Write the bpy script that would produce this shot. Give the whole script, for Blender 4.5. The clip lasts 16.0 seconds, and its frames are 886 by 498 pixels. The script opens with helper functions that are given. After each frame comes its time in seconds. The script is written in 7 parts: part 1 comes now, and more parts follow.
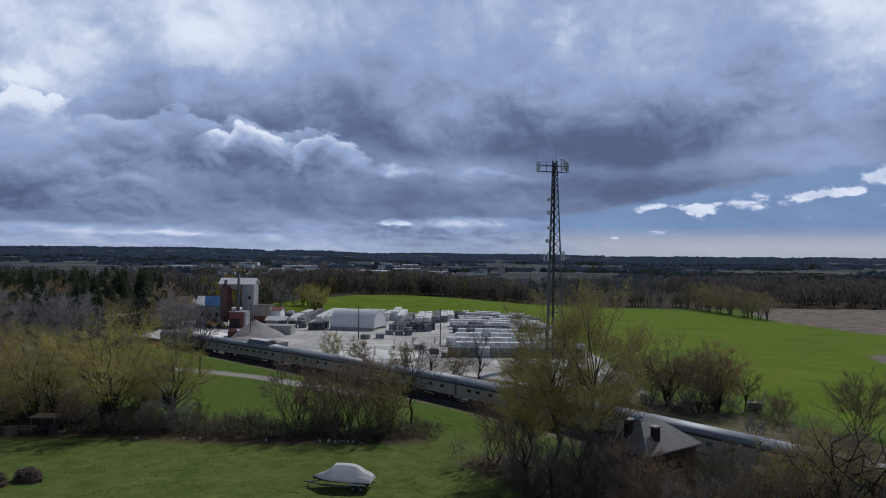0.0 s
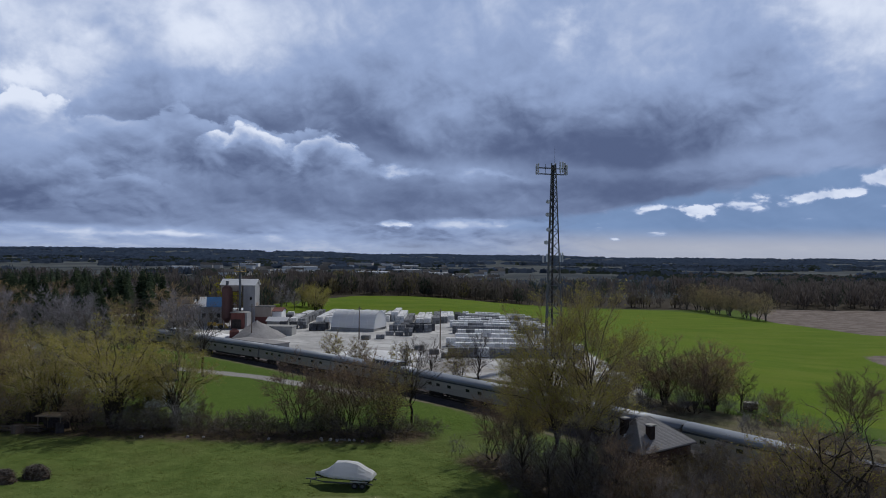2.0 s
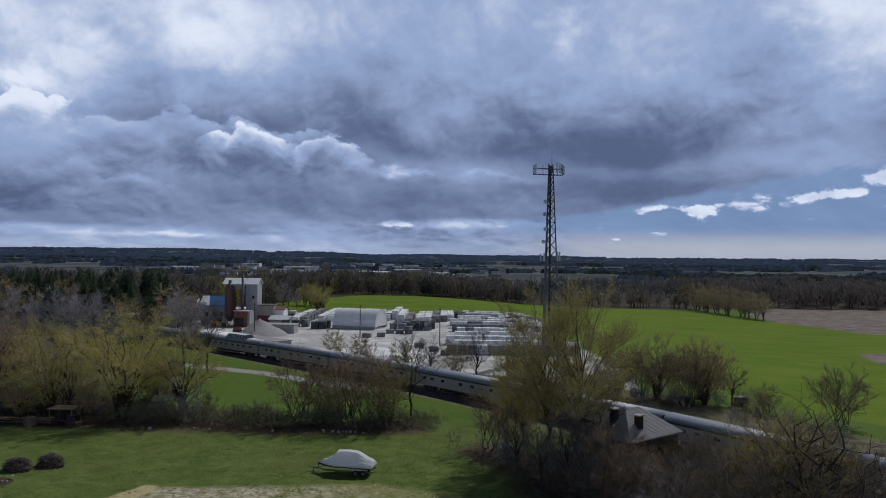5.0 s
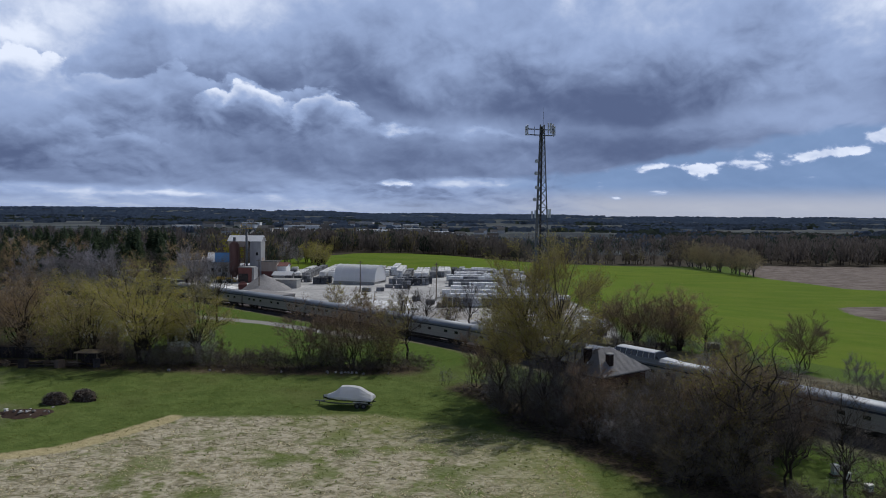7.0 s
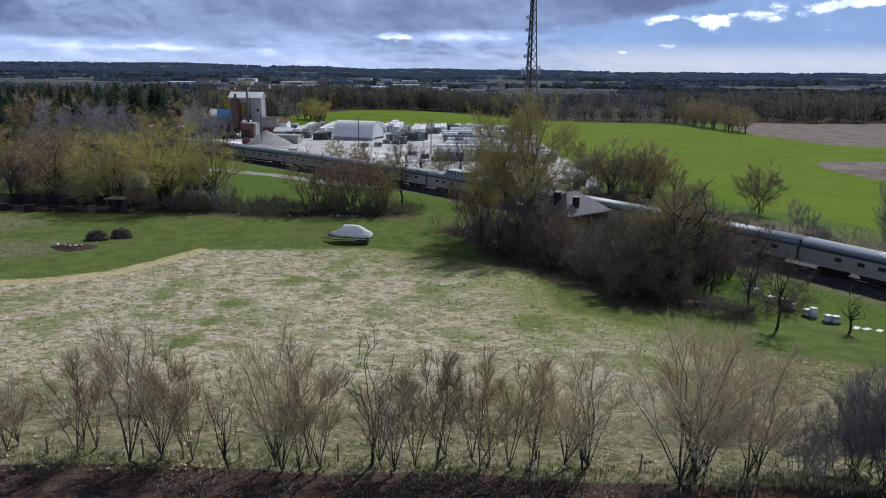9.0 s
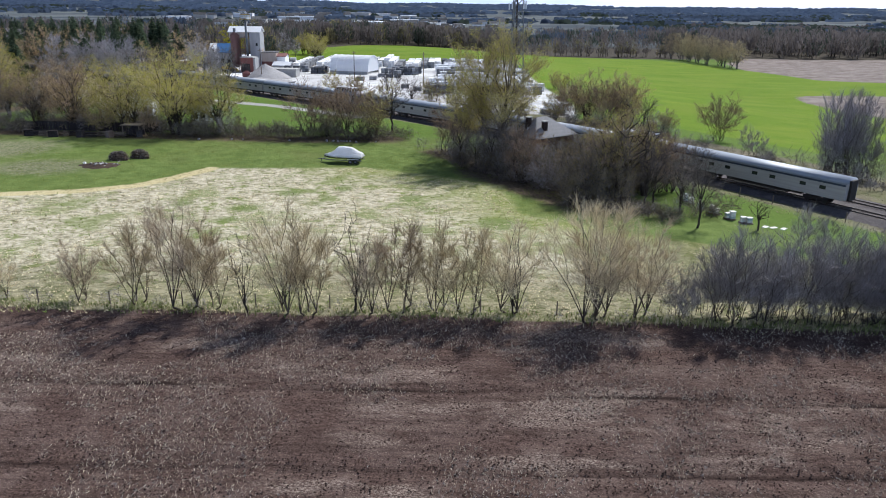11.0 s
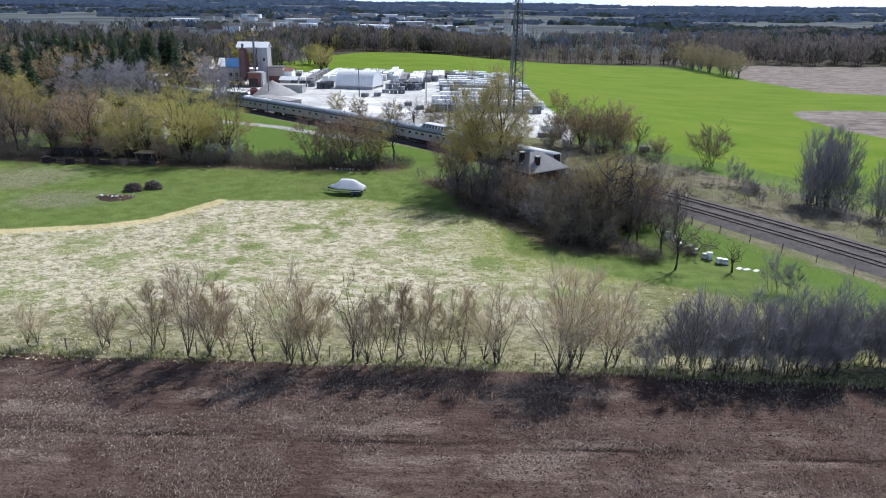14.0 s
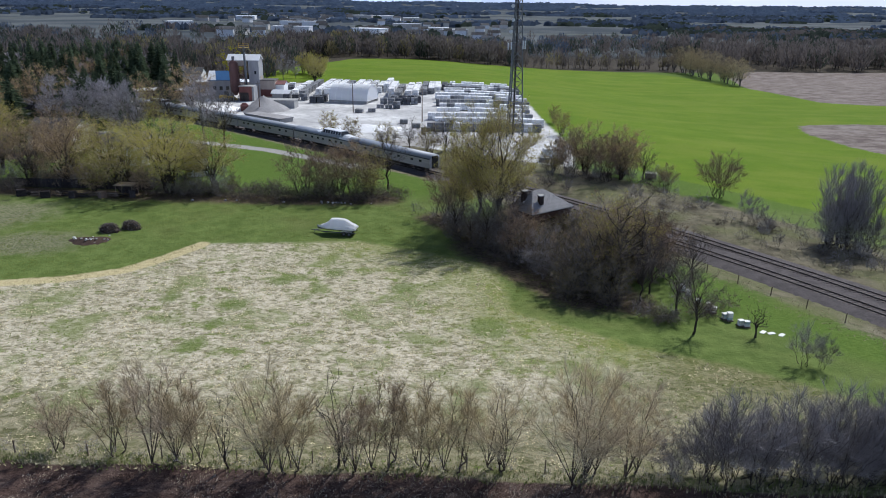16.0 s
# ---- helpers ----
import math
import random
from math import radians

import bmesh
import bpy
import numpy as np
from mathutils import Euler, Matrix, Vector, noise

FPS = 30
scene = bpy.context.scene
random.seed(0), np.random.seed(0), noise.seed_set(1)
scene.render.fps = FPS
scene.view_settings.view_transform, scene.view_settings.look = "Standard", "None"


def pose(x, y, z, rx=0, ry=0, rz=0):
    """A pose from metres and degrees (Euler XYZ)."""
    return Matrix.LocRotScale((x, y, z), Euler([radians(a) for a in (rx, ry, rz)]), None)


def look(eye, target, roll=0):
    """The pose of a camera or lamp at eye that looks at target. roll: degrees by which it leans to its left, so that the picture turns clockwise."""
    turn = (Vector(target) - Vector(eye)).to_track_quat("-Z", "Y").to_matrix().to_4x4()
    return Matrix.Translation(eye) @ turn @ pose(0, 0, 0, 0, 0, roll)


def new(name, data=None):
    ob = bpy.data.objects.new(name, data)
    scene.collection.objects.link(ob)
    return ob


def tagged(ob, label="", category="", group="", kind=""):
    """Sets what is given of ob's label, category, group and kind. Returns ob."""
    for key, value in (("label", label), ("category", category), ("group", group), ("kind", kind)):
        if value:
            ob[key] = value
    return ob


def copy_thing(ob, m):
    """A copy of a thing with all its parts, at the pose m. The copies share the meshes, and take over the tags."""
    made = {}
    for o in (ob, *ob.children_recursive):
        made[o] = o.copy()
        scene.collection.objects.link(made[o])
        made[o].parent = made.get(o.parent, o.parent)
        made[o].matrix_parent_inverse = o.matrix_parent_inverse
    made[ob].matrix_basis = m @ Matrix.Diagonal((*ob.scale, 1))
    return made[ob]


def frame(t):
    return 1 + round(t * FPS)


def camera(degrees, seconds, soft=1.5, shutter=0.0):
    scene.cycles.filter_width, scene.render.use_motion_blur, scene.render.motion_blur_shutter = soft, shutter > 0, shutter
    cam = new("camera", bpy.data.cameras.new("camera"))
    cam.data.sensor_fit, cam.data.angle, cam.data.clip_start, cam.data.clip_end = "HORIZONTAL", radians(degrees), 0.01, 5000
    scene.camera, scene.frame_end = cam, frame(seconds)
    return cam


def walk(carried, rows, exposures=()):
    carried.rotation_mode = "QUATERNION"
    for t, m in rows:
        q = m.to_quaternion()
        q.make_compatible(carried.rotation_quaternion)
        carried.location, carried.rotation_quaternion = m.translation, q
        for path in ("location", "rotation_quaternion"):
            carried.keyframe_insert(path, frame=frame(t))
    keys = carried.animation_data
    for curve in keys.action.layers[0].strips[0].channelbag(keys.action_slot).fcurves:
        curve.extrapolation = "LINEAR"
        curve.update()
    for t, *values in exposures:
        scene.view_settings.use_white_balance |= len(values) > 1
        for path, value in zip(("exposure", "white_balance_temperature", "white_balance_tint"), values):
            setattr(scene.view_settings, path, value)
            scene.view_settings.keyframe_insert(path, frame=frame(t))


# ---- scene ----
cam = camera(64.1, 16.0, soft=1.0)
METRES, EYE, TILT, LEAN, TURN = 60.5, 24.0, 0.35, -0.55, 0.0
ROWS = [
    (0.0, 0.0, 0.0, 0.0, 0.0, 0.0, -0.0),
    (0.5, 0.0006, -0.0102, 0.0007, -0.02, 0.01, -0.04),
    (1.0, 0.0003, -0.0216, 0.0025, -0.02, 0.02, -0.03),
    (1.5, 0.0004, -0.0257, 0.003, -0.0, 0.05, -0.03),
    (2.0, 0.0008, -0.027, 0.002, 0.01, 0.08, -0.04),
    (2.5, 0.0013, -0.0276, -0.0002, 0.02, 0.1, -0.04),
    (3.0, 0.0017, -0.0278, -0.0012, 0.03, 0.11, -0.04),
    (3.5, 0.0023, -0.0306, -0.0, 0.05, 0.11, -0.05),
    (4.0, 0.0033, -0.0414, 0.0009, 0.08, 0.13, -0.05),
    (6.5, 0.0198, -0.1779, -0.0099, 0.09, -0.28, 0.01),
    (7.0, 0.0247, -0.2181, -0.0083, 0.08, -3.22, 0.04),
    (7.5, 0.0306, -0.258, -0.0062, 0.08, -4.2, 0.05),
    (8.0, 0.0368, -0.3087, -0.0088, 0.1, -10.94, 0.08),
    (8.5, 0.0445, -0.361, -0.0044, 0.11, -14.6, 0.09),
    (9.0, 0.0529, -0.421, -0.0026, 0.09, -14.62, 0.06),
    (9.5, 0.0621, -0.4825, -0.0036, 0.08, -14.91, 0.07),
    (10.0, 0.0724, -0.5458, -0.0026, 0.08, -18.89, 0.03),
    (12.5, 0.1234, -0.72, 0.0353, 0.37, -19.66, -0.07),
    (13.0, 0.1235, -0.7227, 0.0615, 0.47, -19.66, -0.07),
    (13.5, 0.1235, -0.7226, 0.0868, 0.56, -19.67, -0.04),
    (14.0, 0.1233, -0.7096, 0.1118, 0.7, -19.67, -0.02),
    (14.5, 0.1227, -0.6853, 0.1316, 0.62, -19.68, -0.01),
    (15.0, 0.1221, -0.6486, 0.1549, 0.55, -19.71, 0.0),
    (15.5, 0.1215, -0.6053, 0.1755, 0.47, -19.73, -0.0),
    (16.0, 0.1205, -0.5563, 0.1828, 0.41, -19.75, 0.01),
]

# ---- light ----
SUN_AZ, SUN_EL = 37.0, 47.0
EXPOSURES = [(t, e, 6150.0 if t < 8.5 else 6000.0 if t < 11 else 5860.0, 10.0) for t, e in ((0.0, -1.12), (6.5, -1.08), (8.0, -0.72), (9.0, -0.48), (10.0, 0.02), (12.5, 0.44), (13.5, 0.40), (14.5, 0.24), (16.0, -0.08))]
walk(cam, [(t, pose(0, 0, EYE, TILT, LEAN, TURN) @ pose(METRES * x, METRES * y, METRES * z, 90 + pitch, roll, yaw)) for t, x, y, z, yaw, pitch, roll in ROWS], EXPOSURES)

sun_data = bpy.data.lights.new("sun", "SUN")
sun_data.energy, sun_data.angle, sun_data.color = 5.0, radians(0.6), (1.0, 0.95, 0.87)
sun = new("sun", sun_data)
sun_dir = Vector((math.sin(radians(SUN_AZ)) * math.cos(radians(SUN_EL)), math.cos(radians(SUN_AZ)) * math.cos(radians(SUN_EL)), math.sin(radians(SUN_EL))))
sun.matrix_world = look(sun_dir * 300, (0, 0, 0))


class Nodes:
    """A small builder of node trees."""

    def __init__(self, tree):
        self.t = tree
        tree.nodes.clear()

    def add(self, kind, ins=None, operation="", clamp=False, data_type="", interp="", dims="", attribute=""):
        n = self.t.nodes.new(kind)
        if operation:
            n.operation = operation
        if clamp:
            n.use_clamp = True
        if data_type:
            n.data_type = data_type
        if interp:
            n.interpolation_type = interp
        if dims:
            n.noise_dimensions = dims
        if attribute:
            n.attribute_name = attribute
        for k, v in (ins or {}).items():
            self.put(n.inputs[k], v)
        return n

    def put(self, socket, v):
        if isinstance(v, bpy.types.NodeSocket):
            self.t.links.new(v, socket)
        elif isinstance(v, bpy.types.Node):
            self.t.links.new(v.outputs[0], socket)
        else:
            if isinstance(v, tuple) and len(v) == 3 and len(socket.default_value) == 4:
                v = (*v, 1)
            socket.default_value = v

    def math(self, op, a, b=0.0, c=0.0, clamp=False):
        n = self.add("ShaderNodeMath", operation=op, clamp=clamp)
        self.put(n.inputs[0], a), self.put(n.inputs[1], b), self.put(n.inputs[2], c)
        return n.outputs[0]

    def mix(self, f, a, b):
        n = self.add("ShaderNodeMix", data_type="RGBA")
        self.put(n.inputs[0], f), self.put(n.inputs[6], a), self.put(n.inputs[7], b)
        return n.outputs[2]

    def ramp(self, v, lo, hi, a=0.0, b=1.0):
        n = self.add("ShaderNodeMapRange", interp="SMOOTHSTEP")
        for i, x in enumerate((v, lo, hi, a, b)):
            self.put(n.inputs[i], x)
        return n.outputs[0]

    def noise(self, vec, scale, detail=5.0, rough=0.55, distortion=0.0, dims="3D"):
        n = self.add("ShaderNodeTexNoise", dims=dims)
        self.put(n.inputs["Vector"], vec)
        n.inputs["Scale"].default_value, n.inputs["Detail"].default_value = scale, detail
        n.inputs["Roughness"].default_value, n.inputs["Distortion"].default_value = rough, distortion
        return n.outputs[0]

    def scaled(self, vec, s):
        n = self.add("ShaderNodeVectorMath", operation="MULTIPLY")
        self.put(n.inputs[0], vec)
        n.inputs[1].default_value = s
        return n.outputs[0]


# ---- world: sky with broken cloud ----
world = bpy.data.worlds.new("sky")
scene.world = world
world.use_nodes = True
N = Nodes(world.node_tree)
sky = N.add("ShaderNodeTexSky")
sky.sky_type, sky.sun_disc, sky.sun_elevation, sky.sun_rotation, sky.altitude = "NISHITA", False, radians(SUN_EL), radians(SUN_AZ), 300.0
clear = N.scaled(sky.outputs[0], (0.034, 0.038, 0.045))
coord = N.add("ShaderNodeTexCoord").outputs["Generated"]
sep = N.add("ShaderNodeSeparateXYZ", {0: coord})
dx, dy, dz = sep.outputs
az = N.math("MULTIPLY", N.math("ARCTAN2", dx, dy), 57.2958)
el = N.math("MULTIPLY", N.math("ARCSINE", dz), 57.2958)
elp = N.math("MAXIMUM", el, 0.0)
# rows of cloud close up towards the horizon
rise = N.math("ADD", N.math("MULTIPLY", elp, 0.85), N.math("MULTIPLY", N.math("LOGARITHM", N.math("ADD", elp, 1.6), 2.71828), 6.0))
cv = N.add("ShaderNodeCombineXYZ", {0: az, 1: rise}).outputs[0]


def vadd(a, b):
    return N.add("ShaderNodeVectorMath", {0: a, 1: b}, operation="ADD").outputs[0]


def curl(scale, detail, rough):
    w = N.add("ShaderNodeTexNoise", {"Vector": cv, "Scale": scale, "Detail": detail, "Roughness": rough}).outputs["Color"]
    return N.add("ShaderNodeVectorMath", {0: w, 1: (0.5, 0.5, 0.5)}, operation="SUBTRACT").outputs[0]


def total(items):
    q = items[0]
    for i in items[1:]:
        q = N.math("ADD", q, i)
    return q


cv2 = vadd(cv, N.scaled(curl(0.16, 3.0, 0.5), (3.0, 2.4, 0.0)))


def billow(vec, scale, octaves=5):
    """Rounded heads with creases between them, about 0 to 1."""
    out, amp, k = [], 1.0, scale
    for o in range(octaves):
        v = N.math("ABSOLUTE", N.math("MULTIPLY_ADD", N.noise(vadd(vec, (3.1 * o, 7.7 * o, 1.3 * o)), k, 0.0, 0.5), 2.0, -1.0))
        out.append(N.math("MULTIPLY", v, amp))
        amp, k = amp * 0.52, k * 2.05
    return N.math("MULTIPLY", total(out), 0.95)


puffs = billow(cv2, 0.17)
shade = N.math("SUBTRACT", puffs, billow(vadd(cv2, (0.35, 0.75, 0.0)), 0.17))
soft = N.noise(cv2, 0.078, 4.0, 0.48)
wisp = N.noise(cv2, 0.30, 7.0, 0.6)
tear = N.math("ADD", N.math("MULTIPLY", N.math("SUBTRACT", puffs, 0.42), 1.2), N.math("MULTIPLY", N.math("SUBTRACT", wisp, 0.5), 1.4))
wx, wy, _ = N.add("ShaderNodeSeparateXYZ", {0: curl(0.30, 6.0, 0.6)}).outputs
az_w = N.math("ADD", az, N.math("MULTIPLY", wx, 5.0))
el_w = N.math("ADD", el, N.math("MULTIPLY", N.math("MULTIPLY", wy, N.math("ADD", elp, 2.0)), 0.32))


def patch(a0, e0, wa, we, k):
    """A soft region of the sky, for the large masses of cloud."""
    u = N.math("DIVIDE", N.math("SUBTRACT", az_w, a0), wa)
    v = N.math("DIVIDE", N.math("SUBTRACT", el_w, e0), we)
    d = N.math("ADD", N.math("MULTIPLY", u, u), N.math("MULTIPLY", v, v))
    return N.math("MULTIPLY", N.math("EXPONENT", N.math("MULTIPLY", d, -1.0)), k)


def lerp(f, a, b):
    return N.math("ADD", N.math("MULTIPLY", a, N.math("SUBTRACT", 1.0, f)), N.math("MULTIPLY", b, f))


grain = total([N.math("MULTIPLY", N.math("SUBTRACT", soft, 0.5), 0.90), N.math("MULTIPLY", N.math("SUBTRACT", wisp, 0.5), 0.19), N.math("MULTIPLY", shade, 0.16)])
# low sky under the decks, with small sunlit heaps
low = total([0.32, N.math("MULTIPLY", grain, 1.0), N.math("MULTIPLY", shade, 0.15), N.ramp(el, 2.6, 0.2, 0.0, 0.16), patch(-30, 1.7, 7, 0.40, 0.30), patch(-22, 1.3, 5, 0.25, 0.28), patch(2, 2.5, 5, 0.30, 0.35), patch(29, 0.6, 12, 0.8, 0.22)])
heaps = total([patch(19.0, 3.6, 6.0, 0.55, 1.3), patch(27.3, 4.5, 2.0, 0.6, 1.3), patch(30.0, 4.6, 1.3, 0.5, 1.2), patch(33.0, 5.5, 3.2, 0.7, 1.3), patch(13.3, 1.45, 1.0, 0.22, 0.9), patch(-3.4, 2.5, 1.6, 0.28, 0.8), patch(3.6, 2.9, 2.6, 0.22, 0.8), N.math("MULTIPLY", tear, 1.3)])
heap_m = N.ramp(heaps, 0.48, 1.0)
b = lerp(heap_m, low, N.math("ADD", 0.80, N.math("MULTIPLY", shade, 0.35)))
open_m = N.math("SUBTRACT", 1.0, heap_m)
# the lower dark deck, its underside climbing to the east
under = total([N.ramp(az, 4.0, 36.0, 2.7, 6.6), N.ramp(az, -6.0, -18.0, 0.0, -0.9), N.math("MULTIPLY", tear, -0.55)])
deck = N.ramp(N.math("SUBTRACT", el, under), -0.25, 0.45)
deck_b = total([0.25, N.math("MULTIPLY", grain, 0.75), N.ramp(az, -8.0, -30.0, 0.0, 0.07), patch(-15, 5.6, 5, 1.0, 0.06), patch(16, 5.2, 10, 1.2, -0.06), patch(-3.8, 6.6, 2.0, 0.30, 0.35), patch(3.5, 6.3, 3.0, 0.25, 0.16), N.ramp(el, 4.6, 7.0, 0.0, 0.10)])
b = lerp(deck, b, deck_b)
open_m = N.math("MULTIPLY", open_m, N.math("SUBTRACT", 1.0, deck))
# the high deck: pale and broken in the west, dark-bellied over the middle
belly = total([N.ramp(az, -8.0, 0.0, 8.6, 6.9), N.ramp(az, 18.0, 32.0, 0.0, 1.6), N.math("MULTIPLY", tear, -1.0)])
high = N.ramp(N.math("SUBTRACT", el, belly), -0.35, 1.1)
high_b = total([N.ramp(N.math("SUBTRACT", el, belly), 0.0, 9.0, 0.20, 0.56), N.math("MULTIPLY", grain, 1.0),
                patch(-29, 15, 8, 5, 0.20), patch(-19.5, 15.2, 4, 2.2, 0.24), patch(-31, 11.6, 2.2, 1.2, 0.40), patch(-27, 13, 3, 2, 0.18), patch(-17, 18.5, 8, 2.5, 0.10),
                patch(32, 15.5, 4.5, 5, 0.34), patch(28.5, 18.5, 3, 3, 0.20), patch(10, 17.4, 1.6, 1.8, 0.22), patch(27, 10.5, 3, 2.2, 0.12), patch(20, 14, 7, 4, -0.05), patch(9, 8.6, 11, 1.6, -0.05), patch(-20, 12.0, 12, 3.0, 0.07)])
b = lerp(high, b, high_b)
open_m = N.math("MULTIPLY", open_m, N.math("SUBTRACT", 1.0, high))
# heaped cloud with lit heads standing before the western deck
for a0, top, wide, lit, dark, drop in ((-19.0, 10.4, 11.0, 0.52, 0.24, 3.0), (-15.2, 9.9, 3.6, 0.92, 0.34, 2.2), (-9.4, 9.0, 3.6, 0.80, 0.34, 2.0), (-31.0, 11.6, 3.2, 0.95, 0.45, 2.6), (-28.0, 6.4, 8.0, 0.40, 0.22, 2.2)):
    u = N.math("ABSOLUTE", N.math("DIVIDE", N.math("SUBTRACT", az_w, a0), wide))
    head = total([top, N.math("MULTIPLY", N.math("MULTIPLY", u, u), -1.1), N.math("MULTIPLY", tear, 1.7)])
    down = N.math("SUBTRACT", head, el)
    body = N.math("MULTIPLY", N.math("MULTIPLY", N.ramp(down, 0.0, 0.4), N.ramp(down, drop * 1.6, drop * 0.6)), N.ramp(u, 1.1, 0.6))
    inner = total([N.ramp(down, 0.0, drop, lit, dark), N.math("MULTIPLY", grain, 0.8), N.math("MULTIPLY", shade, 0.2)])
    b = lerp(body, b, inner)
b = N.math("MAXIMUM", N.math("MINIMUM", b, 1.0), 0.0)
mid_c = N.mix(N.ramp(b, 0.06, 0.58), (0.20, 0.262, 0.47), (0.67, 0.84, 1.25))
cloud = N.mix(N.ramp(b, 0.50, 0.95), mid_c, (1.62, 1.70, 1.90))
# clear air below the decks in the east, and one gap high in the west
gapm = N.math("MULTIPLY", open_m, N.ramp(N.math("ADD", az, N.math("MULTIPLY", grain, 30.0)), 0.0, 14.0, 0.0, 0.85))
gapm = N.math("MAXIMUM", gapm, N.ramp(N.math("ADD", patch(-24.3, 20.6, 2.2, 1.3, 1.0), N.math("MULTIPLY", tear, 0.2)), 0.35, 0.6))
cloud = N.mix(gapm, cloud, N.mix(N.ramp(el, 0.6, 2.4), (0.94, 0.95, 1.05), (0.40, 0.60, 0.99)))
# high overhead the sky opens up
cloud = N.mix(N.ramp(el, 21.0, 28.0, 0.0, 0.95), cloud, clear)
haze = N.mix(N.ramp(el, 0.0, 1.6, 0.40, 0.0), cloud, (0.78, 0.85, 1.02))
bg = N.add("ShaderNodeBackground", {0: haze, 1: 1.0})
N.add("ShaderNodeOutputWorld", {0: bg.outputs[0]})


# ---- materials ----
def material(name):
    m = bpy.data.materials.new(name)
    m.use_nodes = True
    return m, Nodes(m.node_tree)


def finish(n, colour, rough=0.8, metal=0.0, bump=None, strength=0.3, dist=0.05, **more):
    bs = n.add("ShaderNodeBsdfPrincipled", {"Base Color": colour, "Roughness": rough, "Metallic": metal})
    for k, v in more.items():
        n.put(bs.inputs[k.replace("_", " ")], v)
    if bump is not None:
        n.put(bs.inputs["Normal"], n.add("ShaderNodeBump", {"Height": bump, "Strength": strength, "Distance": dist}).outputs[0])
    n.add("ShaderNodeOutputMaterial", {0: bs.outputs[0]})


def surface(name, a, b, scale=2.0, rough=0.75, metal=0.0, stain=(0.5, 0.35), vary=0.0, strength=0.25, dist=0.02, stretch=(1, 1, 1), island=0.0):
    """Two colours mixed by grain and by larger stains; vary: lighter and darker from object to object, island: from piece to piece."""
    m, n = material(name)
    v = n.add("ShaderNodeTexCoord").outputs["Object"]
    if stretch != (1, 1, 1):
        v = n.scaled(v, stretch)
    g = n.noise(v, scale, 8.0, 0.6)
    s = n.noise(v, scale * 0.13, 3.0, 0.5)
    f = n.math("ADD", n.math("MULTIPLY", n.ramp(g, 0.3, 0.7), stain[0]), n.math("MULTIPLY", n.ramp(s, 0.35, 0.65), stain[1]), clamp=True)
    c = n.mix(f, a, b)
    if vary or island:
        r = n.add("ShaderNodeObjectInfo").outputs["Random"] if vary else n.add("ShaderNodeNewGeometry").outputs["Random Per Island"]
        k = vary or island
        hs = n.add("ShaderNodeHueSaturation", {"Value": n.ramp(r, 0.0, 1.0, 1 - k, 1 + k), "Hue": n.ramp(r, 0.0, 1.0, 0.5 - 0.05 * k, 0.5 + 0.05 * k), "Color": c})
        c = hs.outputs[0]
    finish(n, c, rough, metal, g, strength, dist, Specular_IOR_Level=0.1 if rough > 0.82 else 0.4)
    return m


M = {}
M["bark"] = surface("bark", (0.055, 0.043, 0.034), (0.13, 0.105, 0.085), 6, 0.9, stretch=(1, 1, 0.2), vary=0.2)
M["bark_dark"] = surface("bark_dark", (0.030, 0.025, 0.021), (0.075, 0.062, 0.052), 6, 0.9, stretch=(1, 1, 0.2), vary=0.15)
M["bark_grey"] = surface("bark_grey", (0.09, 0.08, 0.07), (0.19, 0.17, 0.155), 6, 0.9, stretch=(1, 1, 0.2), vary=0.15)
M["twig_sapling"] = surface("twig_sapling", (0.49, 0.405, 0.265), (0.63, 0.535, 0.37), 3, 0.85, vary=0.2)
M["twig_brown"] = surface("twig_brown", (0.21, 0.15, 0.115), (0.36, 0.27, 0.205), 3, 0.85, vary=0.2)
M["twig_tan"] = surface("twig_tan", (0.33, 0.265, 0.155), (0.49, 0.405, 0.26), 3, 0.85, vary=0.2)
M["twig_grey"] = surface("twig_grey", (0.26, 0.235, 0.235), (0.42, 0.39, 0.395), 3, 0.85, vary=0.2)
M["twig_slate"] = surface("twig_slate", (0.235, 0.215, 0.205), (0.38, 0.355, 0.34), 3, 0.85, vary=0.2)
M["twig_dark"] = surface("twig_dark", (0.115, 0.097, 0.084), (0.24, 0.205, 0.178), 3, 0.9, vary=0.2)


def leaf_mat(name, a, b, vary=0.25):
    m, n = material(name)
    r = n.add("ShaderNodeNewGeometry").outputs["Random Per Island"]
    o = n.add("ShaderNodeObjectInfo").outputs["Random"]
    c = n.mix(n.ramp(r, 0.0, 1.0), a, b)
    hs = n.add("ShaderNodeHueSaturation", {"Value": n.ramp(o, 0.0, 1.0, 1 - vary, 1 + vary), "Color": c})
    di = n.add("ShaderNodeBsdfDiffuse", {0: hs.outputs[0]})
    tr = n.add("ShaderNodeBsdfTranslucent", {0: hs.outputs[0]})
    mx = n.add("ShaderNodeMixShader", {0: 0.45, 1: di.outputs[0], 2: tr.outputs[0]})
    n.add("ShaderNodeOutputMaterial", {0: mx.outputs[0]})
    return m


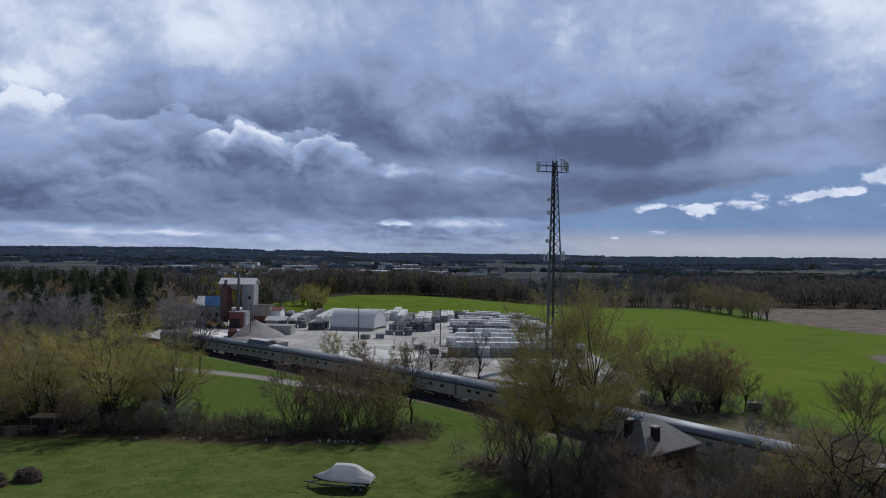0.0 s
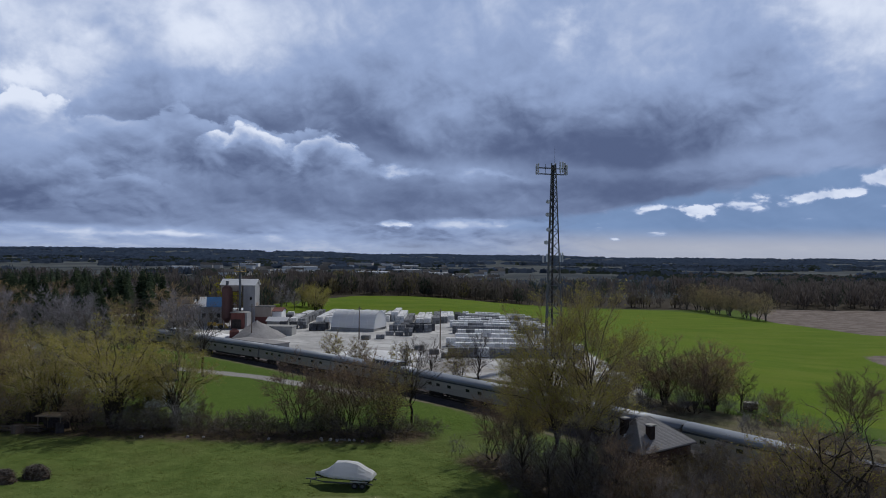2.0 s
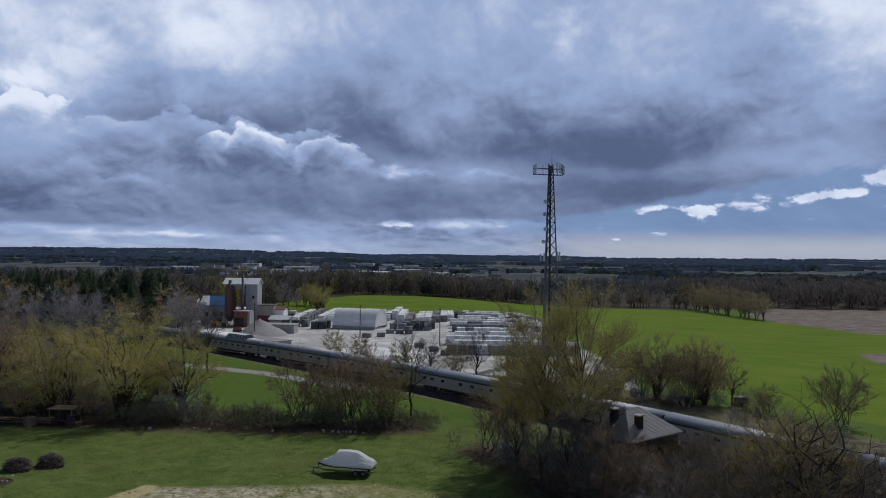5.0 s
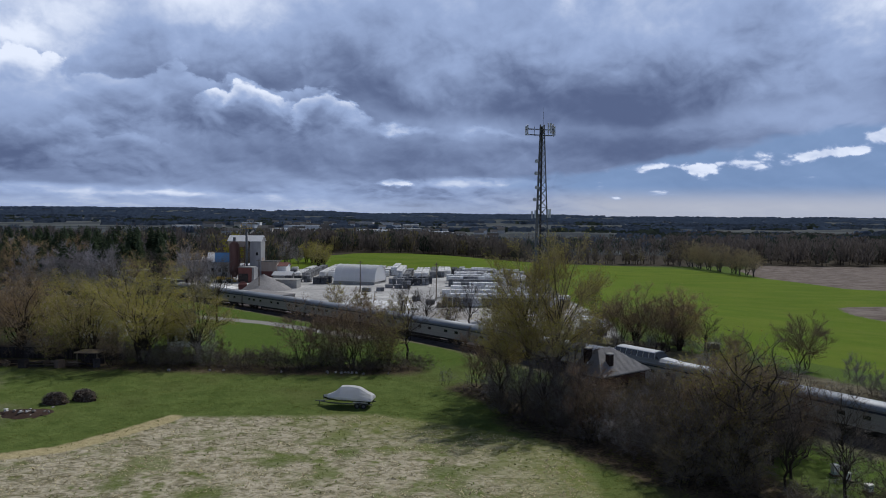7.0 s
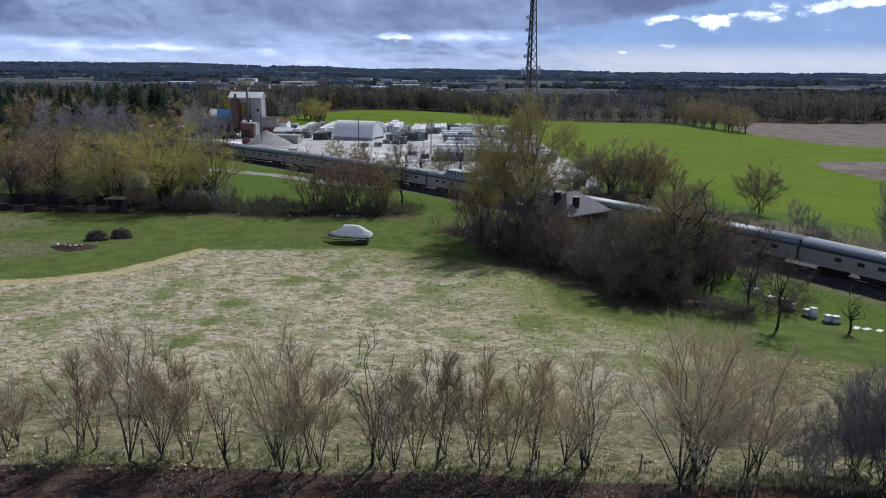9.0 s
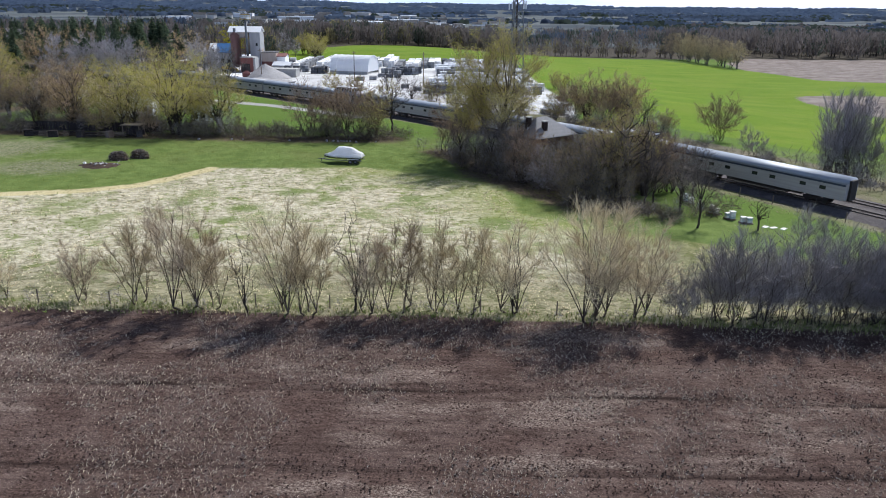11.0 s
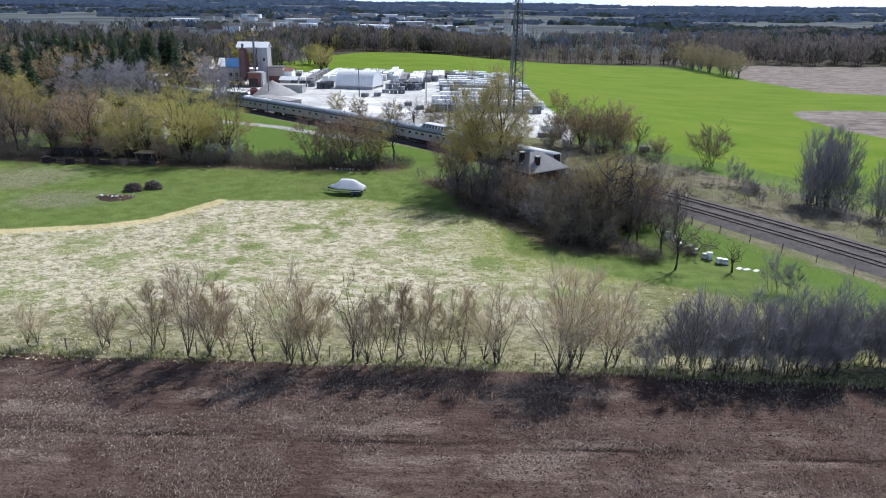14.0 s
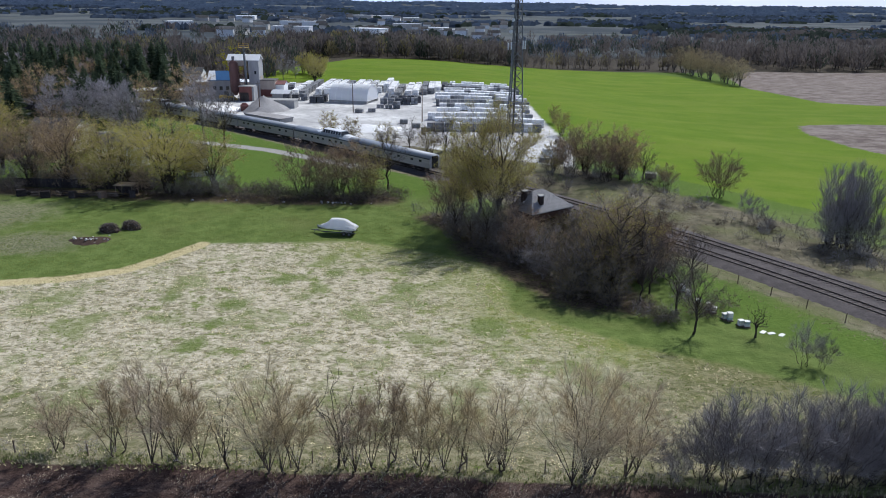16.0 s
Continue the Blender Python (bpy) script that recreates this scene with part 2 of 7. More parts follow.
M["leaf_willow"] = leaf_mat("leaf_willow", (0.33, 0.30, 0.065), (0.50, 0.455, 0.13))
M["leaf_ochre"] = leaf_mat("leaf_ochre", (0.34, 0.25, 0.11), (0.50, 0.385, 0.19))
M["leaf_green"] = leaf_mat("leaf_green", (0.09, 0.11, 0.02), (0.19, 0.20, 0.045))
M["leaf_olive"] = leaf_mat("leaf_olive", (0.17, 0.14, 0.055), (0.30, 0.245, 0.11))
M["leaf_bright"] = leaf_mat("leaf_bright", (0.36, 0.34, 0.03), (0.52, 0.48, 0.06))
M["cover"] = leaf_mat("cover", (0.88, 0.89, 0.91), (0.92, 0.93, 0.94), 0.02)
M["fabric"] = leaf_mat("fabric", (0.90, 0.91, 0.92), (0.94, 0.94, 0.94), 0.02)
M["needle"] = leaf_mat("needle", (0.064, 0.088, 0.052), (0.122, 0.156, 0.090))
M["galvanised"] = surface("galvanised", (0.085, 0.092, 0.10), (0.18, 0.19, 0.20), 2, 0.6, 0.25)
M["antenna"] = surface("antenna", (0.50, 0.52, 0.53), (0.62, 0.64, 0.65), 2, 0.5)
M["train_side"] = surface("train_side", (0.32, 0.31, 0.295), (0.44, 0.43, 0.41), 1.2, 0.5, 0.15, stretch=(0.1, 1, 3))
M["train_roof"] = surface("train_roof", (0.20, 0.225, 0.265), (0.32, 0.345, 0.385), 0.9, 0.55, 0.15, stretch=(0.15, 1, 1))
M["train_blue"] = surface("train_blue", (0.020, 0.030, 0.055), (0.040, 0.055, 0.085), 1.5, 0.4)
M["train_under"] = surface("train_under", (0.012, 0.011, 0.010), (0.035, 0.031, 0.028), 3, 0.8)
M["train_white"] = surface("train_white", (0.62, 0.63, 0.64), (0.74, 0.75, 0.76), 1.5, 0.35)
M["rail"] = surface("rail", (0.030, 0.024, 0.021), (0.060, 0.046, 0.038), 4, 0.6, 0.3)
M["sleeper"] = surface("sleeper", (0.06, 0.05, 0.045), (0.15, 0.13, 0.12), 5, 0.9, vary=0.35)
M["ballast"] = surface("ballast", (0.058, 0.052, 0.053), (0.135, 0.120, 0.118), 5, 0.95, strength=0.8, dist=0.08)
M["roof_shingle"] = surface("roof_shingle", (0.25, 0.245, 0.245), (0.35, 0.34, 0.335), 5, 0.9, vary=0.05)
M["brick_dark"] = surface("brick_dark", (0.030, 0.024, 0.022), (0.07, 0.05, 0.042), 8, 0.9)
M["brick_brown"] = surface("brick_brown", (0.085, 0.052, 0.040), (0.16, 0.10, 0.08), 6, 0.9)
M["wall_pale"] = surface("wall_pale", (0.42, 0.39, 0.35), (0.56, 0.53, 0.48), 2, 0.85, vary=0.15)
M["wall_white"] = surface("wall_white", (0.66, 0.66, 0.65), (0.80, 0.80, 0.79), 1.0, 0.7, vary=0.08)
M["wall_grey"] = surface("wall_grey", (0.24, 0.24, 0.245), (0.36, 0.36, 0.365), 0.8, 0.8, vary=0.15, stretch=(1, 1, 0.3))
M["wall_beige"] = surface("wall_beige", (0.34, 0.28, 0.23), (0.46, 0.39, 0.33), 0.8, 0.85, stretch=(1, 1, 0.3))
M["wall_red"] = surface("wall_red", (0.13, 0.050, 0.043), (0.22, 0.090, 0.078), 0.8, 0.8, stretch=(1, 1, 0.3))
M["silo_red"] = surface("silo_red", (0.12, 0.060, 0.052), (0.21, 0.110, 0.095), 0.7, 0.7, stretch=(1, 1, 0.2))
M["roof_white"] = surface("roof_white", (0.68, 0.69, 0.70), (0.80, 0.81, 0.82), 0.8, 0.5)
M["roof_blue"] = surface("roof_blue", (0.04, 0.12, 0.28), (0.06, 0.17, 0.36), 0.8, 0.5)
M["roof_dark"] = surface("roof_dark", (0.07, 0.07, 0.072), (0.14, 0.138, 0.135), 1.5, 0.9, vary=0.3)
M["paver_white"] = surface("paver_white", (0.68, 0.68, 0.68), (0.84, 0.84, 0.84), 2.5, 0.85, vary=0.18)
M["paver_grey"] = surface("paver_grey", (0.16, 0.165, 0.175), (0.30, 0.305, 0.31), 2.5, 0.9, vary=0.3)
M["paver_dark"] = surface("paver_dark", (0.055, 0.058, 0.066), (0.13, 0.135, 0.145), 2.5, 0.9, vary=0.3)
M["gravel"] = surface("gravel", (0.25, 0.24, 0.24), (0.38, 0.37, 0.365), 2.0, 0.95, strength=0.6, dist=0.2)
M["wood_old"] = surface("wood_old", (0.13, 0.10, 0.075), (0.25, 0.20, 0.155), 4, 0.85, vary=0.2, stretch=(1, 1, 0.2))
M["wood_dark"] = surface("wood_dark", (0.030, 0.026, 0.026), (0.075, 0.065, 0.062), 3, 0.9, vary=0.3)
M["concrete"] = surface("concrete", (0.30, 0.295, 0.285), (0.42, 0.415, 0.40), 1.2, 0.9)
M["hull_black"] = surface("hull_black", (0.008, 0.009, 0.012), (0.016, 0.018, 0.022), 2, 0.2)
M["hull_white"] = surface("hull_white", (0.62, 0.62, 0.62), (0.72, 0.72, 0.72), 2, 0.3)
M["rubber"] = surface("rubber", (0.012, 0.012, 0.012), (0.03, 0.03, 0.03), 6, 0.8)
M["hive_white"] = surface("hive_white", (0.66, 0.66, 0.62), (0.80, 0.80, 0.77), 4, 0.7, vary=0.08)
M["hive_blue"] = surface("hive_blue", (0.35, 0.45, 0.47), (0.50, 0.58, 0.58), 4, 0.7, vary=0.1)
M["yellow"] = surface("yellow", (0.42, 0.27, 0.03), (0.55, 0.37, 0.05), 2, 0.5)
M["straw"] = surface("straw", (0.31, 0.26, 0.20), (0.48, 0.42, 0.34), 8, 0.9, island=0.35)
M["tuft"] = surface("tuft", (0.45, 0.38, 0.22), (0.66, 0.59, 0.40), 6, 0.9, island=0.30)
M["tuft_rough"] = surface("tuft_rough", (0.17, 0.155, 0.095), (0.31, 0.275, 0.18), 6, 0.9, island=0.30)
M["tuft_green"] = surface("tuft_green", (0.13, 0.175, 0.04), (0.22, 0.26, 0.07), 6, 0.9, island=0.30)
M["tuft_lawn"] = leaf_mat("tuft_lawn", (0.11, 0.135, 0.032), (0.20, 0.22, 0.062), 0.05)
M["clod"] = surface("clod", (0.035, 0.023, 0.018), (0.085, 0.058, 0.047), 8, 0.95, island=0.3)
M["brushwood"] = surface("brushwood", (0.045, 0.032, 0.024), (0.11, 0.08, 0.06), 5, 0.95)
M["litter"] = surface("litter", (0.60, 0.60, 0.60), (0.75, 0.75, 0.75), 3, 0.7)
M["stone"] = surface("stone", (0.28, 0.26, 0.24), (0.45, 0.43, 0.41), 3, 0.9, vary=0.2)

m, n = material("glass_dark")
finish(n, (0.02, 0.024, 0.03), 0.08)
M["glass"] = m


# ---- the lie of the land ----
def ss(a, b, v):
    t = np.clip((v - a) / (b - a), 0, 1)
    return t * t * (3 - 2 * t)


def track_x(y):
    """x of the near track's centre line at y."""
    y = np.asarray(y, float)
    yc = np.clip(y, -150, 230)
    return 84.808 - 0.383744 * yc - 0.00243885 * yc**2 + (y - yc) * (-0.383744 - 0.0048777 * yc)


RAIL_Z = -1.0


def height(x, y):
    x, y = np.asarray(x, float), np.asarray(y, float)
    h = 0.5 - 1.2 * ss(12, 65, y)
    h = h - 7.0 * ss(30, 150, x + 0.15 * (y - 100)) * ss(-60, 60, y) - 5.0 * ss(220, 520, y)
    h = h + 2.6 * np.exp(-(((x - 10) / 120) ** 2 + ((y - 400) / 70) ** 2))
    h = h + 0.25 * np.sin(x * 0.045 + 1.0) * np.sin(y * 0.06 + 0.5)
    # the land rises again far off, more so on the west
    far = ss(1200, 4700, y)
    h = h + far * (28 - 6 * ss(-1500, 2500, x) + 17 * ss(200, -2600, x)) + far * (3.5 * np.sin(x * 0.0031 + 0.7) + 2.5 * np.sin(x * 0.0082 + y * 0.002))
    d = np.abs((x - track_x(y) - 2.6) * 0.82)
    k = ss(11, 5, d) * ss(420, 300, y)
    return h * (1 - k) + (RAIL_Z - 0.55) * k


def H(x, y):
    return float(height(x, y))


def seg_dist(px_, py_, pts):
    best = np.full(px_.shape, 1e9)
    for (ax, ay), (bx, by) in zip(pts[:-1], pts[1:]):
        ex, ey = bx - ax, by - ay
        t = np.clip(((px_ - ax) * ex + (py_ - ay) * ey) / (ex * ex + ey * ey + 1e-9), 0, 1)
        best = np.minimum(best, np.hypot(px_ - ax - t * ex, py_ - ay - t * ey))
    return best


def poly_sd(px_, py_, pts):
    """Distance to a polygon's edge, positive inside."""
    inside = np.zeros(px_.shape, bool)
    for (ax, ay), (bx, by) in zip(pts, pts[1:] + pts[:1]):
        cross = (ay > py_) != (by > py_)
        with np.errstate(divide="ignore", invalid="ignore"):
            inside ^= cross & (px_ < (bx - ax) * (py_ - ay) / (by - ay + 1e-12) + ax)
    return np.where(inside, 1, -1) * seg_dist(px_, py_, pts + pts[:1])


LAWN_EDGE = [(-150, 44), (-54, 50.0), (-43.3, 52.7), (-36.8, 56.2), (-32.5, 62.7), (-29.5, 68.2), (-6.5, 71.3), (6.7, 65.2), (14.4, 60.1), (15.6, 44.0), (27.9, 34.3), (36.5, 30.0), (62, 12)]
MEADOW = LAWN_EDGE + [(60, 7), (-150, 17)]
PATH = [(-150, 44.5), (-54, 50.3), (-43.3, 53.0), (-36.8, 56.5), (-32.5, 63.0), (-30.0, 68.0)]
YARD = [(-110, 205), (-80, 195), (-59, 192), (-37, 176), (-16, 158), (5, 142), (20, 132), (36, 124), (40, 147), (38, 200), (37, 297), (-66, 292), (-80, 262), (-95, 240)]
CROP = [(38, 150), (52, 124), (70, 109), (88, 92), (110, 62), (150, 20), (260, -60), (700, -60), (700, 250), (300, 232), (207, 286), (181, 300), (173, 369), (150, 470), (60, 500), (-60, 480), (-90, 330), (-66, 293), (37, 297), (38, 200)]
TILLED = [(173, 369), (181, 300), (207, 286), (300, 232), (700, 250), (700, 470), (330, 500), (225, 495), (190, 440)]
WEDGE = [(131, 214), (137, 228), (160, 232), (230, 222), (330, 190), (330, 120), (200, 130), (150, 158), (135, 188)]
ROAD = [(-95, 164), (-60, 150), (-45, 144.0), (-37, 140.2), (-30.5, 135.5), (-24, 130.5), (-19.5, 127.0), (-12, 121.5)]
BRUSH = [[(-95, 101), (-50, 96), (-22, 94), (-5, 95)], [(6, 84), (14, 74), (20, 64), (26, 51), (30, 47)], [(-90, 100), (-100, 120), (-90, 140)]]


def spaced(lo, hi, step, reach_lo, reach_hi, grow):
    mid = np.arange(lo, hi + step / 2, step)
    out, s, v = [], step, hi
    while v < reach_hi:
        s *= grow
        v += s
        out.append(min(v, reach_hi))
    back, s, v = [], step, lo
    while v > reach_lo:
        s *= grow
        v -= s
        back.append(max(v, reach_lo))
    return np.array(back[::-1] + list(mid) + out)


def quad_grid(nx, ny):
    i = np.arange(ny - 1)[:, None] * nx + np.arange(nx - 1)[None, :]
    return np.stack([i, i + 1, i + nx + 1, i + nx], -1).reshape(-1, 4)


def mesh_from(name, verts, faces, mats, smooth=False):
    me = bpy.data.meshes.new(name)
    me.from_pydata(verts if isinstance(verts, list) else verts.tolist(), [], faces if isinstance(faces, list) else faces.tolist())
    for mt in mats:
        me.materials.append(mt)
    if smooth:
        me.polygons.foreach_set("use_smooth", [True] * len(me.polygons))
    me.update()
    return me


gx = spaced(-72, 80, 0.65, -4200, 4200, 1.055)
gy = spaced(-22, 112, 0.65, -900, 4850, 1.045)
X, Y = np.meshgrid(gx, gy)
fx, fy = X.ravel(), Y.ravel()
soil_sd = 11.6 - 0.05 * fx - fy + 0.25 * np.sin(fx * 0.35)
Z = height(fx, fy)
rng = np.random.default_rng(3)
near = (np.abs(fx) < 90) & (fy < 130)
Z = Z + near * rng.normal(0, 0.022, fx.size) + (near & (soil_sd > 0)) * rng.normal(0, 0.035, fx.size)
Z = Z - 0.14 * ss(0.0, 0.6, soil_sd)
for (ax, ay), (bx, by) in (((-60, 3.3), (60, -1.6)), ((-60, -6.7), (60, -8.0)), ((-60, -15.5), (60, -16.5))):
    Z = Z - 0.16 * np.exp(-(seg_dist(fx, fy, [(ax, ay), (bx, by)]) / 0.45) ** 2)
ground_me = mesh_from("ground", np.stack([fx, fy, Z], 1), quad_grid(len(gx), len(gy)), [], True)
zones = {
    "soil": soil_sd,
    "meadow": poly_sd(fx, fy, MEADOW),
    "path": 1.2 - seg_dist(fx, fy, PATH),
    "yard": poly_sd(fx, fy, YARD),
    "crop": poly_sd(fx, fy, CROP),
    "tilled": np.maximum(poly_sd(fx, fy, TILLED), poly_sd(fx, fy, WEDGE)),
    "road": 1.7 - seg_dist(fx, fy, ROAD),
    "brush": np.maximum.reduce([3.6 - seg_dist(fx, fy, b_) for b_ in BRUSH] + [6.0 - seg_dist(fx, fy, [(14, 70), (26, 50)])]),
    "track": 19.0 - np.abs((fx - track_x(fy) - 13.0) * 0.82),
    "lush": np.maximum(fy - 97, 5.0 - seg_dist(fx, fy, [(41, 60), (43, 48), (49, 40), (60, 29)])),
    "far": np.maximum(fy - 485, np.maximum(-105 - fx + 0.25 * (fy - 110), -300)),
    "greening": 7.0 - seg_dist(fx, fy, [(-5, 71), (6, 65), (15, 60), (16, 44), (28, 34), (37, 30), (62, 12)]),
    "verge": 6.5 - np.abs(fy - (14.5 - 0.05 * fx)) + 14.0 * ss(14, 34, fx),
    "weeds": np.maximum.reduce([r_ - np.hypot(fx - a_, (fy - b_) * 0.8) for a_, b_, r_ in ((-19.6, 33.5, 1.5), (-18.5, 45.1, 1.6), (-19.2, 39.4, 1.1), (12.1, 38.6, 2.3), (1.5, 51.7, 1.6), (-14.5, 53.6, 1.4), (-8.0, 57.0, 1.5), (4.0, 46.0, 1.2), (-27.0, 47.0, 1.3))]),
    "wheel": 0.30 - np.minimum(seg_dist(fx, fy, [(-31.5, 57.5), (-30.3, 53.5), (-24.3, 39.1)]), seg_dist(fx, fy, [(-29.7, 58.0), (-28.5, 54.0), (-22.6, 39.6)])),
    "waste": np.maximum(1 - np.hypot((fx + 55.5) / 7.5, (fy - 67.2) / 5.0), 1 - np.hypot((fx + 70.0) / 9.0, (fy - 82.0) / 8.0)) * 4.0,
    "rut": 0.22 - np.minimum.reduce([seg_dist(fx, fy, [(-60, 3.3), (60, -1.6)]), seg_dist(fx, fy, [(-60, -6.7), (60, -8.0)]), seg_dist(fx, fy, [(-60, -15.5), (60, -16.5)])]),
}
for k_, v_ in zones.items():
    ground_me.attributes.new(k_, "FLOAT", "POINT").data.foreach_set("value", np.clip(v_, -400, 400).astype(np.float32))

m, n = material("land")
pos = n.add("ShaderNodeNewGeometry").outputs["Position"]
n1, n2, n3 = n.noise(pos, 0.07, 4.0), n.noise(pos, 0.45, 6.0, 0.6), n.noise(pos, 2.6, 8.0, 0.65)
streak = n.noise(n.scaled(pos, (0.8, 1.2, 1)), 1.15, 9.0, 0.68, 0.9)
n0 = n.noise(pos, 0.006, 5.0, 0.6)
n4 = n.noise(pos, 7.0, 6.0, 0.7)


def zone(name, soft=0.5, wob=2.0, tex=None):
    a = n.add("ShaderNodeAttribute", attribute=name).outputs["Fac"]
    w = n.math("MULTIPLY", n.math("SUBTRACT", tex if tex is not None else n2, 0.5), wob)
    return n.ramp(n.math("ADD", a, w), -soft, soft)


lawn = n.mix(n.ramp(n2, 0.3, 0.7), (0.094, 0.135, 0.034), (0.152, 0.200, 0.058))
lawn = n.mix(n.ramp(n1, 0.45, 0.7, 0.0, 0.38), lawn, (0.150, 0.138, 0.060))
lawn = n.mix(n.ramp(n4, 0.40, 0.62, 0.0, 0.4), lawn, (0.060, 0.088, 0.020))
lawn = n.mix(n.math("MULTIPLY", zone("lush", 3.0, 6.0), 0.8), lawn, n.mix(n.ramp(n3, 0.3, 0.7), (0.060, 0.112, 0.016), (0.115, 0.172, 0.032)))
dry = n.mix(n.ramp(streak, 0.34, 0.62), (0.15, 0.140, 0.080), (0.55, 0.495, 0.38))
dry = n.mix(n.ramp(n3, 0.42, 0.72, 0.0, 0.5), dry, (0.30, 0.265, 0.13))
dry = n.mix(n.math("MULTIPLY", n.ramp(n2, 0.52, 0.66), n.ramp(n1, 0.35, 0.6, 0.3, 0.9)), dry, (0.14, 0.175, 0.045))
dry = n.mix(n.ramp(n.noise(pos, 0.16, 3.0), 0.49, 0.66, 0.0, 0.7), dry, (0.15, 0.185, 0.055))
dry = n.mix(n.math("MULTIPLY", zone("greening", 8.0, 16.0), 0.75), dry, n.mix(n.ramp(n3, 0.3, 0.7), (0.105, 0.155, 0.022), (0.22, 0.225, 0.065)))
dry = n.mix(n.math("MULTIPLY", zone("verge", 5.0, 7.0), 0.72), dry, n.mix(n.ramp(streak, 0.35, 0.65), (0.075, 0.082, 0.032), (0.21, 0.19, 0.105)))
earth = n.mix(n.ramp(n4, 0.3, 0.7), (0.028, 0.017, 0.014), (0.120, 0.080, 0.067))
earth = n.mix(n.ramp(n2, 0.40, 0.65, 0.0, 0.5), earth, (0.125, 0.090, 0.078))
earth = n.mix(n.ramp(n.noise(n.scaled(pos, (0.10, 2.6, 1)), 1.4, 5.0, 0.6), 0.45, 0.62, 0.0, 0.45), earth, (0.035, 0.023, 0.019))
earth = n.mix(n.math("MULTIPLY", n.ramp(n.noise(n.scaled(pos, (0.16, 0.62, 1)), 0.62, 4.0, 0.6), 0.54, 0.66), n.ramp(n.noise(n.scaled(pos, (1.0, 2.2, 1)), 7.0, 6.0, 0.75), 0.49, 0.57, 0.0, 0.85)), earth, (0.30, 0.245, 0.205))
earth = n.mix(n.math("MULTIPLY", n.ramp(streak, 0.6, 0.75), n.ramp(n1, 0.45, 0.6, 0.1, 0.6)), earth, (0.28, 0.22, 0.18))
earth = n.mix(n.math("MULTIPLY", n.ramp(n.noise(pos, 13.0, 3.0, 0.6), 0.60, 0.68), n.ramp(n2, 0.35, 0.6, 0.15, 0.9)), earth, (0.30, 0.245, 0.20))
earth = n.mix(zone("rut", 0.2, 0.3), earth, (0.022, 0.014, 0.012))
crop = n.mix(n.ramp(n1, 0.3, 0.7), (0.106, 0.176, 0.013), (0.146, 0.212, 0.019))
crop = n.mix(n.ramp(n.noise(n.scaled(pos, (0.02, 0.3, 1)), 0.7, 4.0), 0.4, 0.7, 0.0, 0.25), crop, (0.090, 0.160, 0.010))
crop = n.mix(n.ramp(n2, 0.55, 0.8, 0.0, 0.3), crop, (0.165, 0.215, 0.024))
crop = n.mix(n.ramp(n3, 0.42, 0.62, 0.0, 0.6), crop, (0.072, 0.122, 0.012))
crop = n.mix(n.ramp(n.noise(n.scaled(pos, (0.35, 1.0, 1)), 0.09, 6.0, 0.65), 0.42, 0.66, 0.0, 0.55), crop, (0.165, 0.205, 0.030))
tilled = n.mix(n.ramp(n.noise(n.scaled(pos, (0.25, 0.42, 1)), 0.6, 9.0, 0.7), 0.36, 0.64), (0.125, 0.10, 0.088), (0.255, 0.22, 0.195))
yard = n.mix(n.ramp(n1, 0.3, 0.7), (0.40, 0.395, 0.39), (0.66, 0.655, 0.64))
yard = n.mix(n.ramp(n2, 0.45, 0.7, 0.0, 0.55), yard, (0.26, 0.255, 0.25))
road = n.mix(n.ramp(n3, 0.3, 0.7), (0.26, 0.25, 0.24), (0.38, 0.37, 0.355))
brush = n.mix(n.ramp(n3, 0.3, 0.7), (0.050, 0.038, 0.026), (0.14, 0.11, 0.075))
side = n.mix(n.ramp(n2, 0.35, 0.65), (0.095, 0.086, 0.058), (0.185, 0.165, 0.115))
side = n.mix(n.ramp(n1, 0.45, 0.65, 0.0, 0.6), side, (0.12, 0.135, 0.05))
# distant land tinted blue-grey, with aerial haze mixed into its base colour
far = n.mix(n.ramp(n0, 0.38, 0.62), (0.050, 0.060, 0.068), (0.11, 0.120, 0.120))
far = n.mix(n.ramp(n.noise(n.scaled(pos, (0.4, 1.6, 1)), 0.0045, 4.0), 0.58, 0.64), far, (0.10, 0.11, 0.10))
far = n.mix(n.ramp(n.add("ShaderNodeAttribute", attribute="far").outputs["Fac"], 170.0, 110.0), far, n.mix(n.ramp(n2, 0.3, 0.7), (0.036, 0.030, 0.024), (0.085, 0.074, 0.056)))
path = n.mix(n.ramp(n3, 0.3, 0.7), (0.38, 0.32, 0.17), (0.52, 0.45, 0.26))
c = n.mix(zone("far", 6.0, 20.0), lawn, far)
c = n.mix(zone("track", 1.5, 6.0), c, side)
c = n.mix(zone("crop", 0.6, 3.0), c, crop)
c = n.mix(zone("tilled", 0.8, 5.0), c, tilled)
c = n.mix(zone("yard", 0.8, 3.0), c, yard)
c = n.mix(zone("brush", 1.6, 5.0), c, brush)
c = n.mix(zone("road", 0.4, 1.2), c, road)
c = n.mix(zone("meadow", 0.9, 2.2), c, dry)
c = n.mix(n.math("MULTIPLY", zone("weeds", 0.7, 2.6, n3), 0.75), c, n.mix(n.ramp(n4, 0.3, 0.7), (0.075, 0.115, 0.022), (0.15, 0.19, 0.05)))
c = n.mix(n.math("MULTIPLY", zone("wheel", 0.25, 0.7), 0.45), c, (0.17, 0.165, 0.08))
c = n.mix(n.math("MULTIPLY", zone("waste", 1.8, 6.5), 0.6), c, n.mix(n.ramp(n3, 0.32, 0.66), (0.085, 0.088, 0.050), (0.27, 0.24, 0.18)))
c = n.mix(zone("path", 0.35, 0.8), c, path)
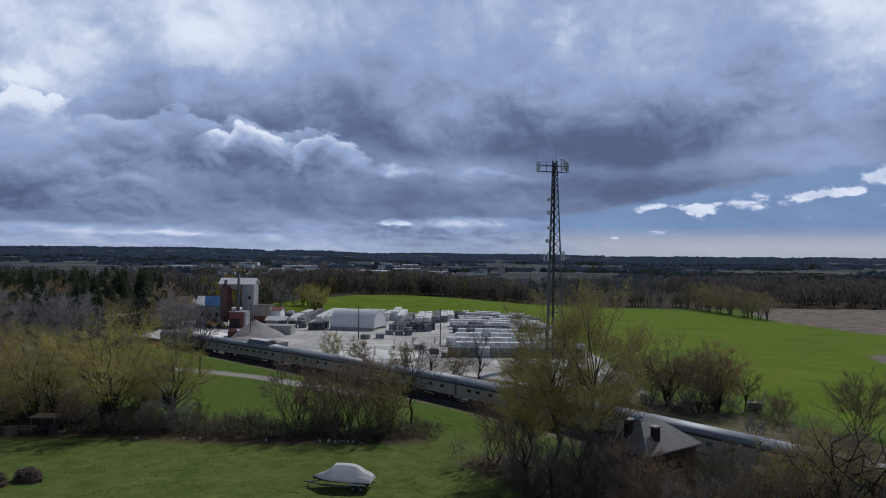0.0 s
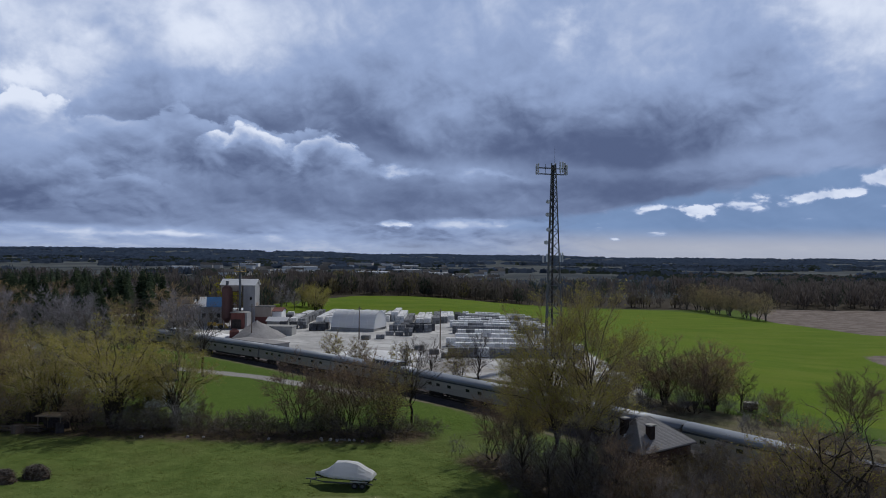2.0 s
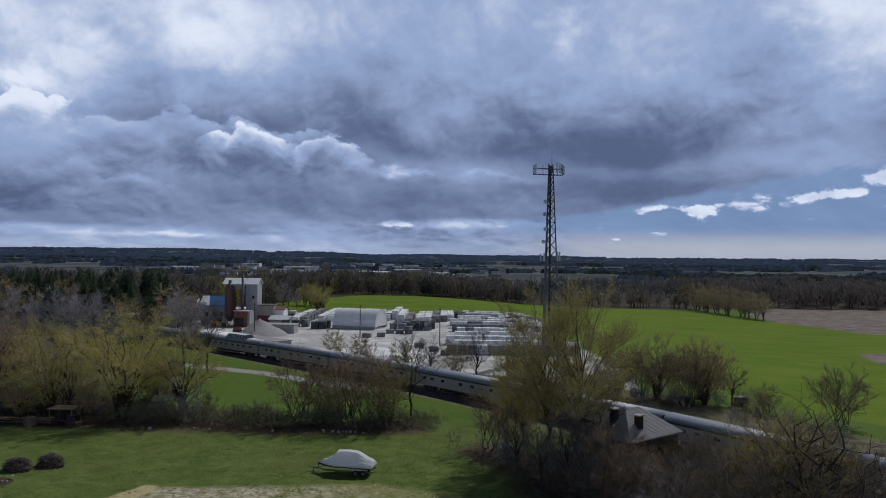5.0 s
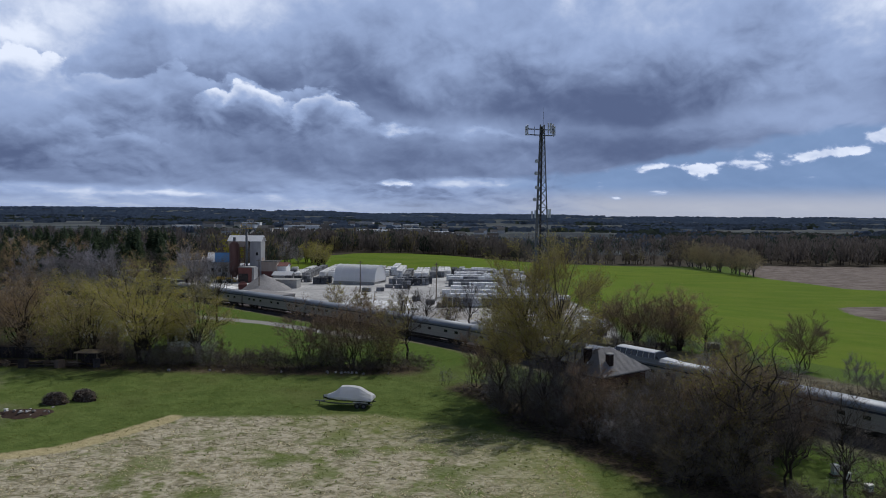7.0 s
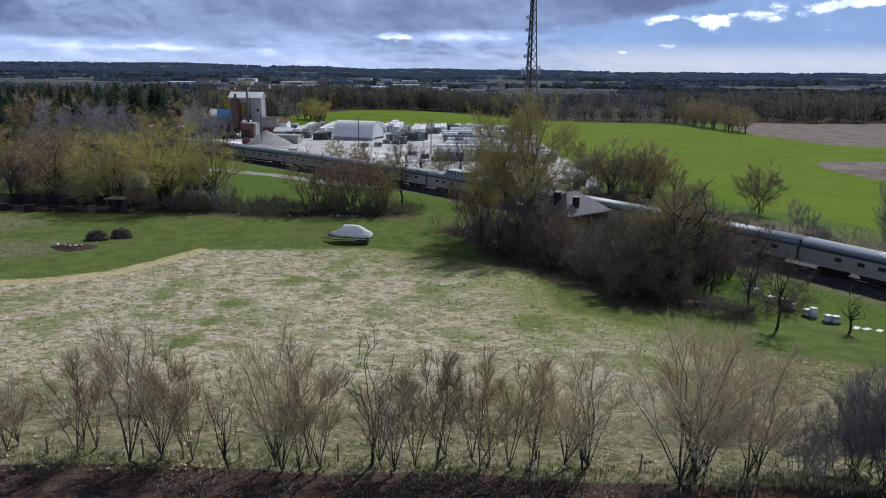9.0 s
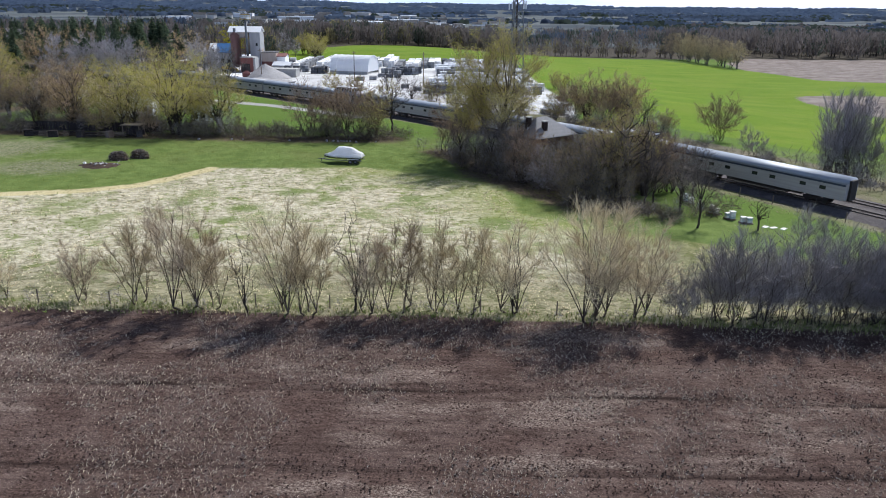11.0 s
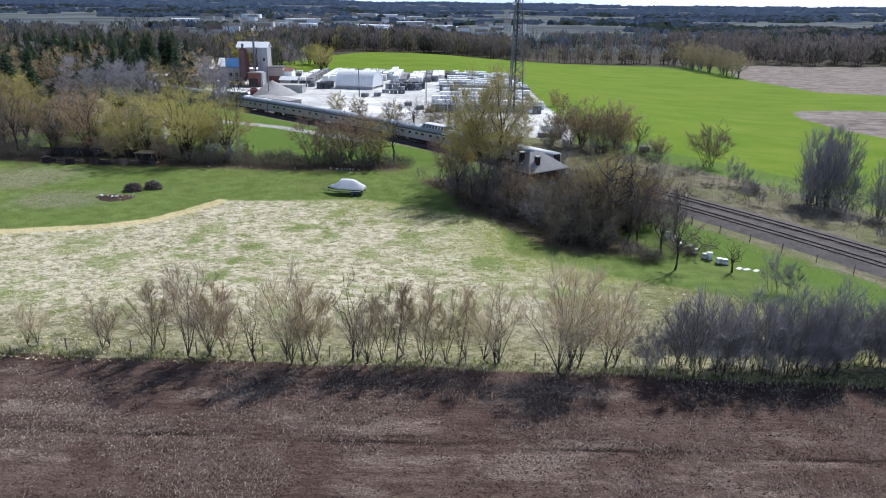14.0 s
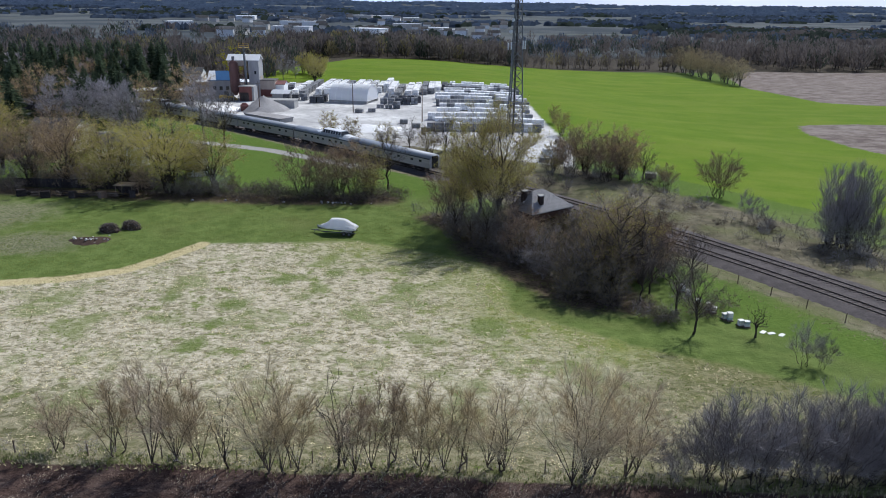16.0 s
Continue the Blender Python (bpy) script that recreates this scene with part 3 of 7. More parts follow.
edge_grass = n.math("MULTIPLY", zone("soil", 0.15, 0.8), 1.0)
c = n.mix(edge_grass, c, earth)
finish(n, c, 0.95, 0.0, n.math("ADD", n3, n.math("MULTIPLY", streak, 1.5)), 0.8, 0.12, Specular_IOR_Level=0.04)
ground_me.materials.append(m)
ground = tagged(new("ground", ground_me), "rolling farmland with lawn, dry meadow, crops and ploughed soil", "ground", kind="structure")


# ---- building helpers ----
class Buf:
    """Collects vertices and faces for one mesh; m picks the material slot."""

    def __init__(self):
        self.v, self.f, self.m = [], [], []

    def face(self, pts, m=0):
        i = len(self.v)
        self.v += [tuple(p) for p in pts]
        self.f.append(tuple(range(i, i + len(pts))))
        self.m.append(m)

    def tube(self, p0, p1, r0, r1, k=4, m=0, caps=False):
        p0, p1 = Vector(p0), Vector(p1)
        d = (p1 - p0)
        if d.length < 1e-6:
            return
        d.normalize()
        a = d.orthogonal().normalized()
        b_ = d.cross(a)
        i = len(self.v)
        for p, r in ((p0, r0), (p1, r1)):
            for j in range(k):
                w = 2 * math.pi * j / k
                self.v.append(tuple(p + (a * math.cos(w) + b_ * math.sin(w)) * r))
        for j in range(k):
            self.f.append((i + j, i + (j + 1) % k, i + k + (j + 1) % k, i + k + j))
            self.m.append(m)
        if caps:
            self.f += [tuple(range(i + k - 1, i - 1, -1)), tuple(range(i + k, i + 2 * k))]
            self.m += [m, m]

    def box(self, c, s, m=0, rz=0.0, bevel=0.0, taper=1.0):
        """A block about c, its top edges eased by bevel."""
        hx, hy, hz = s[0] / 2, s[1] / 2, s[2] / 2
        rings = [(-hz, 1.0, 0)]
        if bevel:
            rings += [(hz - bevel, taper, 0), (hz, taper, bevel)]
        else:
            rings += [(hz, taper, 0)]
        i, co, si = len(self.v), math.cos(rz), math.sin(rz)
        for z, t, e in rings:
            for sx, sy in ((-1, -1), (1, -1), (1, 1), (-1, 1)):
                x, y = sx * (hx * t - e), sy * (hy * t - e)
                self.v.append((c[0] + x * co - y * si, c[1] + x * si + y * co, c[2] + z))
        self.f.append((i + 3, i + 2, i + 1, i))
        self.m.append(m)
        for r in range(len(rings) - 1):
            for j in range(4):
                self.f.append((i + 4 * r + j, i + 4 * r + (j + 1) % 4, i + 4 * r + 4 + (j + 1) % 4, i + 4 * r + 4 + j))
                self.m.append(m)
        k = i + 4 * (len(rings) - 1)
        self.f.append((k, k + 1, k + 2, k + 3))
        self.m.append(m)

    def prism(self, profile, x0, x1, m=0, axis="x", caps=True):
        """A profile of (across, up) drawn out along an axis."""
        i, k = len(self.v), len(profile)
        for x in (x0, x1):
            for a, z in profile:
                self.v.append((x, a, z) if axis == "x" else (a, x, z))
        for j in range(k):
            self.f.append((i + j, i + (j + 1) % k, i + k + (j + 1) % k, i + k + j))
            self.m.append(m)
        if caps:
            self.f += [tuple(range(i + k - 1, i - 1, -1)), tuple(range(i + k, i + 2 * k))]
            self.m += [m, m]

    def mesh(self, name, mats, smooth=False):
        me = mesh_from(name, self.v, self.f, [M[x] for x in mats], smooth)
        if len(mats) > 1:
            me.polygons.foreach_set("material_index", self.m)
        return me


def part(name, buf, mats, parent, label="", smooth=False, at=None):
    me = buf.mesh(name, mats if isinstance(mats, (list, tuple)) else [mats], smooth) if isinstance(buf, Buf) else buf
    ob = new(name, me)
    ob.parent = parent
    if at is not None:
        ob.matrix_basis = at
    return tagged(ob, label)


def thing(name, label, category, m=None, group=""):
    ob = new(name)
    ob.empty_display_size = 0.2
    if m is not None:
        ob.matrix_basis = m
    return tagged(ob, label, category, group)


def stuff(name, buf, mats, label, smooth=False):
    return tagged(new(name, buf.mesh(name, mats if isinstance(mats, (list, tuple)) else [mats], smooth)), label, name.replace("_", " "), kind="stuff")


# ---- trees ----
def bent(rng, wood, p0, p1, lift, r0, r1, segs, crook, sides):
    """A limb from p0 to p1 that first rises, then reaches out; returns its points."""
    p0, p1 = Vector(p0), Vector(p1)
    d = (p1 - p0).length
    mid = p0.lerp(p1, 0.45) + Vector((0, 0, lift * d))
    pts, off = [p0], Vector((0, 0, 0))
    for i in range(1, segs + 1):
        t = i / segs
        q = p0 * (1 - t) ** 2 + mid * 2 * t * (1 - t) + p1 * t * t
        off = off * 0.6 + Vector((rng.gauss(0, 1), rng.gauss(0, 1), rng.gauss(0, 0.6))) * crook * d
        q = q + off * math.sin(math.pi * min(1, t * 0.9))
        ra, rb = r0 + (r1 - r0) * ((i - 1) / segs) ** 0.8, r0 + (r1 - r0) * t ** 0.8
        wood.tube(pts[-1], q, ra, rb, sides)
        pts.append(q)
    return pts


def on(pts, t):
    f = t * (len(pts) - 1)
    i = min(len(pts) - 2, int(f))
    return pts[i].lerp(pts[i + 1], f - i)


def make_crown(rng, o):
    """Trunk, limbs that reach into a rounded crown, side branches and fine twigs."""
    wood, twig, tips = Buf(), Buf(), []
    tall, R, base, trunk = o["tall"], o["R"], o["base"], o["trunk"]
    cz, rz = (base + tall) / 2, (tall - base) / 2
    stems = []
    for i in range(o["stems"]):
        a = 6.283 * (i + rng.uniform(-0.2, 0.2)) / o["stems"] + 0.7
        k = 0.0 if o["stems"] == 1 else 0.25 + 0.25 * R / 4
        b0 = Vector((math.cos(a) * k * 0.4, math.sin(a) * k * 0.4, -0.3))
        b1 = Vector((math.cos(a) * k * 1.8 + rng.gauss(0, 0.2), math.sin(a) * k * 1.8 + rng.gauss(0, 0.2), trunk))
        stems.append(bent(rng, wood, b0, b1, 0.02, o["r0"], o["r0"] * 0.62, 5, 0.03, 7))
    for i in range(o["limbs"]):
        st = stems[i % len(stems)]
        u = rng.uniform(o["low"], 0.98)
        a = 2.39996 * i + rng.uniform(-0.5, 0.5)
        q = math.sqrt(1 - u * u) * rng.uniform(0.65, 1.05)
        end = Vector((math.cos(a) * R * q, math.sin(a) * R * q, cz + rz * u * rng.uniform(0.82, 1.05)))
        f = 1.0 if trunk < 1 else min(1.0, max(0.35, rng.uniform(0.4, 0.95) * (end.z / tall + 0.35)))
        s0 = on(st, f)
        d = (end - s0).length
        rl = o["r0"] * (0.20 + 0.20 * rng.random()) * min(1, d / (0.6 * tall) + 0.25)
        limb = bent(rng, wood, s0, end, o["lift"], rl, 0.012, 7, o["crook"], 5)
        for j in range(o["subs"]):
            t = rng.uniform(0.28, 1.0)
            p = on(limb, t)
            out = Vector((p.x, p.y, (p.z - cz) * 0.7)).normalized() if p.length > 0.1 else Vector((0, 0, 1))
            dr = (out * 0.55 + Vector((rng.gauss(0, 0.6), rng.gauss(0, 0.6), rng.gauss(0, 0.4) + o["up"]))).normalized()
            ln = R * rng.uniform(0.22, 0.5) * (1.2 - 0.5 * t)
            sub = bent(rng, twig, p, p + dr * ln, 0.06, max(0.012, rl * 0.28), 0.007, 3, 0.05, 3)
            for k in range(o["twigs"]):
                g = on(sub, rng.uniform(0.15, 1.0))
                td = (dr * 0.7 + Vector((rng.gauss(0, 0.55), rng.gauss(0, 0.55), rng.gauss(0, 0.4) + o["up"]))).normalized()
                l2 = o["tw_len"] * rng.uniform(0.45, 1.25)
                e = g + td * l2
                sd = td.orthogonal().normalized()
                sd = (sd * math.cos(k) + td.cross(sd) * math.sin(k)) * o["tw_r"]
                m_ = g + td * l2 * 0.45
                twig.face((g - sd, g + sd, e))
                twig.face((m_ - sd * 0.7, m_ + sd * 0.7, m_ + (td + sd * rng.uniform(-1, 1) / o["tw_r"] * 0.6).normalized() * l2 * 0.5))
                tips.append(e if k % 2 else m_)
    return wood, twig, tips


def leaves(rng, tips, count, size):
    """Leaf clusters round some of the twigs, with gaps between them."""
    buf = Buf()
    chosen = rng.sample(tips, max(1, int(len(tips) * 0.6)))
    for _ in range(count):
        c = rng.choice(chosen) + Vector((rng.gauss(0, 1), rng.gauss(0, 1), rng.gauss(0, 1))) * 0.16
        a = Vector((rng.gauss(0, 1), rng.gauss(0, 1), rng.gauss(0, 1))).normalized()
        b_ = a.orthogonal().normalized()
        s = size * rng.uniform(0.5, 1.4)
        buf.face((c - b_ * s * 0.4, c + a * s, c + b_ * s * 0.4, c - a * s * 0.6))
    return buf


def form(tall, R, base, trunk, stems, limbs, subs, twigs, up, tw_len, tw_r, r0, lift=0.12, crook=0.03, low=-0.3):
    return dict(tall=tall, R=R, base=base, trunk=trunk, stems=stems, limbs=limbs, subs=subs, twigs=twigs, up=up, tw_len=tw_len, tw_r=tw_r, r0=r0, lift=lift, crook=crook, low=low)


STYLES = {
    # form, bark, twig, leaf, leaf count, leaf size, label
    "sapling": (form(9.8, 2.9, 1.2, 0.4, 2, 16, 10, 20, 0.75, 1.35, 0.0095, 0.12, 0.16, 0.014, -0.1), "bark", "twig_sapling", "leaf_ochre", 1200, 0.035, "slender bare sapling with reddish-brown twigs at the field edge"),
    "sapling_yellow": (form(9.4, 2.2, 1.2, 0.4, 3, 14, 10, 20, 0.85, 1.3, 0.0095, 0.10, 0.16, 0.012, -0.1), "bark", "twig_tan", "leaf_ochre", 1500, 0.038, "young willow sapling with tan twigs at the field edge"),
    "sapling_dark": (form(9.6, 1.9, 2.0, 2.2, 1, 10, 5, 5, 0.5, 0.9, 0.011, 0.13, 0.14, 0.04, -0.2), "bark_dark", "twig_dark", None, 0, 0, "dark bare young tree with crooked forking stems at the field edge"),
    "willow": (form(14.5, 7.4, 1.6, 3.2, 2, 28, 11, 15, 0.22, 1.15, 0.012, 0.42, 0.22, 0.045, -0.45), "bark_dark", "twig_tan", "leaf_willow", 15000, 0.11, "broad willow tree coming into yellow-green spring leaf"),
    "willow_orange": (form(14.0, 6.8, 1.8, 3.0, 2, 28, 11, 15, 0.28, 1.15, 0.013, 0.38, 0.22, 0.045, -0.45), "bark_dark", "twig_brown", "leaf_ochre", 10000, 0.10, "broad tree in orange-brown spring bud"),
    "tall": (form(20.5, 5.9, 3.6, 11.0, 1, 40, 10, 18, 0.70, 1.35, 0.011, 0.25, 0.22, 0.022, -0.60), "bark", "twig_tan", "leaf_willow", 17000, 0.115, "tall slender tree with ascending limbs and thin yellow-green leaf"),
    "bare": (form(13.0, 4.6, 2.8, 5.5, 1, 20, 10, 13, 0.40, 1.1, 0.010, 0.24, 0.14, 0.05, -0.5), "bark_dark", "twig_dark", None, 0, 0, "bare dark-barked tree with open crooked branches"),
    "bare_grey": (form(13.0, 4.6, 2.5, 5.0, 1, 20, 10, 15, 0.5, 1.2, 0.022, 0.22, 0.16, 0.04, -0.5), "bark_grey", "twig_grey", None, 0, 0, "bare grey-barked tree with fine pale twigs"),
    "vase": (form(10.5, 4.8, 2.4, 0.6, 4, 20, 11, 17, 0.36, 1.1, 0.012, 0.17, 0.20, 0.05, -0.3), "bark_dark", "twig_brown", "leaf_ochre", 2600, 0.08, "vase-shaped multi-stemmed tree with fine reddish twigs"),
    "thicket": (form(7.5, 3.5, 0.3, 0.4, 4, 20, 9, 12, 0.25, 0.95, 0.016, 0.12, 0.10, 0.07, -0.5), "bark_dark", "twig_dark", "leaf_olive", 2600, 0.085, "dense dark thicket with dull olive-brown leaf"),
    "scrub": (form(7.5, 3.3, 0.2, 0.3, 5, 24, 8, 12, 0.30, 0.95, 0.011, 0.09, 0.12, 0.08, -0.5), "bark", "twig_slate", None, 0, 0, "tangled grey-brown leafless scrub"),
    "gnarled": (form(13.5, 4.6, 4.0, 5.0, 2, 15, 5, 5, 0.30, 0.9, 0.014, 0.42, 0.10, 0.10, -0.5), "bark_dark", "twig_dark", None, 0, 0, "gnarled old leafless tree with thick twisted limbs"),
    "shrub": (form(3.0, 1.5, 0.1, 0.2, 3, 10, 4, 5, 0.35, 0.7, 0.009, 0.03, 0.12, 0.06, -0.2), "bark", "twig_grey", None, 0, 0, "bare grey-twigged shrub in rough grass"),
    "bramble": (form(2.2, 2.0, 0.0, 0.2, 4, 16, 5, 7, 0.15, 0.7, 0.012, 0.03, 0.12, 0.08, -0.2), "bark_dark", "twig_dark", "leaf_olive", 260, 0.06, "dark tangled bramble bush in the hedge bottom"),
    "shrub_grey": (form(6.6, 2.3, 0.6, 0.3, 4, 13, 9, 14, 0.75, 1.05, 0.010, 0.06, 0.14, 0.014, -0.3), "bark_dark", "twig_slate", None, 0, 0, "dense bare grey-blue brushwood at the field edge"),
    "fan": (form(9.6, 4.7, 1.2, 0.4, 6, 30, 10, 18, 0.55, 1.15, 0.011, 0.11, 0.16, 0.018, -0.15), "bark_dark", "twig_brown", "leaf_ochre", 2200, 0.06, "fan-shaped leafless tree with many fine upright twigs"),
    "clump": (form(11.5, 3.0, 0.8, 0.4, 6, 26, 9, 14, 1.0, 1.25, 0.011, 0.13, 0.16, 0.012, -0.3), "bark_dark", "twig_grey", "leaf_olive", 400, 0.07, "upright clump of bare grey-stemmed trees"),
    "bushy": (form(10.0, 4.6, 1.2, 1.2, 3, 22, 10, 13, 0.36, 1.1, 0.016, 0.17, 0.16, 0.05, -0.4), "bark_dark", "twig_brown", "leaf_willow", 5500, 0.10, "rounded bushy tree in first yellow-green bud"),
    "field": (form(13.5, 5.4, 2.6, 3.5, 2, 22, 9, 9, 0.42, 1.4, 0.03, 0.26, 0.16, 0.04, -0.5), "bark_grey", "twig_tan", "leaf_ochre", 800, 0.13, "budding field tree with a yellowish open crown"),
    "bright": (form(13.0, 5.0, 2.0, 3.0, 2, 18, 7, 6, 0.35, 1.0, 0.014, 0.25, 0.16, 0.04, -0.4), "bark", "twig_tan", "leaf_bright", 6000, 0.22, "round tree in bright yellow blossom"),
}
MADE = {}


def tree_template(style, seed):
    o, bark, twg, leaf, count, size, label = STYLES[style]
    rng_ = random.Random(seed)
    wood, twig, tips = make_crown(rng_, o)
    parts = [("trunk", wood.mesh("trunk", [bark])), ("crown", twig.mesh("crown", [twg]))]
    if leaf:
        parts.append(("foliage", leaves(rng_, tips, count, size).mesh("foliage", [leaf])))
    return parts, label


def plant(style, x, y, scale=1.0, turn=None, variant=0, name="tree", category="tree", group="", label="", wide=1.0):
    if abs((x - float(track_x(y)) - 2.3) * 0.8) < 6.0:
        x += 14
    key = (style, variant)
    if key not in MADE:
        MADE[key] = tree_template(style, sum(map(ord, style)) + 31 * variant)
    parts, text = MADE[key]
    turn = random.uniform(0, 360) if turn is None else turn
    m = pose(x, y, H(x, y) - 0.05, 0, 0, turn) @ Matrix.Diagonal((scale * wide, scale * wide, scale, 1))
    ob = thing(name, label or text, category, m, group)
    for nm, me in parts:
        part(nm, me, None, ob)
    return ob


random.seed(11)
# the row of saplings along the ploughed field
for x, y, st, k, sc in ((-30.5, 14.8, "sapling", 0, 0.5), (-23.6, 14.3, "sapling", 1, 0.62), (-18.8, 13.8, "sapling_yellow", 0, 0.9), (-14.4, 12.6, "sapling", 0, 1.05), (-12.6, 12.7, "sapling_yellow", 1, 0.9), (-9.4, 12.1, "sapling_dark", 0, 0.85),
                        (-6.4, 11.9, "sapling", 1, 1.05), (-4.6, 11.9, "sapling_yellow", 0, 1.0), (-0.9, 12.2, "sapling_dark", 1, 1.05), (0.0, 12.0, "sapling", 0, 0.75), (2.6, 12.3, "sapling_yellow", 1, 1.0), (5.7, 12.4, "sapling_yellow", 0, 0.9),
                        (8.1, 12.2, "sapling_yellow", 1, 0.95), (11.3, 12.0, "sapling", 1, 0.92), (11.6, 11.8, "sapling_dark", 0, 0.8), (17.3, 11.0, "sapling", 0, 1.15), (18.4, 11.3, "sapling", 1, 1.05), (21.6, 11.6, "sapling", 1, 0.95)):
    plant(st, x, y, sc * (0.88 if st == "sapling_dark" else 0.85), variant=k, name="sapling", category="sapling", group="saplings along the field edge", wide=1.0 if st == "sapling_dark" else 1.22)
for i in range(62):
    x = 23.5 + 30 * (i / 61) ** 0.8 + random.uniform(-0.8, 0.8)
    plant("shrub_grey", x, 11.2 + random.uniform(-0.9, 2.6), random.uniform(0.62, 1.15) * (0.7 if i < 5 else 1.0), variant=i % 3, name="shrub", category="shrub", group="brushwood along the field edge")
for i in range(34):
    x = -40 + i * 1.95 + random.uniform(-0.8, 0.8)
    plant("shrub", x, 12.3 - 0.05 * x + random.uniform(-0.3, 0.9), random.uniform(0.22, 0.5), variant=i % 2, name="shrub", category="shrub", group="low brush along the field edge")

# left: willows and the hedge by the lawn
for st, x, y, sc, k, tall in (
        ("willow", -46.0, 98, 1.08, 0, 14.5), ("willow", -38.5, 101, 0.88, 1, 14.5), ("willow", -55.5, 99, 0.92, 1, 14.5), ("willow_orange", -68, 103, 0.92, 0, 14.0), ("willow_orange", -77.7, 108, 0.95, 1, 14.0), ("bare", -83, 102, 0.95, 0, 13.0), ("bare", -76, 103, 0.8, 1, 13.0),
        ("willow_orange", -92, 112, 1.0, 0, 14.0), ("bushy", -60, 97, 0.7, 0, 10.0), ("willow", -98, 128, 1.0, 1, 14.5), ("willow_orange", -83, 128, 0.9, 1, 14.0), ("bare", -64, 128, 1.1, 0, 13.0), ("bare_grey", -56, 150, 1.25, 1, 13.0), ("bare_grey", -74, 146, 1.2, 0, 13.0), ("bare_grey", -88, 152, 1.2, 1, 13.0), ("bare_grey", -100, 160, 1.2, 0, 13.0),
        ("bare", -47.5, 140, 1.1, 0, 13.0), 
        ("vase", -20.2, 96.7, 1.0, 0, 10.5), ("vase", -17.2, 97.2, 0.75, 1, 10.5), ("vase", -12.5, 97, 0.98, 0, 10.5), ("vase", -9.5, 98.5, 1.0, 1, 10.5), ("bushy", -7.4, 96.2, 0.92, 0, 10.0), ("bare", -4.3, 102.5, 0.92, 0, 13.0), ("willow", -62, 107, 0.95, 0, 14.5), ("willow", -50, 107, 0.9, 0, 14.5), ("willow_orange", -73, 116, 0.95, 1, 14.0), ("willow", -90, 118, 1.0, 0, 14.5), ("willow_orange", -104, 118, 1.0, 0, 14.0), ("willow_orange", -112, 132, 1.0, 1, 14.0), ("bare", -52, 118, 1.0, 1, 13.0), ("bare_grey", -80, 150, 1.2, 1, 13.0), ("bare", -68, 158, 1.1, 0, 13.0), ("vase", -50, 96, 0.55, 1, 10.5), ("bare_grey", -92, 165, 1.2, 1, 13.0), ("vase", -15.0, 100.5, 0.8, 1, 10.5)):
    plant(st, x, y, sc, variant=k, wide=1.0)
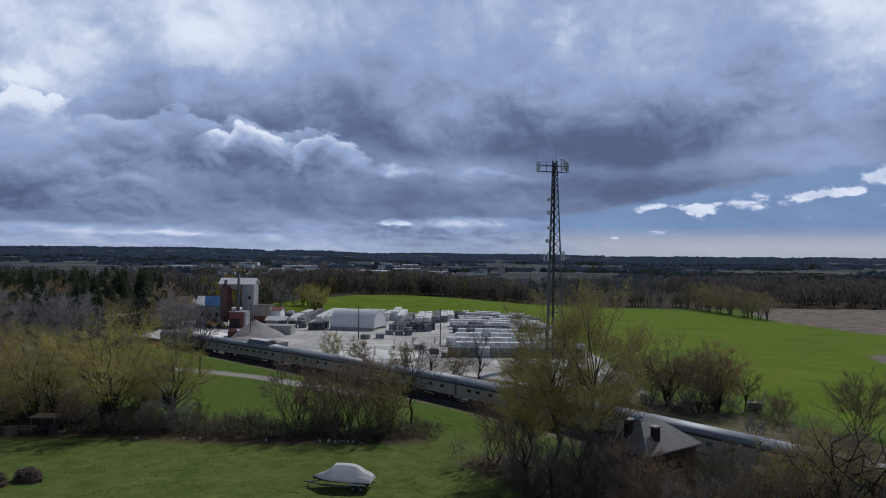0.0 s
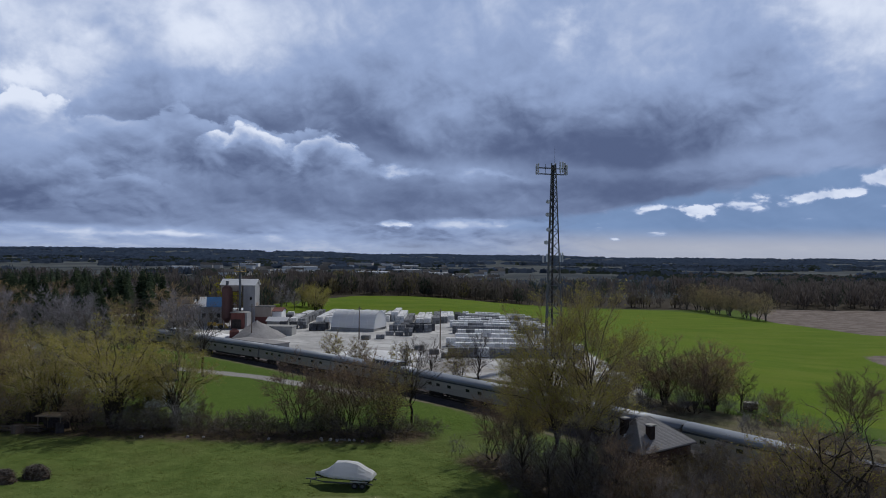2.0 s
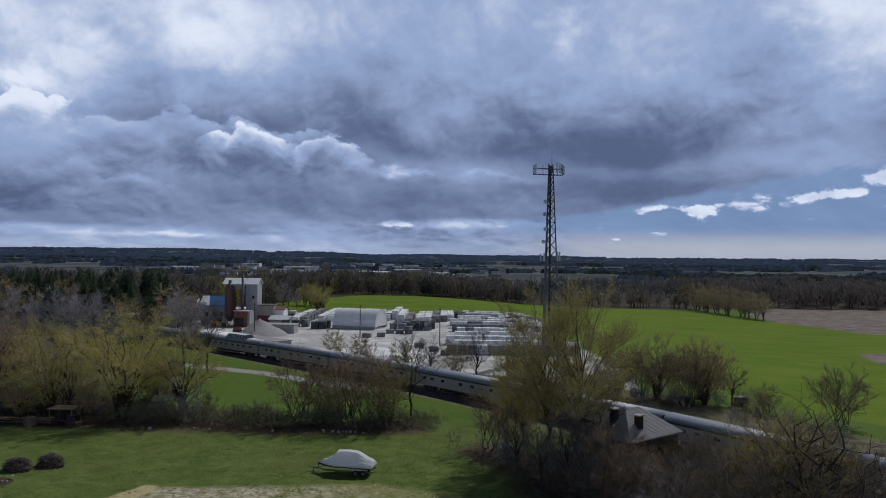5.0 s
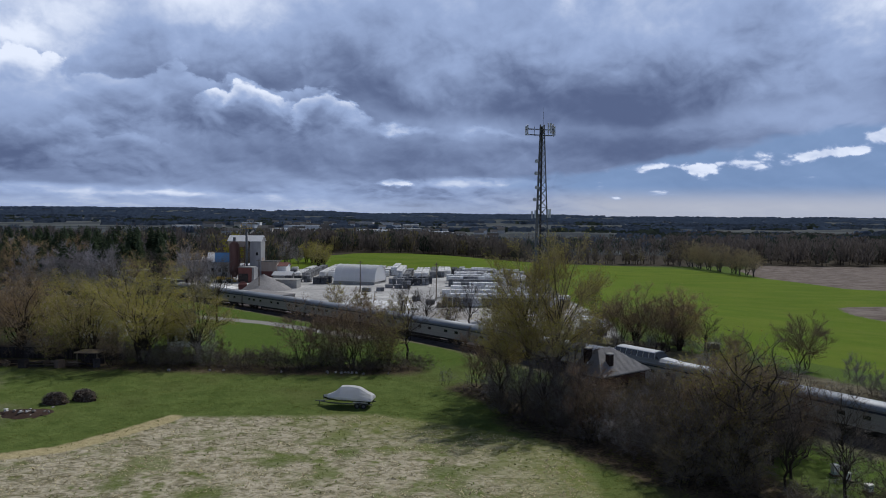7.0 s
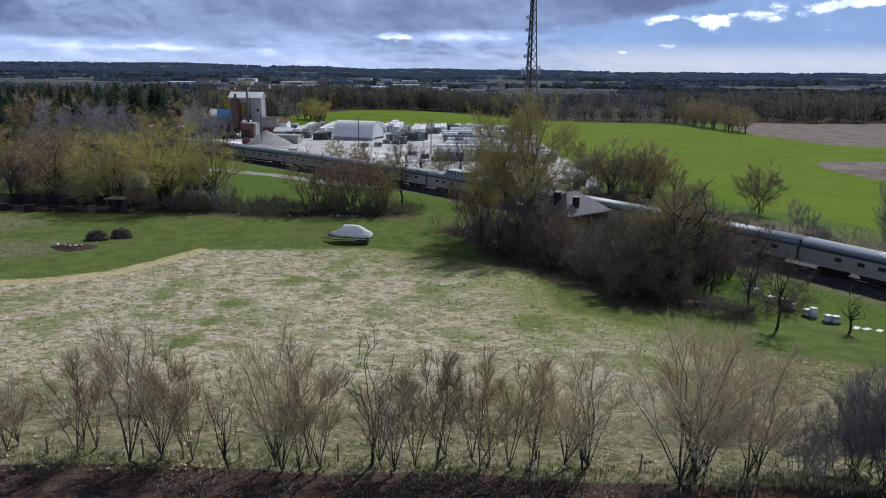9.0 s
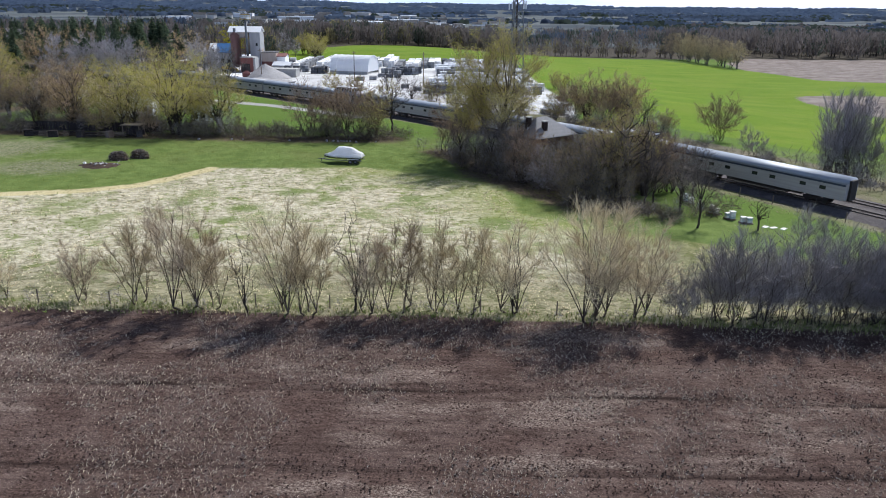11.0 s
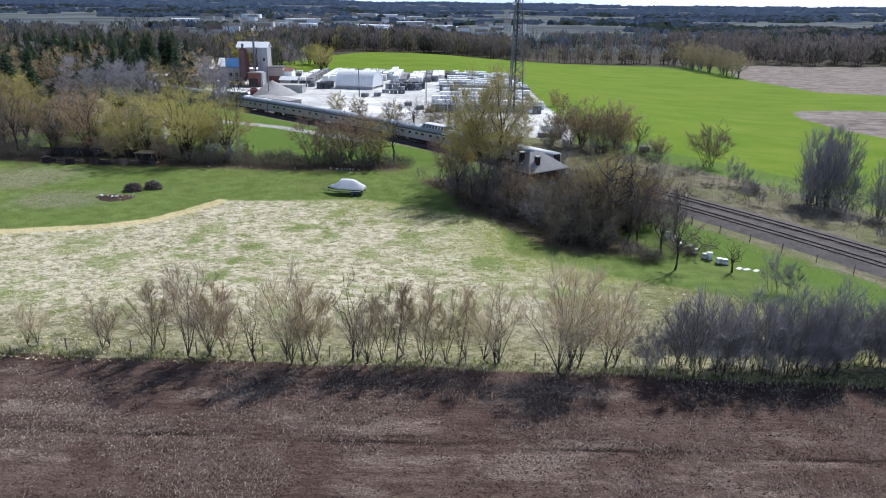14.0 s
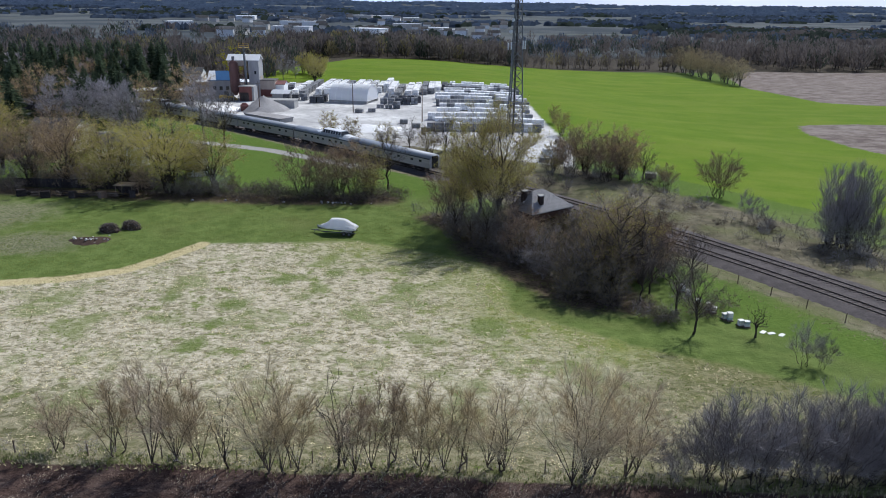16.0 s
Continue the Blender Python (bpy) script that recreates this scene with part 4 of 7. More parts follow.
# the tall pair and its neighbours, and the scrub round the house
for st, x, y, sc, k, tall in (
        ("tall", 11.9, 76.6, 1.04, 0, 20.5), ("tall", 15.6, 74.0, 1.03, 1, 20.5), ("tall", 9.6, 80.0, 0.72, 0, 20.5), ("vase", 20.0, 63.5, 0.5, 1, 10.5), ("vase", 24.0, 61.5, 0.5, 0, 10.5), ("bushy", 28.5, 54.0, 1.15, 0, 10.0), ("bushy", 32.0, 57.5, 1.05, 1, 10.0), ("vase", 34.5, 60.0, 0.8, 1, 10.5), ("vase", 37.5, 57.0, 0.75, 0, 10.5), ("bare", 36.5, 62.5, 0.75, 1, 13.0), ("vase", 31.5, 64.0, 0.6, 1, 10.5), ("bare", 39.5, 53.0, 0.6, 0, 13.0), ("vase", 17.5, 62.0, 0.6, 0, 10.5), ("vase", 28.0, 58.5, 0.65, 1, 10.5), ("vase", 6.4, 85, 0.75, 1, 10.5), ("vase", 8.8, 82, 0.7, 0, 10.5), ("scrub", 17.5, 68.0, 0.75, 1, 7.5), ("scrub", 15.6, 66.5, 0.8, 0, 7.5), ("scrub", 13.5, 72.0, 0.7, 0, 7.5), ("scrub", 10.5, 75.0, 0.7, 1, 7.5), ("scrub", 16.5, 71.5, 0.85, 1, 7.5), ("scrub", 8.5, 78.0, 0.6, 0, 7.5), ("vase", 18.2, 66.0, 0.75, 1, 10.5),
        ("thicket", 19.5, 62.0, 0.85, 0, 7.5), ("thicket", 22.6, 58.5, 0.95, 1, 7.5), ("thicket", 24.6, 52.0, 1.15, 0, 7.5), ("thicket", 28.0, 50.5, 1.25, 1, 7.5), ("thicket", 27.0, 56.0, 1.05, 1, 7.5), ("thicket", 30.5, 56.0, 1.2, 0, 7.5), ("thicket", 23.0, 48.5, 0.8, 0, 7.5), ("thicket", 27.5, 46.8, 0.8, 1, 7.5),
        ("gnarled", 30.4, 52.0, 1.08, 0, 13.5), ("gnarled", 33.5, 54.5, 0.8, 1, 13.5), ("bare", 33.5, 50.5, 0.6, 0, 13.0), ("bare", 35.2, 44.7, 0.66, 1, 13.0), ("bare", 34.9, 37.8, 0.6, 0, 13.0), ("bare", 31.5, 47.5, 0.55, 0, 13.0), ("shrub", 33.0, 41.0, 0.8, 0, 3.0), ("shrub", 30.5, 42.5, 0.9, 1, 3.0), ("shrub", 36.5, 46.5, 1.0, 0, 3.0),
        ("gnarled", 41.6, 37.2, 0.32, 0, 13.5), ("shrub_grey", 43.7, 30.6, 0.75, 1, 6.0), ("shrub_grey", 45.2, 30.0, 0.55, 0, 6.0), ("shrub", 20.0, 56.0, 1.1, 1, 3.0), ("shrub", 17.5, 60.5, 1.2, 0, 3.0), ("shrub", 8.0, 79.0, 1.1, 0, 3.0), ("shrub", 5.0, 83.0, 1.0, 1, 3.0), ("shrub", 2.0, 86.0, 0.9, 0, 3.0)):
    plant(st, x, y, sc, variant=k, name="shrub" if st == "shrub" else "tree", category="shrub" if st == "shrub" else "tree")
for i in range(76):
    x = -92 + i * 1.2 + random.uniform(-1, 1)
    plant("bramble", x, 94.6 + 0.10 * max(0, -20 - x) * 0.9 + random.uniform(-1.4, 3.2) + (6.0 if -76 < x < -49.5 else 0.0), random.uniform(0.75, 1.5), variant=i % 2, name="bramble", category="shrub", group="brambles in the hedge bottom")
for i in range(22):
    f = i / 21
    plant("bramble", 7 + 27 * f + random.uniform(-1.5, 1.5), 80 - 40 * f ** 0.8 + random.uniform(-2, 2), random.uniform(0.6, 1.2), variant=i % 2, name="bramble", category="shrub", group="brambles in the scrub")
# dark growth at the feet of the tall pair
for x, y, sc, k in ((8.6, 73.5, 0.62, 0), (11.2, 71.0, 0.58, 1), (13.4, 68.6, 0.66, 0), (15.4, 69.6, 0.7, 1), (16.6, 65.6, 0.55, 0), (18.6, 63.8, 0.5, 1), (17.4, 72.4, 0.75, 0)):
    plant("bare", x, y, sc, variant=k, group="dark growth below the tall pair")
for i in range(12):
    plant(("scrub", "bramble", "thicket")[i % 3], 8 + 10 * i / 11 + random.uniform(-1, 1), 76 - 12 * i / 11 + random.uniform(-2, 2), random.uniform(0.45, 0.75) * (1.4 if i % 3 == 1 else 1.0), variant=i % 2, group="dark growth below the tall pair")
# low growth at the feet of the trees beyond the railway
for i in range(16):
    x = 30 + 24 * i / 15
    plant(("bramble", "shrub_grey", "scrub", "shrub")[i % 4], x, 119.5 - 0.36 * (x - 30) + random.uniform(-2.5, 2.5), random.uniform(0.5, 0.8) * (1.6 if i % 4 in (0, 3) else 0.8), variant=i % 2, name="shrub", category="shrub", group="scrub beyond the railway")
# undergrowth below the willows
for i in range(26):
    x = -88 + 54 * i / 25 + random.uniform(-1, 1)
    plant(("scrub", "thicket", "scrub", "bramble")[i % 4], x, 98 - 0.14 * (x + 34) + random.uniform(-2, 4), random.uniform(0.5, 0.8) * (1.5 if i % 4 == 3 else 1.0), variant=i % 2, group="undergrowth below the willows")
for i in range(7):
    u_, d_ = 4.5 + 1.1 * i, 1.8 + 1.3 * (i % 2)
    plant(("thicket", "scrub")[i % 2], 20.3 + 0.81 * u_ + 0.586 * d_, 69.7 + 0.586 * u_ - 0.81 * d_, random.uniform(0.62, 0.80), variant=i % 2, group="thicket round the house")
# low dark growth round the house, and the scrub down to the railway
for i in range(9):
    s_, d_ = -3.0 + 1.55 * i, 1.8 + 1.6 * (i % 2)
    plant("thicket", 20.4 + 0.81 * s_ + 0.586 * d_, 69.6 + 0.586 * s_ - 0.81 * d_, random.uniform(0.60, 0.70), variant=i % 2, group="thicket round the house")
for d_ in (5.0, 8.0, 11.0, 14.0, 17.0):
    s_ = -7.5 + random.uniform(0, 1.5)
    while s_ < (9.0 if d_ < 10 else 4.0):
        dd = d_ + random.uniform(-1, 1)
        plant(random.choice(("thicket", "scrub", "scrub", "bramble")), 20.4 + 0.81 * s_ + 0.586 * dd, 69.6 + 0.586 * s_ - 0.81 * dd, (4.2 + 0.22 * dd) / 7.5 * random.uniform(0.55, 1.12), variant=random.randrange(2), group="thicket round the house")
        s_ += random.uniform(2.4, 3.6)
for i in range(6):
    plant("scrub", 17.9 - 0.60 * 1.7 * i, 67.8 + 0.70 * 1.7 * i, random.uniform(0.72, 0.82), variant=i % 2, group="thicket round the house")
for i in range(6):
    x, y = random.uniform(31, 39), random.uniform(56, 69)
    plant(("thicket", "vase", "thicket", "bare")[i % 4], x, y, random.uniform(0.5, 0.75) * (0.7 if i % 4 == 3 else 1.0), variant=i % 2, group="scrub beside the railway")
for i in range(9):
    plant("bramble", random.uniform(30, 43), random.uniform(41, 62), random.uniform(0.8, 1.3), variant=i % 2, name="bramble", category="shrub", group="brambles in the scrub")
# beyond the tracks
for st, x, y, sc, k, tall in (
        ("willow_orange", 37.5, 117.0, 0.74, 1, 14.0), ("fan", 40.7, 112.0, 0.98, 0, 10.5), ("fan", 34.2, 117.0, 0.85, 1, 10.5), ("willow_orange", 44.5, 114.5, 0.70, 0, 14.0), ("bushy", 31.0, 119.5, 0.6, 0, 10.0), ("bare", 49.5, 115.5, 0.55, 1, 13.0), ("fan", 53.0, 110.0, 0.45, 1, 10.5), ("bushy", 45.5, 117.5, 0.85, 1, 10.0), ("fan", 61.6, 104.0, 0.86, 0, 10.5),
        ("clump", 69.5, 75.5, 1.05, 0, 11.0), ("clump", 71.5, 77.0, 1.1, 1, 11.0), ("clump", 70.6, 73.6, 0.95, 1, 11.0), ("clump", 72.8, 75.0, 1.08, 0, 11.0), ("scrub", 71.0, 72.5, 0.8, 0, 7.5), ("scrub", 74.5, 71.5, 0.7, 1, 7.5), ("shrub_grey", 67.5, 73.0, 0.9, 0, 6.0), ("shrub_grey", 77.0, 68.5, 0.9, 1, 6.0), ("clump", 74.0, 73.5, 0.95, 1, 11.0), ("clump", 78.5, 70.0, 0.8, 0, 11.0), ("shrub_grey", 60.2, 86.5, 0.75, 0, 6.0), ("shrub_grey", 61.6, 84.4, 0.6, 1, 6.0), ("shrub", 66.0, 77.0, 1.2, 0, 3.0), ("shrub", 63.0, 84.0, 1.1, 1, 3.0), ("shrub", 75.0, 66.0, 1.3, 1, 3.0), ("shrub", 81.0, 62.0, 1.4, 0, 3.0),
        ("shrub", 70.0, 70.0, 0.9, 0, 3.0), ("shrub", 55.0, 93.0, 1.0, 1, 3.0), ("shrub", 50.5, 99.0, 1.2, 0, 3.0), ("vase", 24.0, 126.0, 0.55, 1, 10.0), ("bushy", 14.0, 128.0, 0.55, 0, 10.0), ("bushy", 3.0, 134.0, 0.7, 1, 10.0), ("bare", 7.0, 130.0, 0.7, 0, 13.0), ("bushy", -8.0, 143.0, 0.6, 0, 10.0), ("bushy", -18.0, 152.0, 0.62, 1, 10.0), ("bushy", -25.0, 160.0, 0.6, 0, 10.0), ("bare", -2.0, 140.0, 0.6, 1, 13.0),
        ("bushy", 41.0, 150.0, 0.5, 0, 10.0), ("bushy", 40.0, 168.0, 0.6, 1, 10.0), ("bushy", 41.0, 190.0, 0.5, 0, 10.0), ("shrub", 45.0, 140.0, 1.6, 0, 3.0), ("shrub", 40.0, 158.0, 1.6, 1, 3.0)):
    plant(st, x, y, sc * (1.0 if st == "shrub" else 1.12), variant=k, wide=1.0, name="shrub" if st == "shrub" else "tree", category="shrub" if st == "shrub" else "tree")


for i in range(70):
    y = random.uniform(52, 126)
    x = float(track_x(y)) + random.uniform(11, 30)
    if float(poly_sd(np.array([x]), np.array([y]), CROP)[0]) > 1.5:
        continue
    plant(("shrub", "shrub", "bramble", "shrub_grey")[i % 4], x, y, random.uniform(0.5, 1.2) * (0.45 if i % 4 == 3 else 1.0), variant=i % 2, name="shrub", category="shrub", group="scrub beyond the railway")


# ---- conifers and far woods ----
def conifer_mesh(seed, tall):
    rng_ = random.Random(seed)
    tr, nd = Buf(), Buf()
    tr.tube((0, 0, -0.3), (0, 0, tall * 0.96), tall * 0.02, 0.03, 5)
    z = tall * 0.08
    while z < tall:
        f = 1 - z / tall
        reach = tall * 0.29 * f ** 0.75 + 0.2
        for _ in range(13):
            a, w = rng_.uniform(0, 6.283), rng_.uniform(0.45, 1.25)
            c, s = math.cos(a), math.sin(a)
            tip = Vector((c * reach * w, s * reach * w, z - reach * 0.18 + rng_.uniform(-0.2, 0.3)))
            root = Vector((c * 0.1, s * 0.1, z + 0.25))
            side = Vector((-s, c, 0)) * reach * 0.20
            mid = (root + tip) * 0.5
            nd.face((root, mid + side + Vector((0, 0, -0.2)), tip, mid - side + Vector((0, 0, -0.2))))
            nd.face((root, tip + Vector((0, 0, -0.25)), mid + Vector((0, 0, -reach * 0.35))))
        z += tall * 0.035 + 0.1
    return [("trunk", tr.mesh("trunk", ["bark_dark"])), ("foliage", nd.mesh("foliage", ["needle"]))]


CONE = [conifer_mesh(5 + i, 14.0) for i in range(4)]
for i in range(160):
    y = random.uniform(150, 330)
    x = -62 - 0.33 * (y - 120) - random.uniform(6, 100)
    if i < 46:
        x, y = -88 - random.uniform(0, 62), 138 + random.uniform(0, 95)
    if i > 95:
        y = random.uniform(252, 345)
        x = -y * random.uniform(0.40, 0.66)
    if abs((x - float(track_x(y)) - 2.3) * 0.75) < 8.0:
        x -= 20
    ob = thing("conifer", "dark green conifer in the wood behind the houses", "tree", pose(x, y, H(x, y) - 0.1, 0, 0, random.uniform(0, 360)) @ Matrix.Diagonal((wd_ := random.uniform(0.85, 1.35), wd_, random.uniform(0.85, 1.35), 1)), "conifers in the wood")
    for nm, me in CONE[i % 4]:
        part(nm, me, None, ob)
for i in range(40):
    y = random.uniform(165, 330)
    x = -66 - 0.30 * (y - 120) - random.uniform(-6, 90)
    plant(("bare_grey", "willow_orange", "bare_grey", "bare", "bushy")[i % 5], x, y, random.uniform(0.85, 1.2), variant=i % 2, group="mixed wood behind the houses")
for i in range(16):
    y = random.uniform(300, 345)
    plant(("willow", "bushy", "bare_grey", "willow")[i % 4], -y * random.uniform(0.165, 0.30), y, random.uniform(0.6, 0.95), variant=i % 2, group="budding trees behind the yard")
plant("bright", -90, 296, 1.15, variant=0)


def tuft_tree(buf, rng_, x, y, z, tall, wide, mt, blades):
    """A distant tree: a stem and a crown of many upright sprays."""
    if y > 50 and abs((x - float(track_x(y)) - 2.3) * 0.7) < 9.0:
        return
    buf.tube((x, y, z - 0.5), (x, y, z + tall * 0.55), 0.25, 0.12, 3, 4)
    for _ in range(int(blades * 1.9)):
        a, q = rng_.uniform(0, 6.283), math.sqrt(rng_.random())
        h = rng_.uniform(0.22, 1.0)
        rr = wide * q * math.sqrt(max(0.04, 1 - ((h - 0.58) / 0.46) ** 2))
        cx, cy, cz = x + math.cos(a) * rr, y + math.sin(a) * rr, z + tall * h * (1 - 0.12 * q)
        s = wide * rng_.uniform(0.025, 0.075)
        l = wide * rng_.uniform(0.25, 0.55)
        b_ = rng_.uniform(0, 3.14)
        ux, uy = math.cos(b_) * s, math.sin(b_) * s
        tx_, ty_ = math.cos(a) * l * 0.35, math.sin(a) * l * 0.35
        buf.face(((cx - ux, cy - uy, cz - l * 0.5), (cx + ux, cy + uy, cz - l * 0.5), (cx + ux * 1.3 + tx_, cy + uy * 1.3 + ty_, cz + l * 0.3), (cx + tx_, cy + ty_, cz + l * 0.7)), mt)


M["far_bare"] = leaf_mat("far_bare", (0.108, 0.094, 0.086), (0.155, 0.138, 0.128), 0.0)
M["far_dark"] = leaf_mat("far_dark", (0.040, 0.052, 0.042), (0.065, 0.080, 0.062), 0.0)
M["far_bud"] = leaf_mat("far_bud", (0.165, 0.145, 0.075), (0.22, 0.195, 0.105), 0.0)
# aerial haze painted into the colour: bluer, paler foliage for distant woods
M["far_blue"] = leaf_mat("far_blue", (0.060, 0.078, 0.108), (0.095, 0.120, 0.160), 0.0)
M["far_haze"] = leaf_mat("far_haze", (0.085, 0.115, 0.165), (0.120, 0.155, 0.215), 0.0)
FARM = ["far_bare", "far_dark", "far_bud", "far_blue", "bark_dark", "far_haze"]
rng_ = random.Random(21)
woods = Buf()
# wood behind the crop field
for i in range(420):
    x = rng_.uniform(-150, 62)
    y = 488 + rng_.uniform(0, 120) + 0.10 * abs(x)
    tuft_tree(woods, rng_, x, y, H(x, y), rng_.uniform(11, 17), rng_.uniform(3.5, 5.5), rng_.choice((0, 0, 0, 0, 0, 0, 1, 2)), 75)
for i in range(60):
    x = rng_.uniform(65, 175)
    y = 500 + rng_.uniform(0, 14)
    tuft_tree(woods, rng_, x, y, H(x, y), rng_.uniform(10, 15), rng_.uniform(2.0, 3.6), rng_.choice((0, 0, 0, 0, 0, 2)), 55)
for i in range(520):
    x = rng_.uniform(205, 620)
    y = 506 + rng_.uniform(0, 150)
    tuft_tree(woods, rng_, x, y, H(x, y), rng_.uniform(13, 20), rng_.uniform(4, 6.5), rng_.choice((0, 0, 0, 1, 0, 0, 0)), 60)
# left woods down to the plant
for i in range(620):
    y = rng_.uniform(300, 560)
    x = -70 - rng_.uniform(0, 330) - 0.12 * (y - 300)
    tuft_tree(woods, rng_, x, y, H(x, y), rng_.uniform(9, 16), rng_.uniform(3.5, 5.5), rng_.choice((0, 0, 0, 1, 0, 0, 2, 1)), 60)
for i in range(160):
    y = rng_.uniform(90, 300)
    x = -0.66 * y - rng_.uniform(60, 160)
    tuft_tree(woods, rng_, x, y, H(x, y), rng_.uniform(9, 16), rng_.uniform(3.5, 5.5), rng_.choice((0, 0, 1, 0, 0, 0, 2, 1)), 70)
for i in range(1500):
    y = rng_.uniform(600, 930)
    x = rng_.uniform(-0.85, 0.85) * y
    if noise.noise(Vector((x * 0.004, y * 0.009, 2.2))) < 0.06 or (y > 690 and -0.40 < x / y < 0.14 and rng_.random() < 0.85):
        continue
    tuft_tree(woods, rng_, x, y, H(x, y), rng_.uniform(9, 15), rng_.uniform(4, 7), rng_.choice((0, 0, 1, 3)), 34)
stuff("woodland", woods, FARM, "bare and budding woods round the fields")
# the row of budding trees by the tilled field
for i in range(15):
    f = i / 14
    plant("field", 176.5 - 5 * f + random.uniform(-3, 3), 381 + 112 * f, random.uniform(0.85, 1.25) * (1 + 0.2 * f), variant=i % 3, group="row of trees beside the tilled field", wide=1.1)
# distance: belts of wood between fields, out to the horizon
belts = Buf()
for i in range(5200):
    y = 880 * math.exp(rng_.random() ** 0.9 * 1.68)
    x = rng_.uniform(-0.80, 0.80) * (y + 120)
    q = noise.noise(Vector((x * 0.0022, y * 0.0045, 1.3))) + 0.5 * noise.noise(Vector((x * 0.007, y * 0.014, 5.1)))
    if q < 0.02 - 0.08 * (y > 1500) or (y < 1500 and -0.38 < x / y < 0.13 and rng_.random() < 0.6):
        continue
    z, w, tl = H(x, y), rng_.uniform(9, 20) * (0.6 + y / 1700), rng_.uniform(5, 9) * (1 + y / 9000)
    # farther belts take the blue materials, so haze is in their colour
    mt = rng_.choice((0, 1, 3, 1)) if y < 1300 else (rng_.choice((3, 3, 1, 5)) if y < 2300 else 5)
    for _ in range(12):
        cx, h = x + rng_.uniform(-w, w), tl * rng_.uniform(0.5, 1.05)
        s, yy = w * rng_.uniform(0.12, 0.35), y + rng_.uniform(-w, w) * 0.5
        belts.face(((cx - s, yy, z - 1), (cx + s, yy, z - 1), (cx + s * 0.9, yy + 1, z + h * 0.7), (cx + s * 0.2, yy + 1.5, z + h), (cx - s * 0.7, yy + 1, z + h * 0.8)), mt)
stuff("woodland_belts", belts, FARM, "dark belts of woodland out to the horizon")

# ---- town in the distance ----
for i in range(70):
    y = rng_.uniform(760, 1650)
    x = rng_.uniform(-0.34, 0.10) * y
    if i in (0, 1, 2, 3):
        x, y = ((-375, 1020), (-205, 1030), (15, 1040), (-60, 1180))[i]
    big_ = i < 4 or i % 9 == 0
    L, W, hh = (rng_.uniform(24, 52), rng_.uniform(12, 25), rng_.uniform(6, 9)) if big_ else (rng_.uniform(9, 16), rng_.uniform(8, 11), rng_.uniform(5, 7))
    ob = thing("warehouse" if big_ else "house", "distant flat-roofed pale warehouse at the edge of town" if big_ else "distant pale house with a pitched roof in town", "building", pose(x, y, H(x, y) + 1.0, 0, 0, rng_.uniform(-25, 25)))
    w_, r_ = Buf(), Buf()
    w_.box((0, 0, hh / 2 - 1.5), (L, W, hh + 3))
    if big_:
        r_.box((0, 0, hh + 0.35), (L + 0.8, W + 0.8, 0.6), bevel=0.1)
    else:
        r_.prism([(-W / 2 - 0.6, hh - 0.1), (W / 2 + 0.6, hh - 0.1), (0, hh + 3.4)], -L / 2 - 0.5, L / 2 + 0.5)
    part("wall", w_, "wall_white" if rng_.random() < 0.65 else "wall_pale", ob)
    part("roof", r_, "roof_white" if big_ else "roof_dark", ob)


# ---- railway ----
ty = np.arange(-150, 470, 0.1)
tx = track_x(ty)
tl_ = np.concatenate([[0], np.cumsum(np.hypot(np.diff(tx), np.diff(ty)))])
tl_ -= np.interp(40, ty, tl_)


def along(s, off=0.0):
    """Place and heading on the line, s metres along, off metres to the east of the near track."""
    y = np.interp(s, tl_, ty)
    x = np.interp(y, ty, tx)
    y2 = np.interp(s + 0.5, tl_, ty)
    x2 = np.interp(y2, ty, tx)
    dx_, dy_ = x2 - x, y2 - y
    q = math.hypot(dx_, dy_)
    dx_, dy_ = dx_ / q, dy_ / q
    return float(x + dy_ * off), float(y - dx_ * off), math.degrees(math.atan2(dy_, dx_))


def sweep(profile, s0, s1, step, off=0.0):
    buf, k = Buf(), len(profile)
    ss_ = np.arange(s0, s1, step)
    for i, s in enumerate(ss_):
        for a, z in profile:
            x, y, _ = along(s, off + a)
            buf.v.append((x, y, z))
        if i:
            for j in range(k - 1):
                p = (i - 1) * k + j
                buf.f.append((p, p + 1, p + 1 + k, p + k))
                buf.m.append(0)
    return buf


ballast = tagged(new("ballast", sweep([(-4.2, -1.75), (-2.3, -1.20), (-0.9, -1.15), (2.3, -1.22), (5.5, -1.15), (6.9, -1.20), (8.8, -1.75)], -170, 420, 2.0).mesh("ballast", ["ballast"], True)), "brown-grey stone ballast bed under two railway tracks", "ballast", kind="structure")
SLEEPER = Buf()
SLEEPER.box((0, 0, 0), (0.24, 2.6, 0.16), bevel=0.02)
SLEEPER = SLEEPER.mesh("sleeper", ["sleeper"])
RAIL = [(-0.075, RAIL_Z - 0.16), (-0.04, RAIL_Z - 0.12), (-0.04, RAIL_Z), (0.04, RAIL_Z), (0.04, RAIL_Z - 0.12), (0.075, RAIL_Z - 0.16)]
for off in (0.0, 4.6):
    tr = tagged(new("track"), "railway track of dark steel rails on timber sleepers", "railway track", kind="structure")
    for g in (-0.7175, 0.7175):
        part("rail", sweep(RAIL, -170, 420, 2.0, off + g), "rail", tr)
    rest = Buf()
    for i in range(-240, 640):
        s = i * 0.61
        if -32 < s < 62:
            x, y, a = along(s, off)
            part("sleeper", SLEEPER, None, tr, at=pose(x, y, RAIL_Z - 0.21, 0, 0, a + random.uniform(-1, 1)))
        elif s < 180:
            x, y, a = along(s, off)
            rest.box((x, y, RAIL_Z - 0.21), (0.24, 2.6, 0.16), rz=radians(a))
    part("far_sleepers", rest, "sleeper", tr)["kind"] = "stuff"


